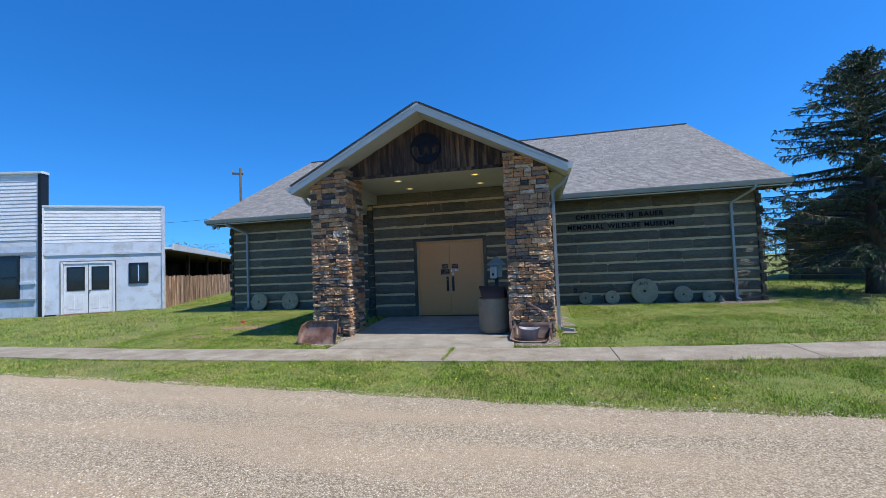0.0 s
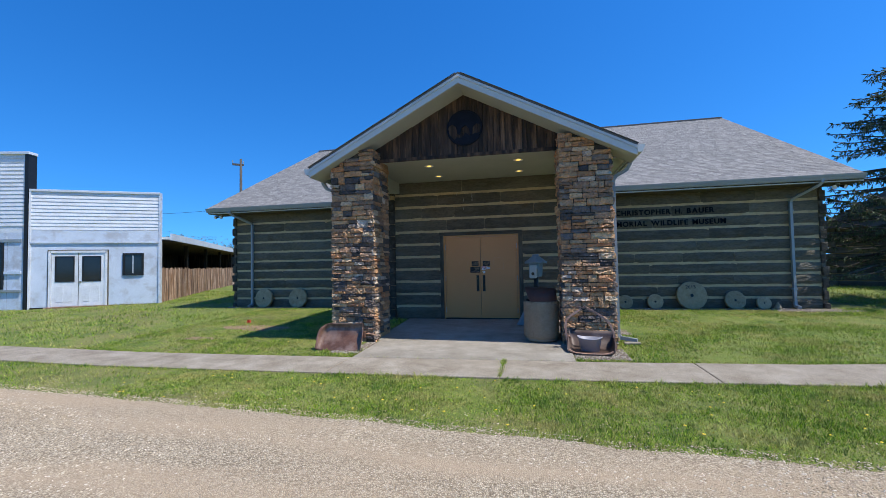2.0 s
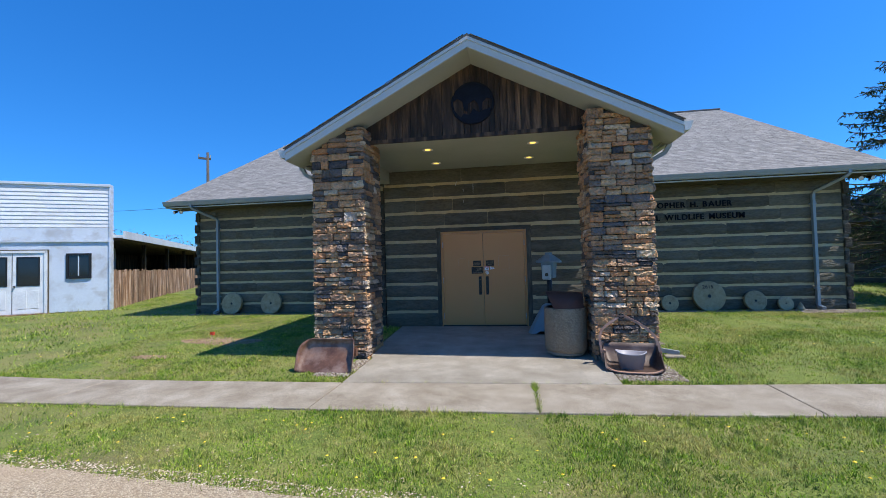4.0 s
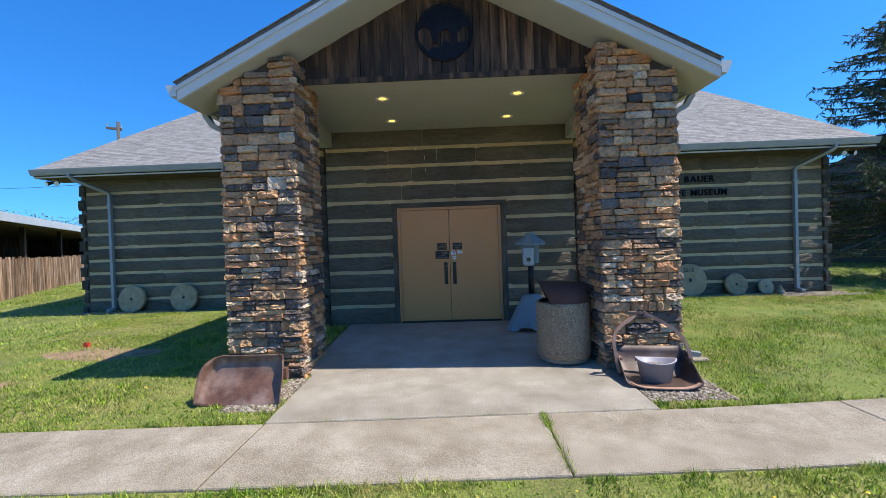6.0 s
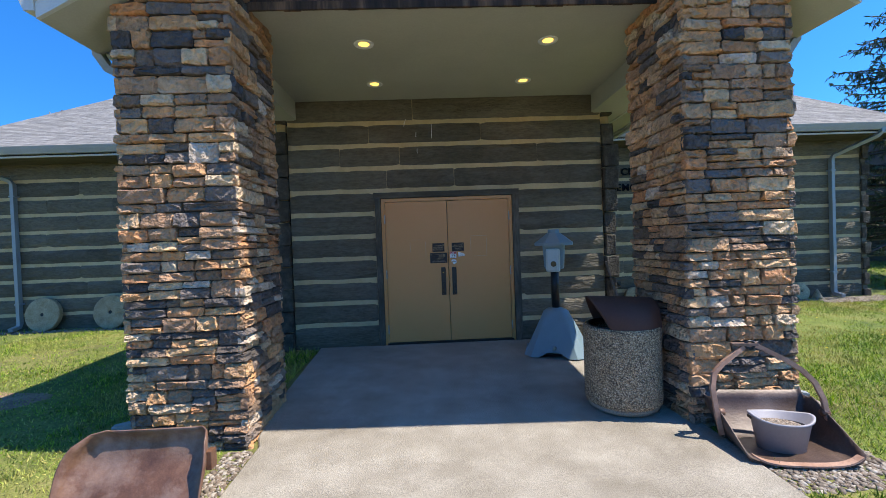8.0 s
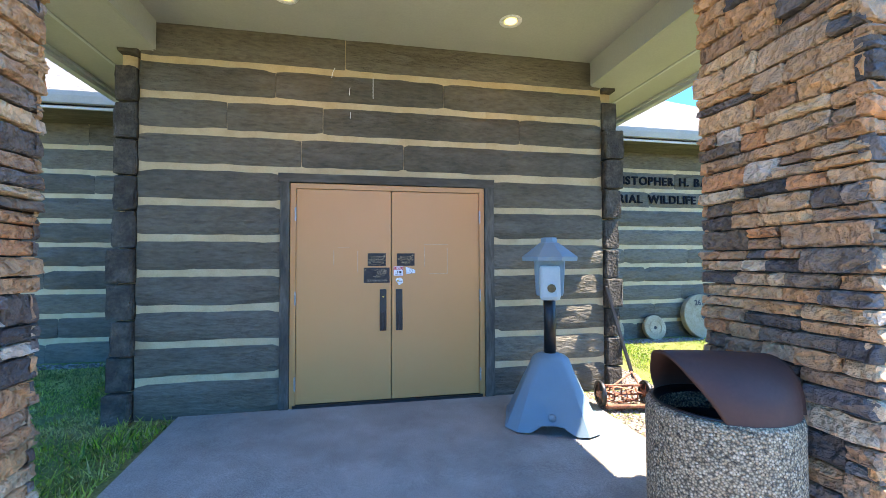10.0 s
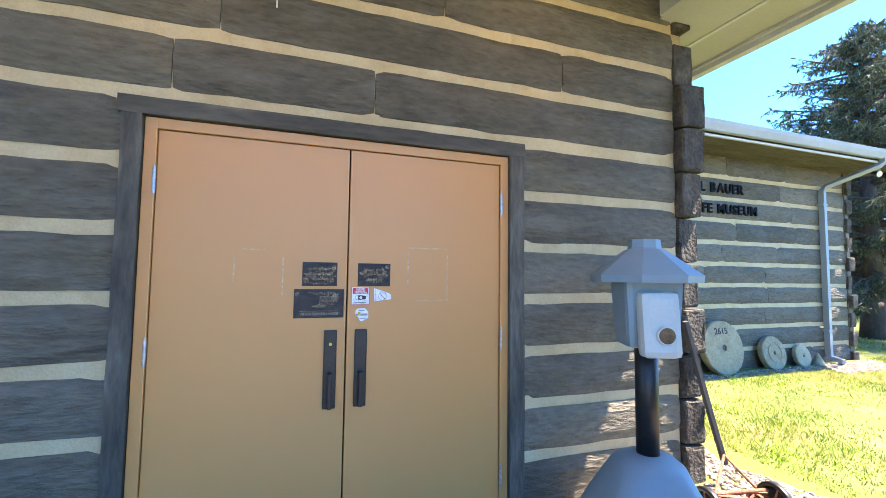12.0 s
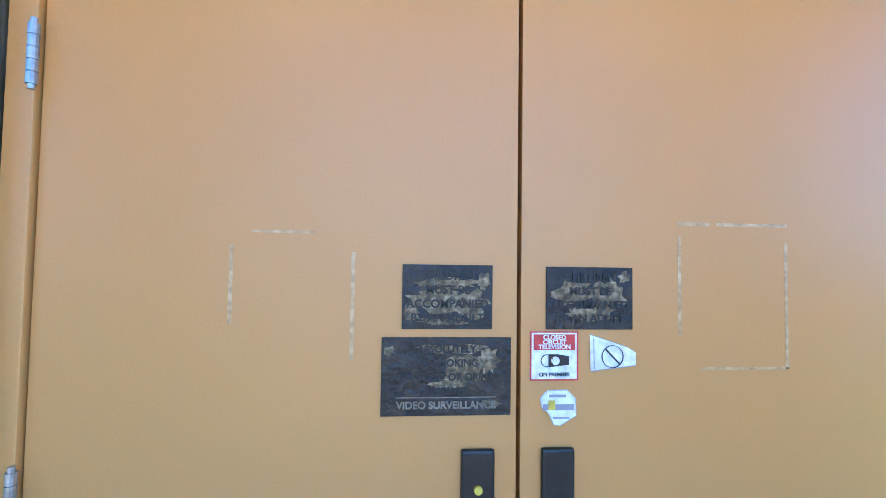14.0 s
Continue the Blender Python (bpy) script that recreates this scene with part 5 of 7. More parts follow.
# ---------------------------------------------------------------- porch things
def gable_emblem():
    e = thing("emblem", -2.40, 9.205, 4.27, "round dark metal wildlife emblem on the gable boards", "wall emblem", rx=90)
    part("ring", sweep([(0.345 * math.cos(a * math.pi / 30), 0.345 * math.sin(a * math.pi / 30), 0.0) for a in range(60)], 0.02, None, 8, True), M_EMBLEM, e)
    bm = bmesh.new()
    top = [(0.34 * math.cos(a * math.pi / 24), 0.34 * math.sin(a * math.pi / 24)) for a in range(25)]
    low = [(-0.33, 0.04), (-0.25, 0.09), (-0.17, 0.03), (-0.14, -0.12), (-0.09, -0.14), (-0.07, -0.01), (0.03, 0.05), (0.09, -0.02), (0.12, -0.15), (0.16, -0.13), (0.17, 0.0), (0.24, 0.07), (0.31, 0.05)]
    ring = top + low
    va = [bm.verts.new((x, y, 0.0)) for x, y in ring]
    vb = [bm.verts.new((x, y, 0.012)) for x, y in ring]
    n = len(ring)
    for k in range(n):
        bm.faces.new((va[k], va[(k + 1) % n], vb[(k + 1) % n], vb[k]))
    bm.faces.new(va[::-1]), bm.faces.new(vb)
    part("upper_silhouette", bm, M_EMBLEM, e)
    bm = bmesh.new()
    low = [(0.33 * math.cos(math.pi + 0.35 + a * (math.pi - 0.7) / 16), 0.33 * math.sin(math.pi + 0.35 + a * (math.pi - 0.7) / 16)) for a in range(17)]
    up = [(0.2, -0.13), (0.1, -0.17), (0.02, -0.1), (-0.06, -0.2), (-0.16, -0.18), (-0.2, -0.24)]
    ring = low + up
    va = [bm.verts.new((x, y, 0.0)) for x, y in ring]
    vb = [bm.verts.new((x, y, 0.012)) for x, y in ring]
    n = len(ring)
    for k in range(n):
        bm.faces.new((va[k], va[(k + 1) % n], vb[(k + 1) % n], vb[k]))
    bm.faces.new(va[::-1]), bm.faces.new(vb)
    part("lower_silhouette", bm, M_EMBLEM, e)


gable_emblem()


def trash_bin():
    z = ground_z(0, 9.3) + 0.02
    b = thing("trash_bin", -1.0, 9.26, z, "round exposed-aggregate concrete litter bin with brown metal hood", "litter bin", rz=-6)
    part("base_ring", lathe([(0.0, 0.0), (0.27, 0.0), (0.3, 0.02), (0.305, 0.055), (0.0, 0.055)], 48), M_CONCRETE, b, "smooth concrete base ring", True)
    part("body", lathe([(0.30, 0.05), (0.326, 0.075), (0.33, 0.12), (0.33, 0.72), (0.322, 0.745), (0.29, 0.75), (0.28, 0.70), (0.28, 0.3), (0.0, 0.28)], 56), M_AGGREGATE, b, "pebbled concrete drum", True)
    # barrel hood, open at one end
    bm = bmesh.new()
    m = 25
    def hood_at(s, k, shrink):
        """A rib of the hood: its open end slopes outward to the top, its foot follows the drum."""
        a = math.pi * k / (m - 1)
        up = math.sin(a) ** 0.7
        x = (-0.17 - 0.13 * up) * (1 - s) + (0.285 - 0.01 * up) * s
        half = math.sqrt(0.318 ** 2 - min(abs(x), 0.26) ** 2)
        return bm.verts.new((x, -half * math.cos(a) * shrink, 0.742 + (0.268 - 0.03 * s) * up * shrink))
    outer = [[hood_at(s, k, 1.0) for k in range(m)] for s in (0, 0.03, 0.2, 0.4, 0.6, 0.75, 0.87, 0.95, 1.0)]
    inner = [[hood_at(s, k, 0.95) for k in range(m)] for s in (0.0, 0.3, 0.6, 0.92)]
    for a, c in zip(outer, outer[1:]):
        for k in range(m - 1):
            bm.faces.new((a[k], c[k], c[k + 1], a[k + 1]))
    for a, c in zip(inner, inner[1:]):
        for k in range(m - 1):
            bm.faces.new((a[k], a[k + 1], c[k + 1], c[k]))
    for k in range(m - 1):
        bm.faces.new((outer[0][k], outer[0][k + 1], inner[0][k + 1], inner[0][k]))
    bm.faces.new(outer[-1])
    bmesh.ops.recalc_face_normals(bm, faces=bm.faces)
    part("hood", bm, M_BROWN, b, "dark brown painted metal hood with open end", True)
    part("liner", lathe([(0.27, 0.72), (0.285, 0.757), (0.30, 0.757), (0.30, 0.75), (0.275, 0.6), (0.26, 0.3)], 40), M_BLACK, b, "black liner rim", True)
    return b


trash_bin()


def sanitizer_stand():
    z = ground_z(0, 11.15) + 0.02
    s = thing("sanitizer_stand", -1.075, 11.0, z, "blue-grey plastic hand sanitizer stand with hooded dispenser", "dispenser stand", rz=-23)
    # moulded base with four flared legs
    bm = bmesh.new()
    seg, rings = 64, []
    for t in [0.0, 0.025, 0.07, 0.2, 0.4, 0.6, 0.8, 0.9, 1.0]:
        ring = []
        h = 0.09 + 0.045 * min(1.0, t / 0.07) ** 0.5 + 0.255 * t
        for k in range(seg):
            a = 2 * math.pi * (k + 0.5) / seg
            ca, sa = abs(math.cos(a)), abs(math.sin(a))
            r = min(h / max(ca, sa), 1.72 * h / (ca + sa))
            r = r * min(1.0, t / 0.3) + h * 1.08 * (1 - min(1.0, t / 0.3))
            zz = 0.57 * (1 - t) + (0.075 * max(0.0, 1 - (min(ca, sa) / 0.36) ** 2) ** 0.5 if t > 0.99 else 0)
            ring.append(bm.verts.new((r * math.cos(a), r * math.sin(a), zz)))
        rings.append(ring)
    for a, c in zip(rings, rings[1:]):
        for k in range(seg):
            bm.faces.new((a[k], c[k], c[(k + 1) % seg], a[(k + 1) % seg]))
    crown = [bm.verts.new((0.06 * math.cos(2 * math.pi * (k + 0.5) / seg), 0.06 * math.sin(2 * math.pi * (k + 0.5) / seg), 0.58)) for k in range(seg)]
    for k in range(seg):
        bm.faces.new((rings[0][k], rings[0][(k + 1) % seg], crown[(k + 1) % seg], crown[k]))
    bm.faces.new(crown)
    bmesh.ops.recalc_face_normals(bm, faces=bm.faces)
    base = part("base", bm, M_PLASTIC, s, "moulded blue-grey plastic base with four feet", True)
    base.data.set_sharp_from_angle(angle=radians(32))
    bm = bmesh.new()
    rod(bm, (0, -0.33, 0.12), (0, -0.365, 0.12), 0.03, seg=16)
    part("drain_plug", bm, M_PLASTIC, s, smooth=True)
    part("post", lathe([(0.0, 0.57), (0.053, 0.57), (0.053, 1.18), (0.0, 1.18)], 24), M_BLACK, s, "black plastic post", True)
    bm = boxm(-0.135, 0.135, -0.12, 0.12, 1.09, 1.43, 0.03)
    for v in bm.verts:
        if v.co.z < 1.15:
            v.co.x *= 0.88
            v.co.y *= 0.88
    part("cabinet", bm, M_PLASTIC, s, "blue-grey plastic dispenser cabinet")
    # faceted hood
    bm = bmesh.new()
    lv = [(0.245, 1.40), (0.25, 1.435), (0.09, 1.56), (0.075, 1.565), (0.07, 1.61), (0.0, 1.615)]
    n = 8
    rr = [[bm.verts.new((r * 1.04 * math.cos(math.pi / 8 + k * math.pi / 4), r * 0.96 * math.sin(math.pi / 8 + k * math.pi / 4), zz)) for k in range(n)] for r, zz in lv[:-1]]
    for a, c in zip(rr, rr[1:]):
        for k in range(n):
            bm.faces.new((a[k], a[(k + 1) % n], c[(k + 1) % n], c[k]))
    bm.faces.new(rr[-1])
    bm.faces.new(rr[0][::-1])
    part("hood", bm, M_PLASTIC, s, "faceted blue-grey rain hood")
    bm = boxm(-0.088, 0.088, -0.20, -0.11, 1.06, 1.36, 0.032)
    for v in bm.verts:
        if v.co.z > 1.3:
            v.co.y += 0.025
    disp = part("dispenser", bm, M_PLASTIC_LIGHT, s, "pale grey soap dispenser with round window")
    bm = bmesh.new()
    rod(bm, (0.012, -0.196, 1.165), (0.012, -0.204, 1.165), 0.036, seg=24)
    part("window", bm, M_SANITIZER_WINDOW, disp, "smoked round sight window")
    part("window_rim", sweep([(0.012 + 0.039 * math.cos(a * math.pi / 12), -0.202, 1.165 + 0.039 * math.sin(a * math.pi / 12)) for a in range(24)], 0.004, None, 6, True), M_PLASTIC_LIGHT, disp, smooth=True)
    return s


sanitizer_stand()


def scoop_pan(half=0.35, depth=0.56, back_h=0.29, side_h=0.22, left=0.0, right=0.0):
    """A dished pan: flat floor, sides and back curving up, open at the front; left and right round off the back corners."""
    bm = bmesh.new()
    nu, nv = 20, 14
    rows = []
    for j in range(nv + 1):
        v = j / nv
        row = []
        for i in range(nu + 1):
            u = -1 + 2 * i / nu
            k = max(0.0, (abs(u) - 0.68) / 0.32)
            side = k ** 1.6 * (0.06 + side_h * min(1.0, v / 0.7)) * (1 - 0.55 * max(0.0, (v - 0.7) / 0.3))
            back = max(0.0, (v - 0.55) / 0.45) ** 1.5 * back_h
            x = math.copysign(half * (min(1.0, abs(u) / 0.85) ** 0.95 + 0.3 * max(0.0, abs(u) - 0.85)), u)
            x *= 1 - (left if u < 0 else right) * max(0.0, (v - 0.45) / 0.55) ** 2
            y = -0.285 + depth * (min(1.0, v / 0.86) + 0.3 * max(0.0, v - 0.86)) - 0.03 * (1 - u * u) * (1 - v)
            row.append(bm.verts.new((x, y, 0.012 + math.hypot(side, back) + 0.004 * noise.noise((u * 4, v * 4, 3)))))
        rows.append(row)
    for a, c in zip(rows, rows[1:]):
        for i in range(nu):
            bm.faces.new((a[i], a[i + 1], c[i + 1], c[i]))
    bm.normal_update()
    under = [[bm.verts.new(q.co - 0.009 * q.normal) for q in row] for row in rows]
    for a, c in zip(under, under[1:]):
        for i in range(nu):
            bm.faces.new((a[i], c[i], c[i + 1], a[i + 1]))
    rim = [(0, i) for i in range(nu)] + [(j, nu) for j in range(nv)] + [(nv, i) for i in range(nu, 0, -1)] + [(j, 0) for j in range(nv, 0, -1)]
    for (j, i), (l, k) in zip(rim, rim[1:] + rim[:1]):
        bm.faces.new((rows[j][i], under[j][i], under[l][k], rows[l][k]))
    return bm


def leaning_scoop():
    z = ground_z(0, 8.0)
    s = thing("drag_scoop", -4.61, 8.07, z, "rusty steel drag scoop leaning on end against the pillar", "drag scoop")
    stand = pose(0, 0, 0, 53, 0, 0) @ pose(0, 0.285, 0)
    bm = scoop_pan(0.42, 0.46, 0.12, 0.1, 0.5, 0.15)
    bmesh.ops.transform(bm, matrix=stand, verts=bm.verts[:])
    part("pan", bm, M_RUST, s, "dished rusty steel pan with pale wear and painted highlights", True)
    part("handle_socket", boxm(0.425, 0.465, 0.1, 0.17, 0.22, 0.34, 0.006), M_RUST, s)
    part("handle_socket", boxm(-0.465, -0.425, 0.08, 0.14, 0.14, 0.25, 0.006), M_RUST, s)
    return s


leaning_scoop()


def bail_scoop():
    z = ground_z(0, 8.5) + 0.005
    s = thing("drag_scoop", -0.2, 8.5, z, "rusty steel drag scoop with raised bail beside the pillar", "drag scoop", rz=-8)
    part("pan", scoop_pan(), M_RUST_DARK, s, "dark worn steel pan with rounded corners", True)
    rim = [(0.338 * u, -0.285 - 0.03 * (1 - u * u), 0.012 + 0.05 * abs(u) ** 5) for u in (-1 + 0.125 * i for i in range(17))]
    part("lip", sweep(rim, 0.05, 0.012), M_RUST_PALE, s, "pale worn rusty front lip")
    for x in (-0.37, 0.36):
        bm = bmesh.new()
        rod(bm, (x - 0.02, 0.05, 0.22), (x + 0.03, 0.05, 0.22), 0.026, seg=16)
        part("pivot", bm, M_RUST, s, smooth=True)
    path = [(0.87 * x, y, z) for x, y, z in ((-0.43, 0.02, 0.06), (-0.455, 0.03, 0.2), (-0.48, 0.05, 0.40), (-0.45, 0.07, 0.51), (-0.37, 0.085, 0.58), (-0.22, 0.11, 0.67), (-0.14, 0.125, 0.715), (-0.05, 0.125, 0.70), (0.14, 0.11, 0.61), (0.27, 0.09, 0.53), (0.36, 0.07, 0.44), (0.41, 0.05, 0.32), (0.44, 0.03, 0.12), (0.45, 0.02, 0.02))]
    part("bail", sweep(path, 0.026, 0.034), M_RUST_PALE, s, "bent flat-bar bail")
    part("hook", sweep([(-0.11 + 0.035 * math.cos(a * math.pi / 8), 0.11, 0.715 + 0.03 * math.sin(a * math.pi / 8)) for a in range(16)], 0.009, None, 6, True), M_BLACK, s, "black iron hook ring", True)
    part("link", boxm(-0.24, -0.05, 0.1, 0.14, 0.705, 0.73, 0.005), M_RUST, s)
    return s


bail_scoop()


def tub():
    z = ground_z(0, 8.45) + 0.02
    t = thing("plastic_tub", -0.23, 8.43, z, "grey plastic tub half full of pebbles in the scoop", "tub", rz=-15)
    def oval(rx, ry, zz, bm, seg=36, dip=0.0):
        return [bm.verts.new((rx * math.cos(2 * math.pi * k / seg), ry * math.sin(2 * math.pi * k / seg), zz + dip * abs(math.cos(2 * math.pi * k / seg)) ** 4)) for k in range(seg)]
    bm = bmesh.new()
    rr = [oval(0.15, 0.10, 0.0, bm), oval(0.19, 0.13, 0.2, bm, dip=0.03), oval(0.205, 0.145, 0.205, bm, dip=0.03), oval(0.205, 0.145, 0.22, bm, dip=0.03), oval(0.185, 0.125, 0.215, bm, dip=0.03), oval(0.15, 0.1, 0.03, bm)]
    for a, c in zip(rr, rr[1:]):
        for k in range(36):
            bm.faces.new((a[k], a[(k + 1) % 36], c[(k + 1) % 36], c[k]))
    bm.faces.new(rr[0][::-1]), bm.faces.new(rr[-1])
    part("shell", bm, M_POT, t, smooth=True)
    for sx in (-1, 1):
        part("handle_slot", boxm(-0.03, 0.03, -0.004, 0.004, -0.01, 0.01, 0.004, pose(sx * 0.199, 0, 0.215, 0, 0, 90)), M_BLACK, t, "dark handle opening")
    bm = bmesh.new()
    bm.faces.new(oval(0.175, 0.118, 0.165, bm))
    part("gravel_fill", bm, M_PEBBLEFLAT, t, "brown pebbles filling the tub")
    return t


M_PEBBLEFLAT = speckle("pebble_fill", [(0.2, 0.15, 0.11), (0.36, 0.3, 0.24), (0.28, 0.2, 0.15), (0.42, 0.38, 0.33)], 90, 0.9, 0.8, 0.3)
tub()


def reel_mower():
    z = ground_z(0, 11.15) + 0.01
    m = thing("reel_mower", -0.26, 11.14, z, "rusty antique push reel mower leaning on the log corner", "reel mower", rz=-10)
    for sx in (-0.22, 0.22):
        wheel = part("wheel", lathe_x([(0.098, -0.012), (0.115, -0.02), (0.122, -0.012), (0.122, 0.012), (0.115, 0.02), (0.098, 0.012)], sx, (0, 0.13), 28), M_BLACK, m, "black rimmed iron wheel", True)
        part("wheel_disc", lathe_x([(0.0, -0.003), (0.1, -0.004), (0.1, 0.004), (0.0, 0.003)], sx, (0, 0.13), 24), M_BLACK, wheel, "black iron wheel disc", True)
        part("hub", lathe_x([(0.0, -0.03), (0.028, -0.03), (0.034, -0.012), (0.034, 0.012), (0.028, 0.03), (0.0, 0.03)], sx, (0, 0.13), 20), M_RUST_RED, wheel, "rusty wheel hub", True)
        for q in range(5):
            bm = bmesh.new()
            a = q * 2 * math.pi / 5 + sx
            rod(bm, (sx, 0.025 * math.cos(a), 0.13 + 0.025 * math.sin(a)), (sx, 0.102 * math.cos(a + 0.3), 0.13 + 0.102 * math.sin(a + 0.3)), 0.009, 0.007, seg=6)
            part("spoke", bm, M_RUST_RED, wheel)
    for k in range(5):
        pts = []
        for i in range(9):
            a = k * 2 * math.pi / 5 + i * 0.2
            pts.append((-0.18 + 0.36 * i / 8, 0.02 + 0.075 * math.cos(a), 0.12 + 0.075 * math.sin(a)))
        part("blade", sweep(pts, 0.034, 0.005), M_RUST_RED, m, "twisted rusty reel blade")
    bm = bmesh.new()
    rod(bm, (-0.22, 0.02, 0.12), (0.22, 0.02, 0.12), 0.012)
    part("axle", bm, M_RUST_RED, m)
    part("cutter_bar", boxm(-0.2, 0.2, -0.10, -0.06, 0.02, 0.045, 0.004), M_RUST_RED, m)
    bm = bmesh.new()
    rod(bm, (-0.2, -0.12, 0.05), (0.2, -0.12, 0.05), 0.02)
    part("roller", bm, M_RUST_RED, m)
    bm = bmesh.new()
    rod(bm, (-0.2, 0.03, 0.2), (0.2, 0.03, 0.2), 0.011)
    part("tie_bar", bm, M_RUST_RED, m)
    for sx in (-0.1, 0.02, 0.12):
        part("reel_spider", sweep([(sx, 0.02 + 0.07 * math.cos(a * 0.785 + 0.4), 0.12 + 0.07 * math.sin(a * 0.785 + 0.4)) for a in range(8)], 0.02, 0.006, closed=True), M_RUST_RED, m, "rusty reel ring")
    for sx in (-0.2, 0.2):
        bm = bmesh.new()
        rod(bm, (sx, 0.0, 0.13), (0.30, 0.45, 0.22), 0.009)
        part("yoke", bm, M_RUST_RED, m)
    part("handle", sweep([(0.325, 0.473, 0.15), (0.247, 0.478, 0.42), (0.135, 0.481, 0.82), (0.05, 0.48, 1.13)], 0.034, 0.028), M_POLEWOOD, m, "grey weathered wooden handle")
    return m


def lathe_x(profile, x, at, seg):
    bm = lathe(profile, seg, False)
    for v in bm.verts:
        px, py, pz = v.co
        v.co = (x + pz, at[0] + px, at[1] + py)
    bmesh.ops.recalc_face_normals(bm, faces=bm.faces)
    return bm


reel_mower()

# ---------------------------------------------------------------- along the museum wall
def millstone(x, r, thick, lean, hub, label, number=""):
    z = ground_z(0, 13.8) - 0.01
    m = thing("millstone", x, 13.93 - thick - r * math.sin(radians(lean)) * 2 * 0.5 - 0.02, z, label, "millstone", rx=-lean, group="millstones along the wall")
    bm = bmesh.new()
    seg = 44
    hole = hub
    prof = [(hole, 0.0), (r * 0.4, -0.004), (r - 0.012, 0.0), (r, 0.014), (r, thick - 0.014), (r - 0.012, thick), (hole, thick)]
    rings = []
    for q, (rad, y) in enumerate(prof):
        ring = []
        for k in range(seg):
            a = 2 * math.pi * k / seg
            rr = rad * (1 + (0.012 * noise.noise((math.cos(a) * 3, math.sin(a) * 3, r * 9)) if rad > hole else 0))
            ring.append(bm.verts.new((rr * math.cos(a), y, r + rr * math.sin(a))))
        rings.append(ring)
    for a, c in zip(rings, rings[1:] + rings[:1]):
        for k in range(seg):
            bm.faces.new((a[k], a[(k + 1) % seg], c[(k + 1) % seg], c[k]))
    bmesh.ops.recalc_face_normals(bm, faces=bm.faces)
    part("stone_disc", bm, M_MILL, m)
    part("eye", boxm(-hole * 1.15, hole * 1.15, 0.012, thick - 0.01, r - hole * 1.15, r + hole * 1.15, 0.003), M_BLACK, m, "dark square axle hole")
    if number:
        txt(number, 0.13, M_BRASSLETTER, m, pose(-0.02, -0.006, r * 1.5, 90, 0, 0), 0.002, "painted_number", "CENTER", 0.002)
    if r < 0.26 and r > 0.19:
        part("rim_ring", sweep([(r * 0.55 * math.cos(a * math.pi / 16), -0.006, r + r * 0.55 * math.sin(a * math.pi / 16)) for a in range(32)], 0.012, 0.006, closed=True), M_MILL, m)
    return m


millstone(3.12, 0.385, 0.11, 10, 0.045, "large pale grey millstone with painted number against the wall", "2615")
millstone(4.19, 0.255, 0.09, 12, 0.03, "medium round grindstone with a raised ring against the wall")
millstone(4.88, 0.175, 0.07, 14, 0.022, "small pale grindstone leaning at the wall foot")
millstone(1.40, 0.20, 0.08, 10, 0.03, "small worn grindstone leaning on the log wall")
millstone(2.19, 0.21, 0.08, 10, 0.03, "small brownish grindstone leaning on the log wall")
millstone(-10.25, 0.33, 0.1, 8, 0.035, "grey millstone with square hole by the downspout")
millstone(-8.96, 0.33, 0.1, 8, 0.035, "grey millstone with square hole on the lawn edge")


def stone_cone():
    c = mesh_ob("stone_marker", lathe([(0.0, 0.0), (0.1, 0.0), (0.08, 0.06), (0.04, 0.14), (0.012, 0.2), (0.0, 0.205)], 12), M_MILL, True)
    c.location = (5.18, 13.82, ground_z(0, 13.8) - 0.01)
    return tagged(c, "small pointed grey stone at the wall foot", "stone")


stone_cone()


def downspout(path, label, name="downspout", w=0.085, d=0.065):
    o = thing(name, 0, 0, 0, label, "downspout")
    part("pipe", sweep(path, w, d), M_GUTTER, o, "ribbed metal pipe")
    zs = [p for p in path if p[2] < 2.9]
    return o


def wall_spout(xt, xw, s):
    y0, yw = ROOF_EAVE_Y - 0.05, MAIN_Y - 0.085
    z0 = ground_z(0, 13.9)
    o = downspout([(xt, y0, 3.52), (xt, y0, 3.44), (xt - s * 0.03, y0 + 0.04, 3.38), (xw + s * 0.03, yw - 0.04, 3.12), (xw, yw, 3.04), (xw, yw, 2.0), (xw, yw, z0 + 0.14), (xw, yw - 0.03, z0 + 0.08), (xw, yw - 0.2, z0 + 0.045)], "grey metal downspout with bent elbow on the log wall")
    for z in (2.8, 0.7):
        part("strap", boxm(xw - 0.06, xw + 0.06, yw - 0.042, yw + 0.06, z, z + 0.03, 0.003), M_GUTTER, o)


wall_spout(6.02, 5.63, 1)
wall_spout(-11.17, -10.76, -1)


def porch_spout(s):
    ex = PORCH_X + s * 3.1
    px = PORCH_X + s * 2.80
    o = downspout([(ex, 9.25, 3.44), (ex, 9.25, 3.36), (ex - s * 0.06, 9.28, 3.24), (px + s * 0.05, 9.32, 3.14), (px, 9.33, 3.05), (px, 9.33, 1.6), (px, 9.33, 0.2), (px + s * 0.05, 9.3, 0.13), (px + s * 0.3, 9.2, 0.10)], "pale metal downspout on the outer side of the stone pillar")
    return o


porch_spout(1)
porch_spout(-1)
splash = mesh_ob("splash_block", boxm(0.44, 0.72, 9.06, 9.2, 0.045, 0.085, 0.02), M_CONCRETE)
tagged(splash, "pale concrete splash block under the downspout", "splash block")


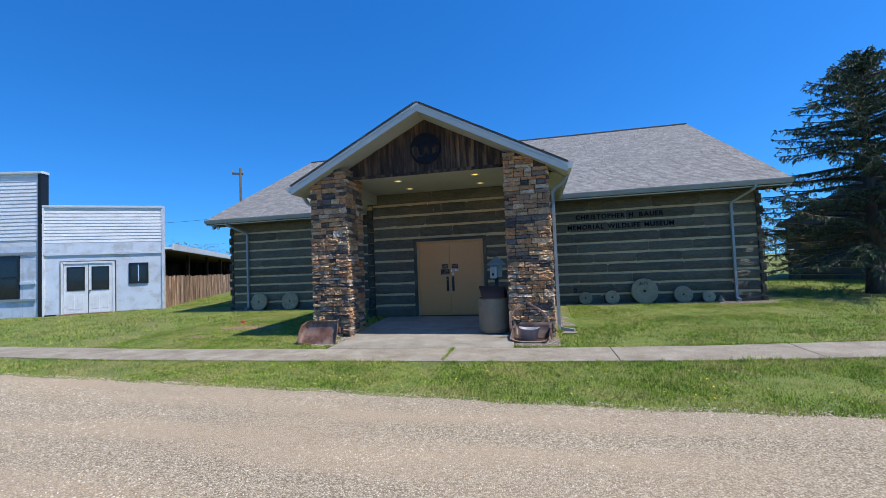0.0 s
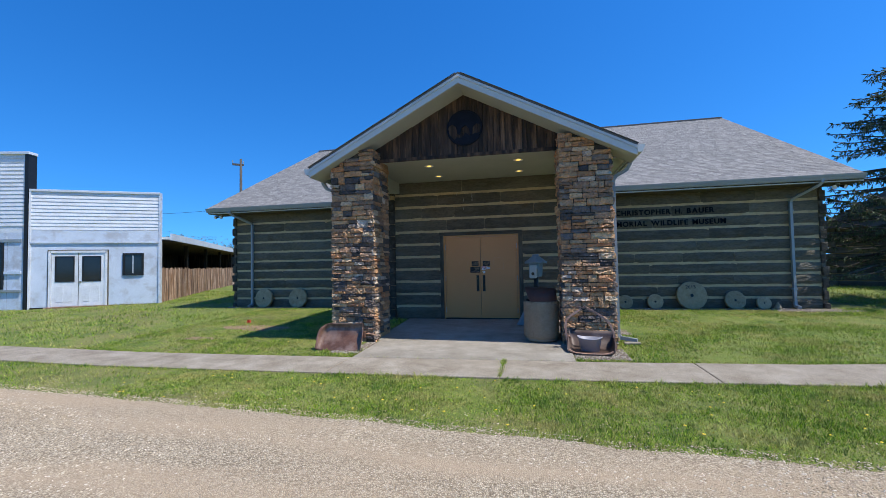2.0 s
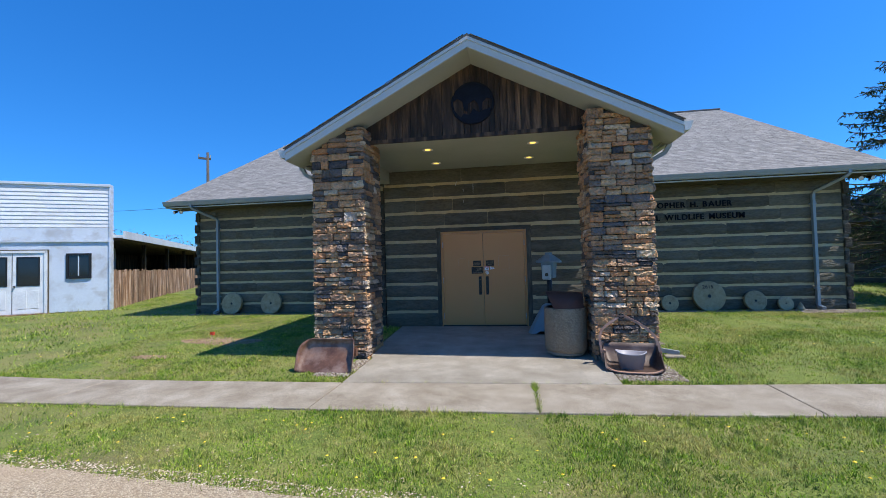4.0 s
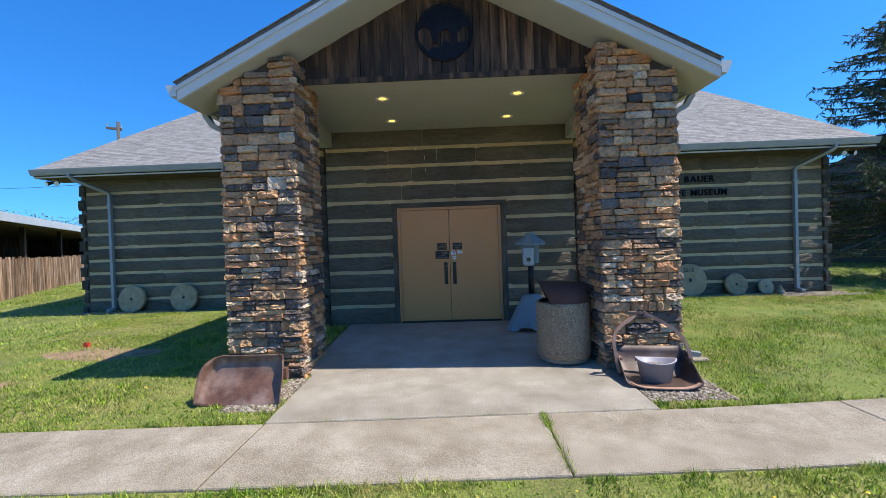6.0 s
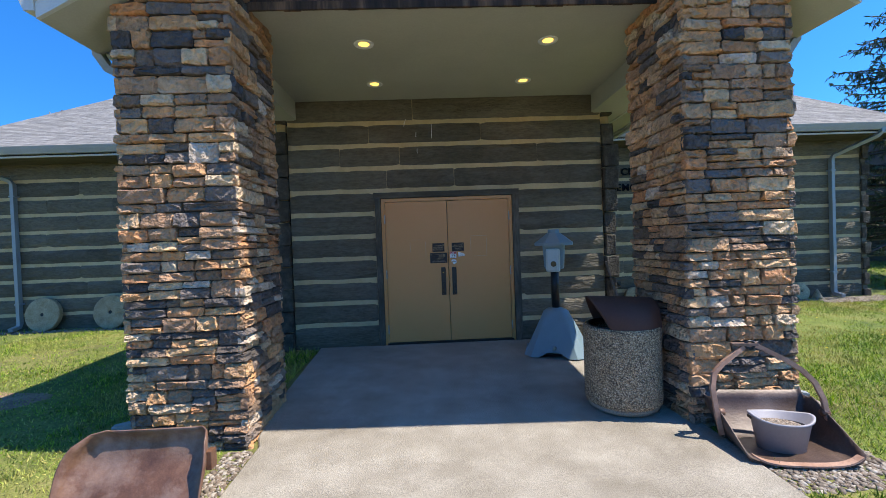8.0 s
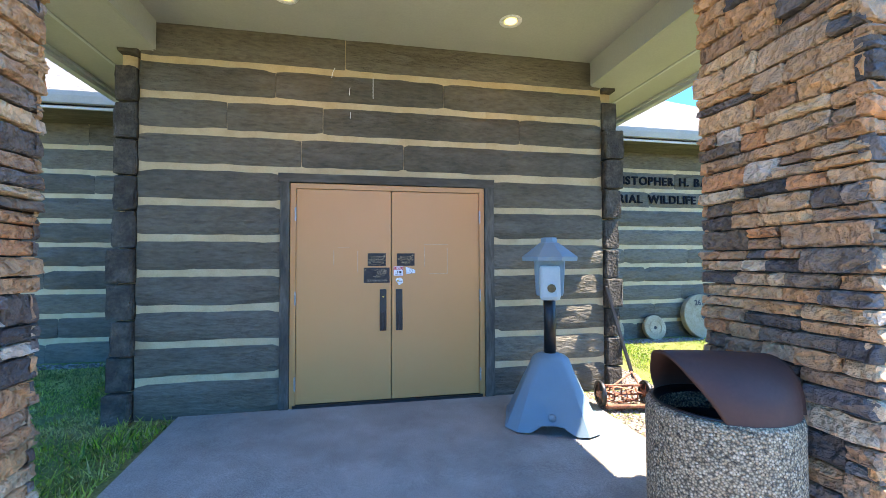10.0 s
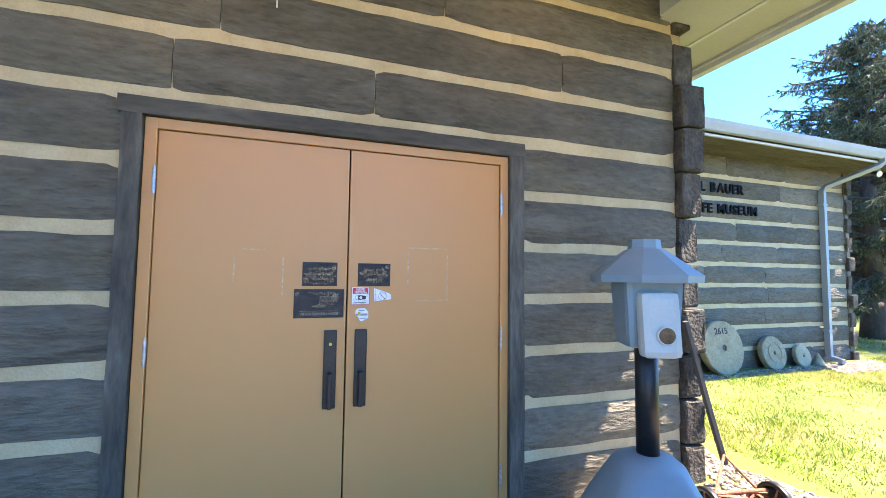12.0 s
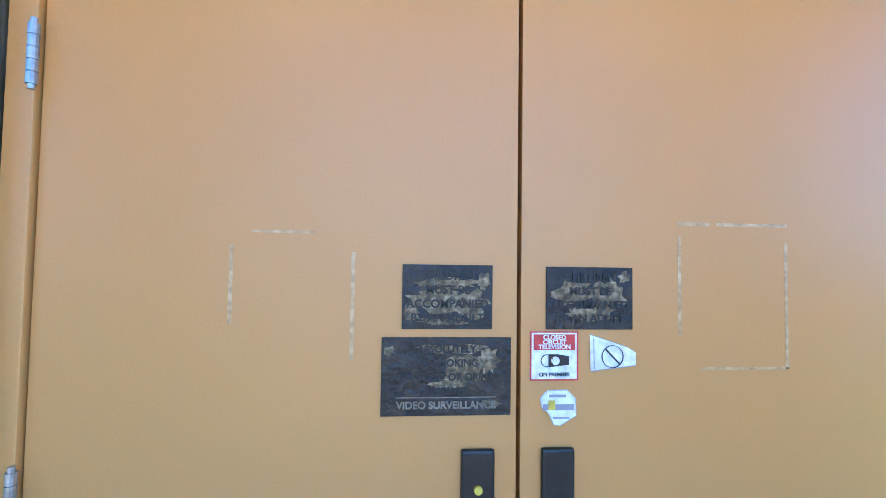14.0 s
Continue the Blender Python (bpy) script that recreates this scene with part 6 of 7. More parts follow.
def flood_light(x, sgn):
    f = thing("flood_light", x, 13.62, 3.42, "twin black security flood lamp under the eave", "flood light")
    bm = bmesh.new()
    rod(bm, (0, 0, 0.02), (0, 0, -0.015), 0.05, seg=16)
    part("plate", bm, M_GUTTER, f)
    for k in (-1, 1):
        bm = bmesh.new()
        rod(bm, (0, 0, -0.015), (k * 0.09, -0.04, -0.06), 0.012, seg=8)
        part("arm", bm, M_BLACK, f)
        bm = bmesh.new()
        rod(bm, (k * 0.08, 0.02, -0.05), (k * 0.12, -0.09, -0.09), 0.03, 0.055, seg=18)
        head = part("lamp_head", bm, M_BLACK, f)
        bm = bmesh.new()
        rod(bm, (k * 0.12, -0.09, -0.09), (k * 0.121, -0.093, -0.091), 0.048, seg=18)
        part("lens", bm, M_STICKER, head, "pale lens")


flood_light(-11.83, -1)
flood_light(6.55, 1)


def museum_sign():
    s = thing("sign_lettering", 0, 0, 0, "raised black letters naming the museum on the logs", "sign letters")
    y = MAIN_Y - 0.05
    for words, x0, x1, z in (("CHRISTOPHER H. BAUER", 1.24, 3.84, 2.86), ("MEMORIAL WILDLIFE MUSEUM", 0.98, 4.12, 2.54)):
        made, pen = [], 0.0
        for ch in words:
            if ch == " ":
                pen += 0.09
                continue
            ob = txt(ch, 0.2, M_SIGNLETTER, s, pose(0, y, z, 90, 0, 0), 0.012, "letter", "LEFT", 0.004)
            xs = [v.co.x for v in ob.data.vertices]
            for v in ob.data.vertices:
                v.co.x += pen - min(xs)
            pen += max(xs) - min(xs) + 0.028
            made.append(ob)
        k = (x1 - x0) / pen
        for ob in made:
            for v in ob.data.vertices:
                v.co.x = x0 + v.co.x * k


museum_sign()


def wall_tap():
    t = thing("hose_tap", 1.12, MAIN_Y - 0.05, 0.62, "small brass hose tap on the log wall", "tap")
    part("plate", boxm(-0.045, 0.045, -0.01, 0.02, -0.07, 0.07, 0.006), M_BLACK, t)
    bm = bmesh.new()
    rod(bm, (0, -0.01, 0), (0, -0.07, -0.02), 0.014)
    part("spout", bm, M_RUST, t)


wall_tap()


def marker_flag(x, y):
    z = ground_z(0, y)
    f = thing("marker_flag", x, y, z - 0.02, "small red utility marker flag in the lawn", "marker flag", rz=20)
    bm = bmesh.new()
    rod(bm, (0, 0, 0), (0.02, 0, 0.2), 0.002, seg=6)
    part("wire", bm, M_STEEL, f)
    bm = bmesh.new()
    g = [[bm.verts.new((0.02 + 0.09 * i / 4 - 0.03, 0.012 * math.sin(i * 1.6 + j), 0.2 + 0.07 * j / 2 - 0.03)) for i in range(5)] for j in range(3)]
    for a, c in zip(g, g[1:]):
        for i in range(4):
            bm.faces.new((a[i], a[i + 1], c[i + 1], c[i]))
    bmesh.ops.solidify(bm, geom=bm.faces[:], thickness=0.002)
    part("flag", bm, M_FLAG, f, "crumpled red plastic flag")


marker_flag(-7.95, 9.97)
# ---------------------------------------------------------------- the white store fronts and shed
def window_unit(name, x0, x1, z0, z1, parent, muntins, label):
    w = part(name, boxm(x0, x1, -0.01, 0.06, z0, z1), M_GLASS, parent, label)
    bm = bmesh.new()
    t = 0.07
    box(bm, x0 - t, x0, -0.04, 0.02, z0 - t, z1 + t)
    box(bm, x1, x1 + t, -0.04, 0.02, z0 - t, z1 + t)
    box(bm, x0, x1, -0.04, 0.02, z1, z1 + t)
    box(bm, x0, x1, -0.05, 0.02, z0 - t, z0)
    part("window_frame", bm, M_BLACK, w, "dark painted window frame")
    for k, (a, b, c, d) in enumerate(muntins):
        part("muntin", boxm(a, b, -0.025, 0.0, c, d), M_WHITEPANEL if name != "tall_window" else M_BLACK, w)
    return w


def clapboards(parent, x0, x1, z0, z1, step):
    z = z0
    while z < z1 - 0.01:
        h = min(step, z1 - z)
        bm = boxm(x0, x1, -0.022, 0.0, z, z + h)
        for v in bm.verts:
            if v.co.z > z + h * 0.5 and v.co.y < -0.01:
                v.co.y = -0.004
        part("clapboard", bm, M_WHITEBOARD, parent)
        z += h


def store_fronts():
    ang = 30.0
    low = thing("store_front", -19.6, 13.0, 0.15, "pale peeling white false-front store with double doors", "false-front store", rz=ang)
    W = 4.2
    part("wall", boxm(0.05, W, 0, 0.2, 0, 2.5), M_WHITEPANEL, low, "peeling pale blue-white panel wall")
    part("false_front", boxm(0.05, W, 0, 0.2, 2.5, 4.5), M_WHITEBOARD, low)
    clapboards(low, 0.05, W, 3.0, 4.45, 0.135)
    part("signboard_band", boxm(0.05, W, -0.02, 0.0, 2.55, 2.98), M_WHITEPANEL, low, "blank peeling sign band")
    part("band_moulding", boxm(0.03, W + 0.02, -0.05, 0.0, 2.48, 2.54, 0.005), M_WHITEPANEL, low)
    part("cornice", boxm(0.0, W + 0.05, -0.06, 0.25, 4.45, 4.54, 0.01), M_TIN, low)
    part("corner_board", boxm(W, W + 0.05, -0.04, 0.25, 0, 4.45), M_WHITEPANEL, low)
    part("corner_board", boxm(0.0, 0.06, -0.05, 0.1, 0, 4.5), M_WHITEBOARD, low)
    bm = bmesh.new()
    v = [bm.verts.new(p) for p in ((-0.3, 2.0, 4.85), (1.6, 2.0, 4.2), (1.6, 7, 4.2), (-0.3, 7, 4.85), (-0.3, 2.0, 4.7), (1.6, 2.0, 4.05), (1.6, 7, 4.05), (-0.3, 7, 4.7))]
    for q in ((0, 1, 2, 3), (7, 6, 5, 4), (0, 4, 5, 1), (1, 5, 6, 2), (2, 6, 7, 3), (3, 7, 4, 0)):
        bm.faces.new([v[i] for i in q])
    part("roof", bm, M_TIN, low, "white tin roof")
    # double doors
    bm = bmesh.new()
    for a in ((0.62, 0.70, 0.0, 2.2), (2.40, 2.48, 0.0, 2.2), (0.62, 2.48, 2.12, 2.2)):
        box(bm, a[0], a[1], -0.06, 0.01, a[2], a[3])
    part("door_casing", bm, M_WHITEBOARD, low)
    # Dark strips stand in for the shadow line outside the casing.
    bm = bmesh.new()
    for a in ((0.585, 0.62, 0.0, 2.235), (2.48, 2.515, 0.0, 2.235), (0.62, 2.48, 2.2, 2.235)):
        box(bm, a[0], a[1], -0.03, 0.0, a[2], a[3])
    part("casing_edge", bm, M_TRIM, low, "dark strips for the shadow line round the door casing")
    for x in (0.71, 1.56):
        leaf = part("door", boxm(x, x + 0.83, -0.03, 0.02, 0.08, 2.11, 0.004), M_WHITEBOARD, low, "white panelled glazed store door")
        part("glass", boxm(x + 0.15, x + 0.68, -0.036, -0.02, 1.05, 1.95), M_GLASS, leaf, "dark glass")
        bm = bmesh.new()
        for a in ((x + 0.11, x + 0.15, 1.01, 1.99), (x + 0.68, x + 0.72, 1.01, 1.99), (x + 0.15, x + 0.68, 1.95, 1.99), (x + 0.15, x + 0.68, 1.01, 1.05)):
            box(bm, a[0], a[1], -0.045, -0.03, a[2], a[3])
        part("glazing_bead", bm, M_BLACK, leaf)
        for px in (x + 0.15, x + 0.46):
            part("panel", boxm(px, px + 0.22, -0.04, -0.03, 0.25, 0.85, 0.006), M_WHITEBOARD, leaf)
    part("door_gap", boxm(1.545, 1.56, -0.034, -0.028, 0.08, 2.11), M_BLACK, low)
    bm = bmesh.new()
    rod(bm, (1.62, -0.03, 1.0), (1.62, -0.09, 1.0), 0.025, seg=10)
    part("knob", bm, M_BLACK, low)
    part("base_board", boxm(0.05, W, -0.03, 0.0, -0.1, 0.07), M_BLACK, low, "dark rotted base board")
    part("door_sill", boxm(0.55, 2.55, -0.2, 0.0, 0.0, 0.07), M_GREYBOARD, low)
    window_unit("window", 3.05, 3.62, 1.28, 2.02, low, ((3.31, 3.34, 1.3, 2.0),), "small dark window with pale muntin")
    # taller neighbour
    tall = thing("store_front", -19.6, 13.0, 0.15, "taller white false-front store with clapboards and tall window", "false-front store", rz=15)
    X0 = -7.0
    part("wall", boxm(X0, -0.05, 0, 8.0, 0, 2.9), M_WHITEPANEL, tall, "pale blue-white panel wall")
    part("false_front", boxm(X0, -0.05, 0, 0.25, 2.9, 5.85), M_WHITEBOARD, tall)
    clapboards(tall, X0, -0.15, 3.15, 5.8, 0.15)
    # Black strip paints the shaded edge of the false front.
    part("corner_board", boxm(-0.15, -0.02, -0.05, 0.3, 0.0, 5.85), M_BLACK, tall, "black strip for the shaded edge of the false front")
    part("cornice", boxm(X0, 0.02, -0.09, 0.3, 5.85, 5.95, 0.01), M_TIN, tall)
    part("band", boxm(X0, -0.25, -0.035, 0.0, 2.55, 2.65), M_GUTTER, tall)
    window_unit("tall_window", -1.75, -0.95, 0.85, 2.45, tall, ((-1.75, -0.95, 1.62, 1.67),), "tall dark sash window")
    part("shutter", boxm(-2.5, -1.85, -0.04, 0.0, 0.8, 2.5), M_WHITEBOARD, tall)
    part("sill_board", boxm(-2.6, -0.25, -0.06, 0.0, 0.68, 0.76), M_GUTTER, tall)
    part("ledge", boxm(-0.85, -0.25, -0.05, 0.0, 1.35, 1.45), M_WHITEPANEL, tall)
    return low


store_fronts()


def shed():
    s = thing("open_shed", -15.96, 15.1, 0.18, "open pole shed with plank fence and pale tin roof", "shed", rz=120)
    L = 21.0
    part("roof", boxm(0.2, L, -0.35, 5.0, 2.62, 2.72), M_TIN, s, "pale corrugated tin roof")
    part("roof_edge", boxm(0.2, L, -0.42, -0.35, 2.58, 2.86), M_TIN, s)
    # Added dark layer keeps the roof underside as dark as its shade.
    part("roof_lining", boxm(0.25, L - 0.2, -0.33, 4.78, 2.55, 2.615), M_BARN, s, "added dark layer for the shade under the tin")
    part("end_wall", boxm(L - 0.15, L, 0.05, 4.8, 0, 2.62), M_BARN, s, "dark board end wall")
    part("back_wall", boxm(0.2, L, 4.8, 4.95, 0, 2.62), M_BARN, s, "dark board back wall")
    for k in range(6):
        x = 0.3 + k * (L - 0.5) / 5
        part("post", boxm(x - 0.07, x + 0.07, 0.03, 0.17, 0, 2.62), M_BARN, s)
    r = random.Random(3)
    x = 0.05
    while x < L:
        w = r.uniform(0.13, 0.19)
        h = 1.42 + r.uniform(-0.05, 0.05)
        part("fence_board", boxm(x, x + w - 0.012, -0.03 + r.uniform(-0.008, 0.008), 0.0, 0.02, h), M_GREYBOARD, s)
        x += w
    for z in (0.35, 1.15):
        part("fence_rail", boxm(0.1, L, 0.0, 0.04, z, z + 0.09), M_GREYBOARD, s)


shed()


def utility_pole():
    p = thing("utility_pole", -34.1, 43.1, 0.25, "tall weathered wooden utility pole with short crossarm", "utility pole", rz=40)
    part("pole", lathe([(0.0, -0.3), (0.2, -0.3), (0.13, 14.0), (0.0, 14.0)], 12), M_POLEWOOD, p, "", True)
    part("crossarm", boxm(-0.9, 0.3, -0.08, 0.08, 13.2, 13.42), M_POLEWOOD, p)
    for x in (-0.85, 0.25):
        bm = bmesh.new()
        rod(bm, (x, 0, 13.42), (x, 0, 13.75), 0.05)
        part("insulator", bm, M_GUTTER, p)
    w = thing("power_line", 0, 0, 0, "thin dark overhead power line", "power line")
    a, b = Vector((-34.1, 43.1, 8.6)), Vector((-85, 60, 13.0))
    pts = [a.lerp(b, i / 20) - Vector((0, 0, 0.9 * 4 * (i / 20) * (1 - i / 20))) for i in range(21)]
    part("wire", sweep(pts, 0.02, None, 5), M_BLACK, w)


utility_pole()


def log_cabin():
    c = thing("log_cabin", 11.8, 23.2, 0.22, "shaded log cabin with dark roof behind the spruce", "log cabin", rz=-37)
    L, D, H = 8.4, 7.0, 2.7
    r = random.Random(8)
    part("chinking", boxm(0.1, L - 0.1, 0.06, D, 0, H), M_CHINK, c)
    for k in range(9):
        part("log", boxm(-0.15, L + 0.15, -0.02 + r.uniform(-0.02, 0.02), 0.3, k * 0.3, k * 0.3 + 0.26, 0.03), M_LOG, c)
        part("log", boxm(-0.02, 0.3, -0.15, D, k * 0.3 + 0.02, k * 0.3 + 0.27, 0.03), M_LOG, c)
    bm = bmesh.new()
    q = [(-0.5, H - 0.1), (L / 2, H + 2.6), (L + 0.5, H - 0.1)]
    va = [bm.verts.new((x, -0.5, z)) for x, z in q]
    vb = [bm.verts.new((x, D + 0.5, z)) for x, z in q]
    for k in range(3):
        bm.faces.new((va[k], va[(k + 1) % 3], vb[(k + 1) % 3], vb[k]))
    bm.faces.new(va), bm.faces.new(vb[::-1])
    bmesh.ops.recalc_face_normals(bm, faces=bm.faces)
    part("roof", bm, M_ROOFBASE, c, "dark gable roof")


log_cabin()

# ---------------------------------------------------------------- trees
def spruce(x, y, height, radius, seed, label):
    r = random.Random(seed)
    t = thing("spruce_tree", x, y, ground_z(x, y) - 0.05, label, "spruce tree")
    bm = bmesh.new()
    rod(bm, (0, 0, 0), (0.03, 0, 1.0), 0.30, 0.22, 14)
    rod(bm, (0.03, 0, 1.0), (0.0, 0, height * 0.6), 0.22, 0.11, 12)
    rod(bm, (0.0, 0, height * 0.6), (0.02, 0, height), 0.11, 0.02, 8)
    part("trunk", bm, M_BARK, t, "grey-brown trunk", True)
    V, F = [], []
    LV, LF = [], []

    def tube(a, b, ra, rb):
        d = (b - a).normalized()
        s = d.cross(Vector((0, 0, 1)))
        s = s.normalized() if s.length > 1e-3 else Vector((1, 0, 0))
        u = s.cross(d)
        k = len(LV)
        for p, rad in ((a, ra), (b, rb)):
            for q in range(4):
                w = q * math.pi / 2
                LV.append(p + rad * (math.cos(w) * s + math.sin(w) * u))
        for q in range(4):
            LF.append((k + q, k + (q + 1) % 4, k + 4 + (q + 1) % 4, k + 4 + q))

    def spray(p, d, length, width):
        """A hanging needle twig: two crossed thin spindles."""
        d = d.normalized()
        s = d.cross(Vector((r.uniform(-1, 1), r.uniform(-1, 1), r.uniform(-0.3, 0.3))))
        if s.length < 1e-3:
            return
        s.normalize()
        u = d.cross(s)
        for ax in (s, u):
            k = len(V)
            V.extend([p, p + d * length * 0.4 + ax * width, p + d * length, p + d * length * 0.4 - ax * width])
            F.append((k, k + 1, k + 2, k + 3))

    n = 235
    for i in range(n):
        f = (i + r.random()) / n
        z = 1.1 + (height - 1.3) * f ** 0.9
        reach = radius * (1 - f) ** 0.75 * r.uniform(0.6, 1.15) + 0.25
        a = r.uniform(0, 2 * math.pi)
        out = Vector((math.cos(a), math.sin(a), 0))
        prev = Vector((0, 0, z))
        slope = r.uniform(-0.22, 0.22)
        steps = max(4, int(reach / 0.28))
        for k in range(1, steps + 1):
            u = k / steps
            dz = reach * (0.22 * u - 0.8 * u * u + 0.58 * u ** 3) * (1.0 - 0.8 * f) + reach * (0.25 * f + slope) * u
            p = Vector((0, 0, z)) + out * reach * u + Vector((0, 0, dz)) + Vector((r.uniform(-0.03, 0.03), r.uniform(-0.03, 0.03), 0))
            tube(prev, p, 0.035 * (1 - u) + 0.012, 0.035 * (1 - u) + 0.008)
            if u > 0.15:
                for q in range(3):
                    side = Vector((-out.y, out.x, 0)) * r.choice((-1, 1))
                    w = prev.lerp(p, r.random())
                    tw = side * r.uniform(0.2, 0.9) + out * r.uniform(0.2, 0.7) + Vector((0, 0, r.uniform(-0.5, 0.15)))
                    ln = r.uniform(0.15, 0.45) * (1 - 0.4 * u)
                    e = w + tw.normalized() * ln
                    tube(w, e, 0.008, 0.004)
                    for h in range(7):
                        c = w.lerp(e, r.random())
                        spray(c, tw.normalized() * r.uniform(0.0, 0.7) + Vector((r.uniform(-0.6, 0.6), r.uniform(-0.6, 0.6), -0.8 + r.uniform(-0.3, 0.8))), r.uniform(0.06, 0.19), r.uniform(0.008, 0.016))
                for h in range(7):
                    spray(prev.lerp(p, r.random()), out + Vector((r.uniform(-0.8, 0.8), r.uniform(-0.8, 0.8), r.uniform(-0.3, 0.4))), r.uniform(0.06, 0.14), 0.014)
            prev = p
        for h in range(4):
            spray(prev, out + Vector((r.uniform(-0.6, 0.6), r.uniform(-0.6, 0.6), r.uniform(-0.2, 0.8))), r.uniform(0.07, 0.15), 0.015)
    tagged(data_ob("branch_wood", LV, LF, M_BARK, t), kind="stuff")
    ob = data_ob("needles", V, F, M_NEEDLE, t)
    ob["label"] = "drooping dark green needle sprays"
    return t


spruce(10.05, 15.4, 7.6, 3.9, 11, "dark green spruce with drooping sprays beside the museum")
spruce(16.8, 19.0, 9.0, 3.8, 12, "tall dark spruce shading the log cabin")


def far_woods():
    """A distant belt of spring trees: trunks and many leaf clumps."""
    r = random.Random(21)
    V, F = [], []
    for i in range(210):
        b = radians(r.uniform(-62, 62))
        d = r.uniform(75, 120)
        x, y = d * math.sin(b), d * math.cos(b)
        h = r.uniform(5.6, 8.4)
        w = h * r.uniform(0.3, 0.5)
        k = len(V)
        V += [Vector((x - 0.2, y, 0)), Vector((x + 0.2, y, 0)), Vector((x + 0.06, y, h * 0.8)), Vector((x - 0.06, y, h * 0.8))]
        F.append((k, k + 1, k + 2, k + 3))
        for q in range(650):
            v = Vector([max(-0.8, min(0.8, r.gauss(0, 0.42))) for _ in range(3)])
            c = Vector((x, y, h * 0.62)) + Vector((v.x * w, v.y * w, v.z * h * 0.45))
            if c.z < 0.6:
                c.z = r.uniform(0.6, 2)
            s = r.uniform(0.07, 0.2)
            a1 = Vector((r.uniform(-1, 1), r.uniform(-1, 1), r.uniform(-1, 1))).normalized() * s
            a2 = Vector((r.uniform(-1, 1), r.uniform(-1, 1), r.uniform(-1, 1))).normalized() * s
            k = len(V)
            V += [c - a1, c - a2 * 0.6, c + a1, c + a2 * 0.6]
            F.append((k, k + 1, k + 2, k + 3))
    ob = data_ob("far_woods", V, F, M_LEAF)
    return tagged(ob, "distant belt of green spring trees, paled in colour for haze", "woods", kind="stuff")


far_woods()
# ---------------------------------------------------------------- grass, pebbles and dandelions
nrng = np.random.default_rng(5)


def free_of_slabs(x, y):
    far = np.interp(x, [p[0] for p in FAR_EDGE], [p[1] for p in FAR_EDGE])
    walk_ = (y < far + 0.02) & (y > far - 1.02)
    porch = (x > np.where(y < 8.9, -4.15, -4.38)) & (x < -0.5) & (y > 7.5) & (y < 11.75)
    pil = (y > 8.8) & (y < 9.8) & (((x > -5.18) & (x < -4.1)) | ((x > -0.7) & (x < 0.33)))
    house = ((x > -5.0) & (x < 0.15) & (y > 11.6)) | ((x > -11.6) & (x < 6.5) & (y > 13.85))
    return ~(walk_ | porch | pil | house)


PEBBLE_BEDS = [(0.15, 6.6, 13.6, 13.95, 0.8), (5.0, 6.9, 13.35, 13.6, 0.8), (-11.6, -5.0, 13.62, 13.95, 0.7), (-0.5, 0.75, 10.0, 13.9, 1.0), (-0.52, 0.32, 7.95, 8.7, 1.0), (-4.36, -4.1, 8.2, 8.85, 1.0), (-4.72, -4.18, 7.9, 8.2, 1.0)]


def bed_mask(x, y):
    m = np.zeros_like(x)
    for x0, x1, y0, y1, s in PEBBLE_BEDS:
        dx = np.minimum(x - x0, x1 - x)
        dy = np.minimum(y - y0, y1 - y)
        m = np.maximum(m, s * (np.minimum(dx, dy) > -0.02))
    return m


def field(x, y, k, seed=0.0):
    return np.array([noise.noise((a * k, b * k, seed)) for a, b in zip(x, y)])


def gz(y):
    return np.interp(y, [7.4, 11.69, 14.0, 20, 60], [0.0, 0.125, 0.2, 0.27, 0.3])


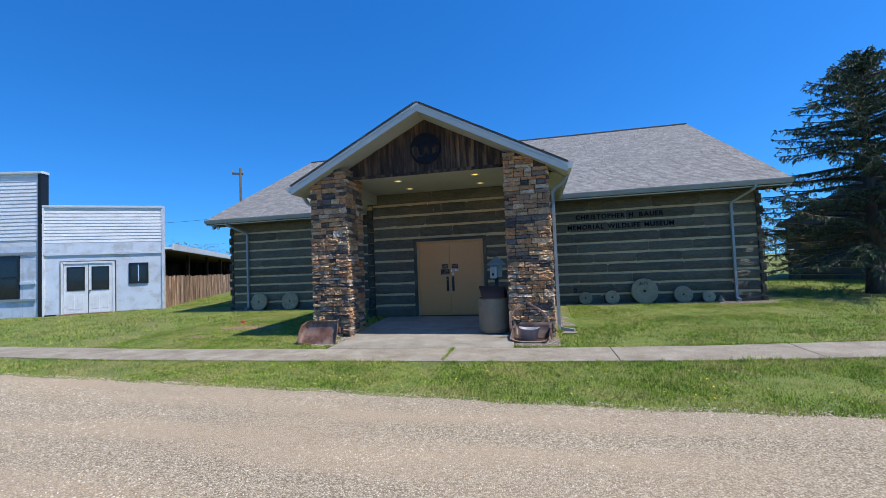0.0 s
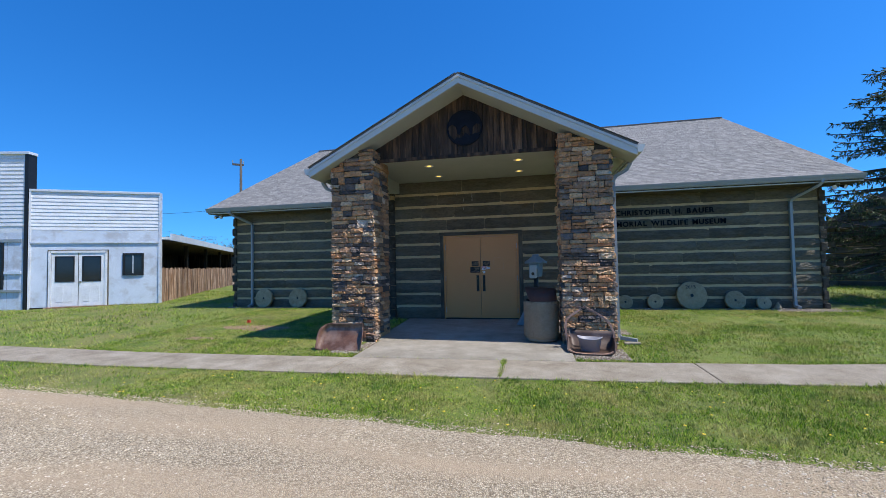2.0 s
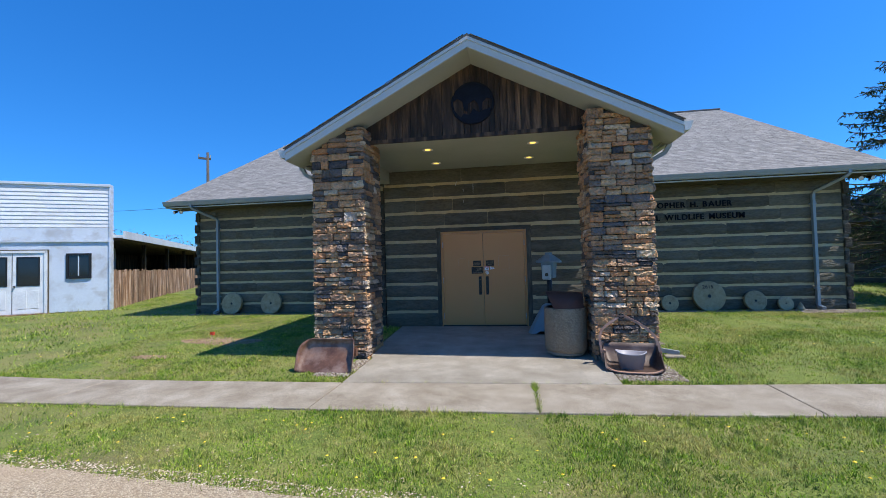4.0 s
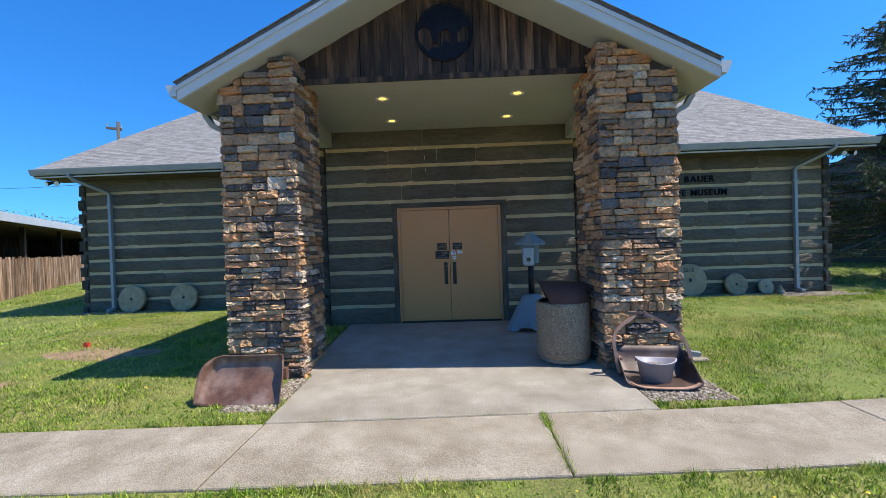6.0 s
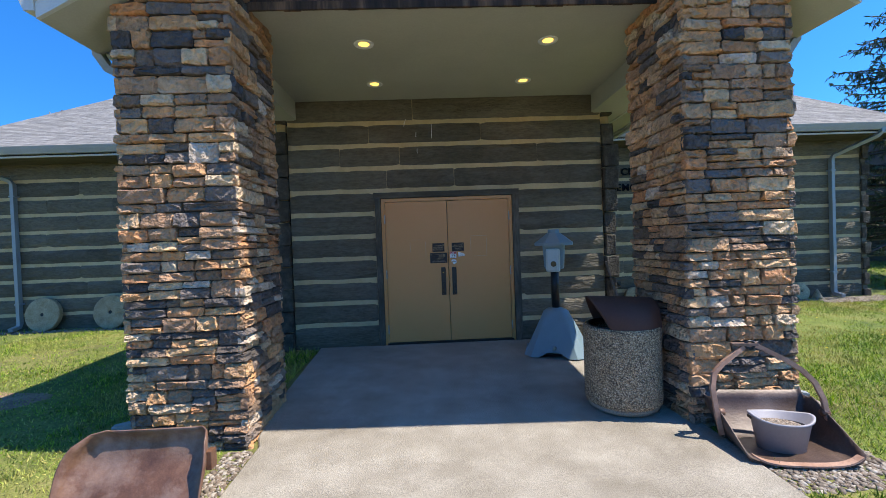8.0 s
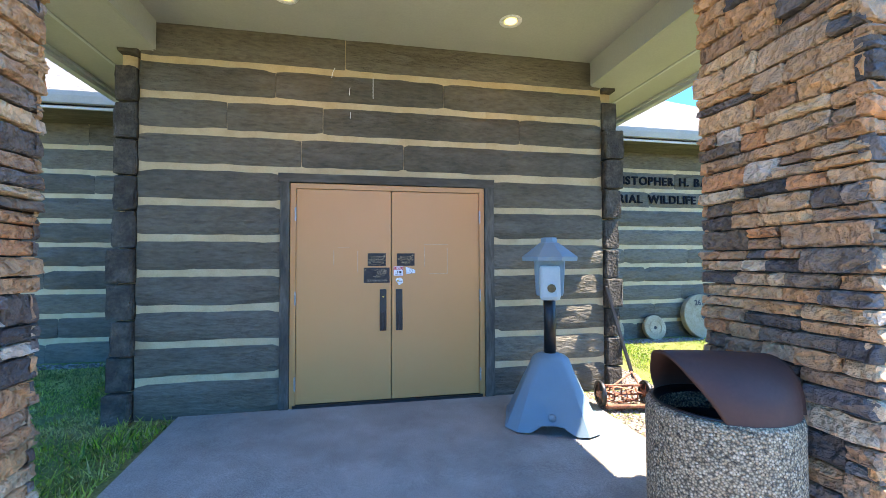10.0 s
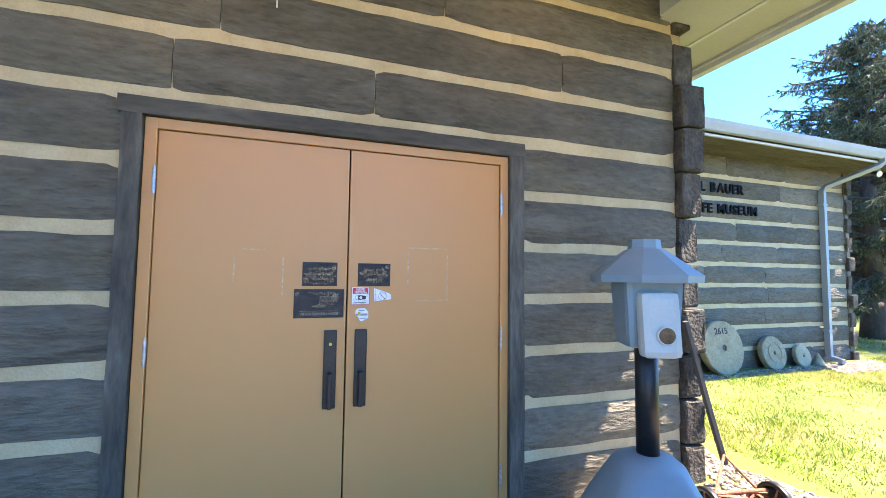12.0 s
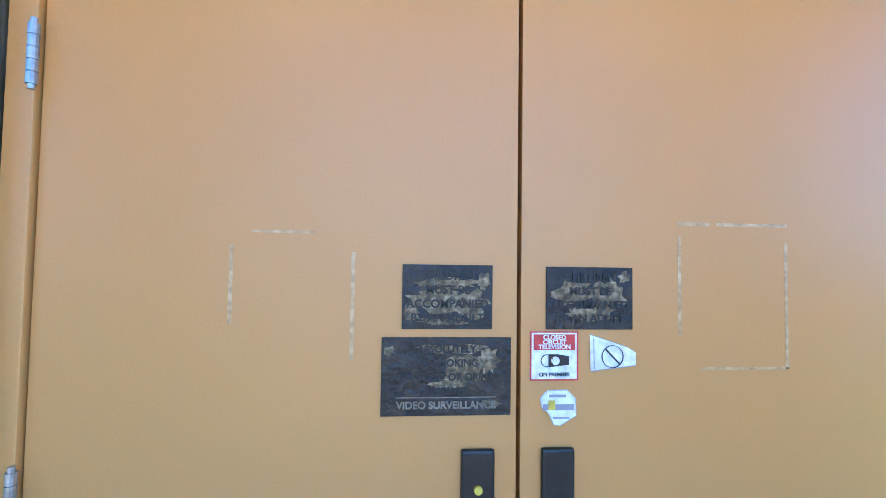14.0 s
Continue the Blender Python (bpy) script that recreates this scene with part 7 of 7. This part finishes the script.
def grass(name, x0, x1, y0, y1, per_m2, tall, wide, label, keep=None):
    n = int((x1 - x0) * (y1 - y0) * per_m2)
    x = nrng.uniform(x0, x1, n)
    y = nrng.uniform(y0, y1, n)
    ok = free_of_slabs(x, y)
    if keep is not None:
        ok &= keep(x, y)
    x, y = x[ok], y[ok]
    patch = field(x, y, 0.8, 2.0) + 0.5 * field(x, y, 3.1, 5.0)
    bare = np.maximum(np.exp(-(((x + 8.2) / 1.25) ** 2 + ((y - 10.1) / 0.45) ** 2)), np.exp(-(((x + 8.3) / 0.45) ** 2 + ((y - 8.85) / 0.2) ** 2)))
    ok = (nrng.uniform(0, 1, len(x)) < np.clip(0.85 + 0.9 * patch, 0.25, 1) * (1 - 0.8 * bare)) & (nrng.uniform(0, 1, len(x)) > 0.97 * bed_mask(x, y))
    x, y, patch = x[ok], y[ok], patch[ok]
    n = len(x)
    h = tall * nrng.uniform(0.5, 1.3, n) * (1 + 0.6 * np.clip(patch, -0.6, 0.8)) * (1 + 0.8 * np.clip(field(x, y, 9.0, 11.0), -0.6, 0.8))
    a = nrng.uniform(0, 2 * np.pi, n)
    tilt = nrng.uniform(0.2, 1.1, n)
    b = nrng.uniform(0, 2 * np.pi, n)
    w = wide * nrng.uniform(0.6, 1.4, n) / 2
    z = gz(y) - 0.008
    v = np.empty((n, 3, 3))
    v[:, 0] = np.stack((x - w * np.cos(a), y - w * np.sin(a), z), 1)
    v[:, 1] = np.stack((x + w * np.cos(a), y + w * np.sin(a), z), 1)
    v[:, 2] = np.stack((x + h * np.sin(tilt) * np.cos(b), y + h * np.sin(tilt) * np.sin(b), z + h * np.cos(tilt)), 1)
    me = bpy.data.meshes.new(name)
    me.vertices.add(3 * n)
    me.vertices.foreach_set("co", v.reshape(-1))
    me.loops.add(3 * n)
    me.loops.foreach_set("vertex_index", np.arange(3 * n, dtype=np.int32))
    me.polygons.add(n)
    me.polygons.foreach_set("loop_start", np.arange(0, 3 * n, 3, dtype=np.int32))
    me.update(calc_edges=True)
    me.materials.append(M_BLADE)
    return tagged(new(name, me), label, "grass", kind="stuff")


EDGE_X = np.linspace(-45, 45, 721)
EDGE_Y = np.array([road_edge(q) for q in EDGE_X])
off_road = lambda x, y: y > np.interp(x, EDGE_X, EDGE_Y) + nrng.uniform(-0.08, 0.12, len(x))
grass("verge_grass", -6.5, 4.5, 4.4, 7.1, 7500, 0.038, 0.009, "short green verge grass between road and sidewalk", off_road)
grass("verge_grass", -16, -6.5, 4.9, 7.3, 900, 0.055, 0.011, "short green verge grass between road and sidewalk", off_road)
grass("verge_grass", 4.5, 12, 4.3, 8.6, 900, 0.055, 0.011, "short green verge grass between road and sidewalk", off_road)
grass("lawn_grass", -10, -4.1, 7.5, 13.9, 3000, 0.042, 0.010, "mown spring lawn beside the porch")
grass("lawn_grass", -0.5, 7.5, 7.6, 13.95, 3000, 0.042, 0.010, "mown spring lawn before the museum wall")
grass("lawn_grass", -24, -10, 7.6, 22, 240, 0.07, 0.02, "mown spring lawn towards the old stores")
grass("lawn_grass", 7.5, 22, 8.5, 24, 240, 0.07, 0.02, "mown spring lawn under the spruces")

grass("shade_weeds", -4.8, -4.38, 9.85, 11.6, 700, 0.10, 0.018, "tall dark weeds between porch slab and log wall")


def slab_edges(x, y):
    """Narrow strips of turf that hang over the edges of the slabs."""
    far = np.interp(x, [p[0] for p in FAR_EDGE], [p[1] for p in FAR_EDGE])
    side = ((x > -4.22) & (x < -4.14) | (x > -0.51) & (x < -0.42)) & (y > 7.6) & (y < 8.3)
    ragged = 0.05 + 0.04 * field(x, y, 3.0, 4.0)
    return ((y > far) & (y < far + ragged + 0.02)) | ((y < far - 1.0) & (y > far - 1.02 - ragged)) | side


grass("edge_grass", -10, 7, 6.3, 9.4, 6500, 0.065, 0.009, "longer grass hanging over the sidewalk edges", slab_edges)


for q, (gx, gw, gy0, gy1) in enumerate(((-6.5, 11, 4.4, 7.1), (-10, 5.9, 7.5, 13.9), (-0.5, 8, 7.6, 13.95))):
    grass("clover_patch", gx, gx + gw, gy0, gy1, 420, 0.03, 0.022, "low broad clover leaves among the grass", (lambda x, y: off_road(x, y) & (field(x, y, 1.1, 9.0) > 0.05)))


def soil_patch(cx, cy, rx, ry, seed):
    verts = [(cx, cy, ground_z(cx, cy) + 0.006)]
    n = 28
    for k in range(n):
        a = 2 * math.pi * k / n
        w = 1 + 0.35 * noise.noise((math.cos(a) * 1.7, math.sin(a) * 1.7, seed))
        x, y = cx + rx * w * math.cos(a), cy + ry * w * math.sin(a)
        verts.append((x, y, ground_z(x, y) - 0.006))
    ob = data_ob("soil_patch", verts, [(0, 1 + k, 1 + (k + 1) % n) for k in range(n)], M_SOIL, smooth=True)
    return tagged(ob, "bare brown soil patch in the lawn", "soil", kind="structure")


soil_patch(-8.2, 10.1, 1.25, 0.42, 3.0)
soil_patch(-8.3, 8.85, 0.6, 0.22, 7.0)


def pebbles(name, pts, size, label, material=M_PEBBLE):
    """Small rounded stones, each a squashed faceted lump."""
    base = np.array([(1, 0, 0), (0, 1, 0), (-1, 0, 0), (0, -1, 0), (0, 0, 0.8), (0.62, 0.62, 0.35), (-0.62, 0.62, 0.35), (-0.62, -0.62, 0.35), (0.62, -0.62, 0.35)])
    fc = np.array([(0, 1, 5), (1, 2, 6), (2, 3, 7), (3, 0, 8), (5, 1, 6), (6, 2, 7), (7, 3, 8), (8, 0, 5), (5, 6, 4), (6, 7, 4), (7, 8, 4), (8, 5, 4)])
    n = len(pts)
    s = size * nrng.uniform(0.5, 1.5, n)
    a = nrng.uniform(0, 2 * np.pi, n)
    sc = np.stack((s * nrng.uniform(0.8, 1.3, n), s * nrng.uniform(0.6, 1.0, n), s * nrng.uniform(0.5, 0.9, n)), 1)
    v = base[None] * sc[:, None] * nrng.uniform(0.85, 1.15, (n, 9, 1))
    ca, sa = np.cos(a)[:, None], np.sin(a)[:, None]
    v = np.stack((v[..., 0] * ca - v[..., 1] * sa, v[..., 0] * sa + v[..., 1] * ca, v[..., 2]), 2) + pts[:, None]
    f = (fc[None] + 9 * np.arange(n)[:, None, None]).reshape(-1, 3)
    me = bpy.data.meshes.new(name)
    me.vertices.add(9 * n)
    me.vertices.foreach_set("co", v.reshape(-1))
    me.loops.add(3 * len(f))
    me.loops.foreach_set("vertex_index", f.reshape(-1).astype(np.int32))
    me.polygons.add(len(f))
    me.polygons.foreach_set("loop_start", np.arange(0, 3 * len(f), 3, dtype=np.int32))
    me.update(calc_edges=True)
    me.materials.append(material)
    return tagged(new(name, me), label, "pebbles", kind="stuff")


def scatter_beds():
    out = []
    for x0, x1, y0, y1, s in PEBBLE_BEDS:
        n = int((x1 - x0) * (y1 - y0) * 3000 * s)
        x, y = nrng.uniform(x0, x1, n), nrng.uniform(y0, y1, n)
        ok = free_of_slabs(x, y)
        if x0 > -1 and y0 < 12 and y1 > 10:
            ok &= x < 0.35 + 0.3 * (13.9 - y) / 3 + 0.2 * field(x, y, 2.0)
        x, y = x[ok], y[ok]
        out.append(np.stack((x, y, gz(y) - 0.003), 1))
    pebbles("wall_pebbles", np.concatenate(out), 0.018, "pale washed pebbles along the wall foot")


scatter_beds()


def scatter_road():
    n = 95000
    x = nrng.uniform(-9.5, 8.0, n)
    d = nrng.uniform(0, 1, n) ** 1.25 * 4.0 - 0.15
    y = np.interp(x, EDGE_X, EDGE_Y) - d
    ok = (y > 1.3) & (nrng.uniform(0, 1, n) < 0.75 + 0.5 * field(x * 0.3, y * 1.8, 1.0, 6.0))
    x, y, d = x[ok], y[ok], d[ok]
    z = 0.003 + np.clip(d, 0, 0.5) * 0.03
    n = 2600
    xe = nrng.uniform(-8, 7, n)
    de = nrng.uniform(0, 1, n) ** 2.2 * 0.55
    ok = nrng.uniform(0, 1, n) < 0.6 + 0.9 * field(xe, de, 1.3, 8.0)
    xe, de = xe[ok], de[ok]
    ye = np.interp(xe, EDGE_X, EDGE_Y) + de
    x, y, z = np.concatenate((x, xe)), np.concatenate((y, ye)), np.concatenate((z, np.full(len(xe), 0.004)))
    pebbles("road_gravel", np.stack((x, y, z), 1), 0.0078, "loose crushed gravel on the road", M_ROAD_STONE)


scatter_road()


def dandelions():
    V, F = [], []
    r = random.Random(31)
    for i in range(120):
        if i < 75:
            x, y = r.uniform(-7, 6), r.uniform(4.9, 6.5)
        else:
            x, y = r.uniform(-11, 6), r.uniform(8.3, 13.2)
        if -5 < x < 0.3 and y > 7.4:
            continue
        if y < road_edge(x) + 0.1:
            continue
        z = ground_z(x, y) + r.uniform(0.025, 0.05)
        s = r.uniform(0.009, 0.015)
        k = len(V)
        V.append((x, y, z + 0.008))
        for q in range(8):
            V.append((x + s * math.cos(q * math.pi / 4), y + s * math.sin(q * math.pi / 4), z))
        for q in range(8):
            F.append((k, k + 1 + q, k + 1 + (q + 1) % 8))
    ob = data_ob("dandelions", V, F, M_DANDELION)
    tagged(ob, "yellow dandelion heads in the grass", "dandelions", kind="stuff")


dandelions()


def joint_weeds():
    """Tufts in the sidewalk joints."""
    V, F = [], []
    r = random.Random(17)
    for x0, y0, x1, y1, n in ((-1.6, 6.7, -1.6, 7.62, 210), (-1.6, 7.4, -1.6, 7.66, 300), (-4.13, 7.6, -0.6, 7.73, 110)):
        for i in range(n):
            u = r.random()
            x, y = x0 + (x1 - x0) * u + r.gauss(0, 0.02), y0 + (y1 - y0) * u + r.gauss(0, 0.02)
            h = r.uniform(0.02, 0.07)
            a, b = r.uniform(0, 6.28), r.uniform(0, 6.28)
            k = len(V)
            V += [(x - 0.003 * math.cos(a), y - 0.003 * math.sin(a), 0.01), (x + 0.003 * math.cos(a), y + 0.003 * math.sin(a), 0.01), (x + 0.6 * h * math.cos(b), y + 0.6 * h * math.sin(b), 0.015 + h)]
            F.append((k, k + 1, k + 2))
    ob = data_ob("joint_weeds", V, F, M_BLADE)
    tagged(ob, "grass and weeds growing in the sidewalk joint", "weeds", kind="stuff")


joint_weeds()
# ---------------------------------------------------------------- stone cladding
pillar("pillar_left", -5.13, -4.21, PILLAR_Y, 9.75, "right", 40)
pillar("pillar_right", -0.63, 0.29, PILLAR_Y, 9.75, "left", 60)
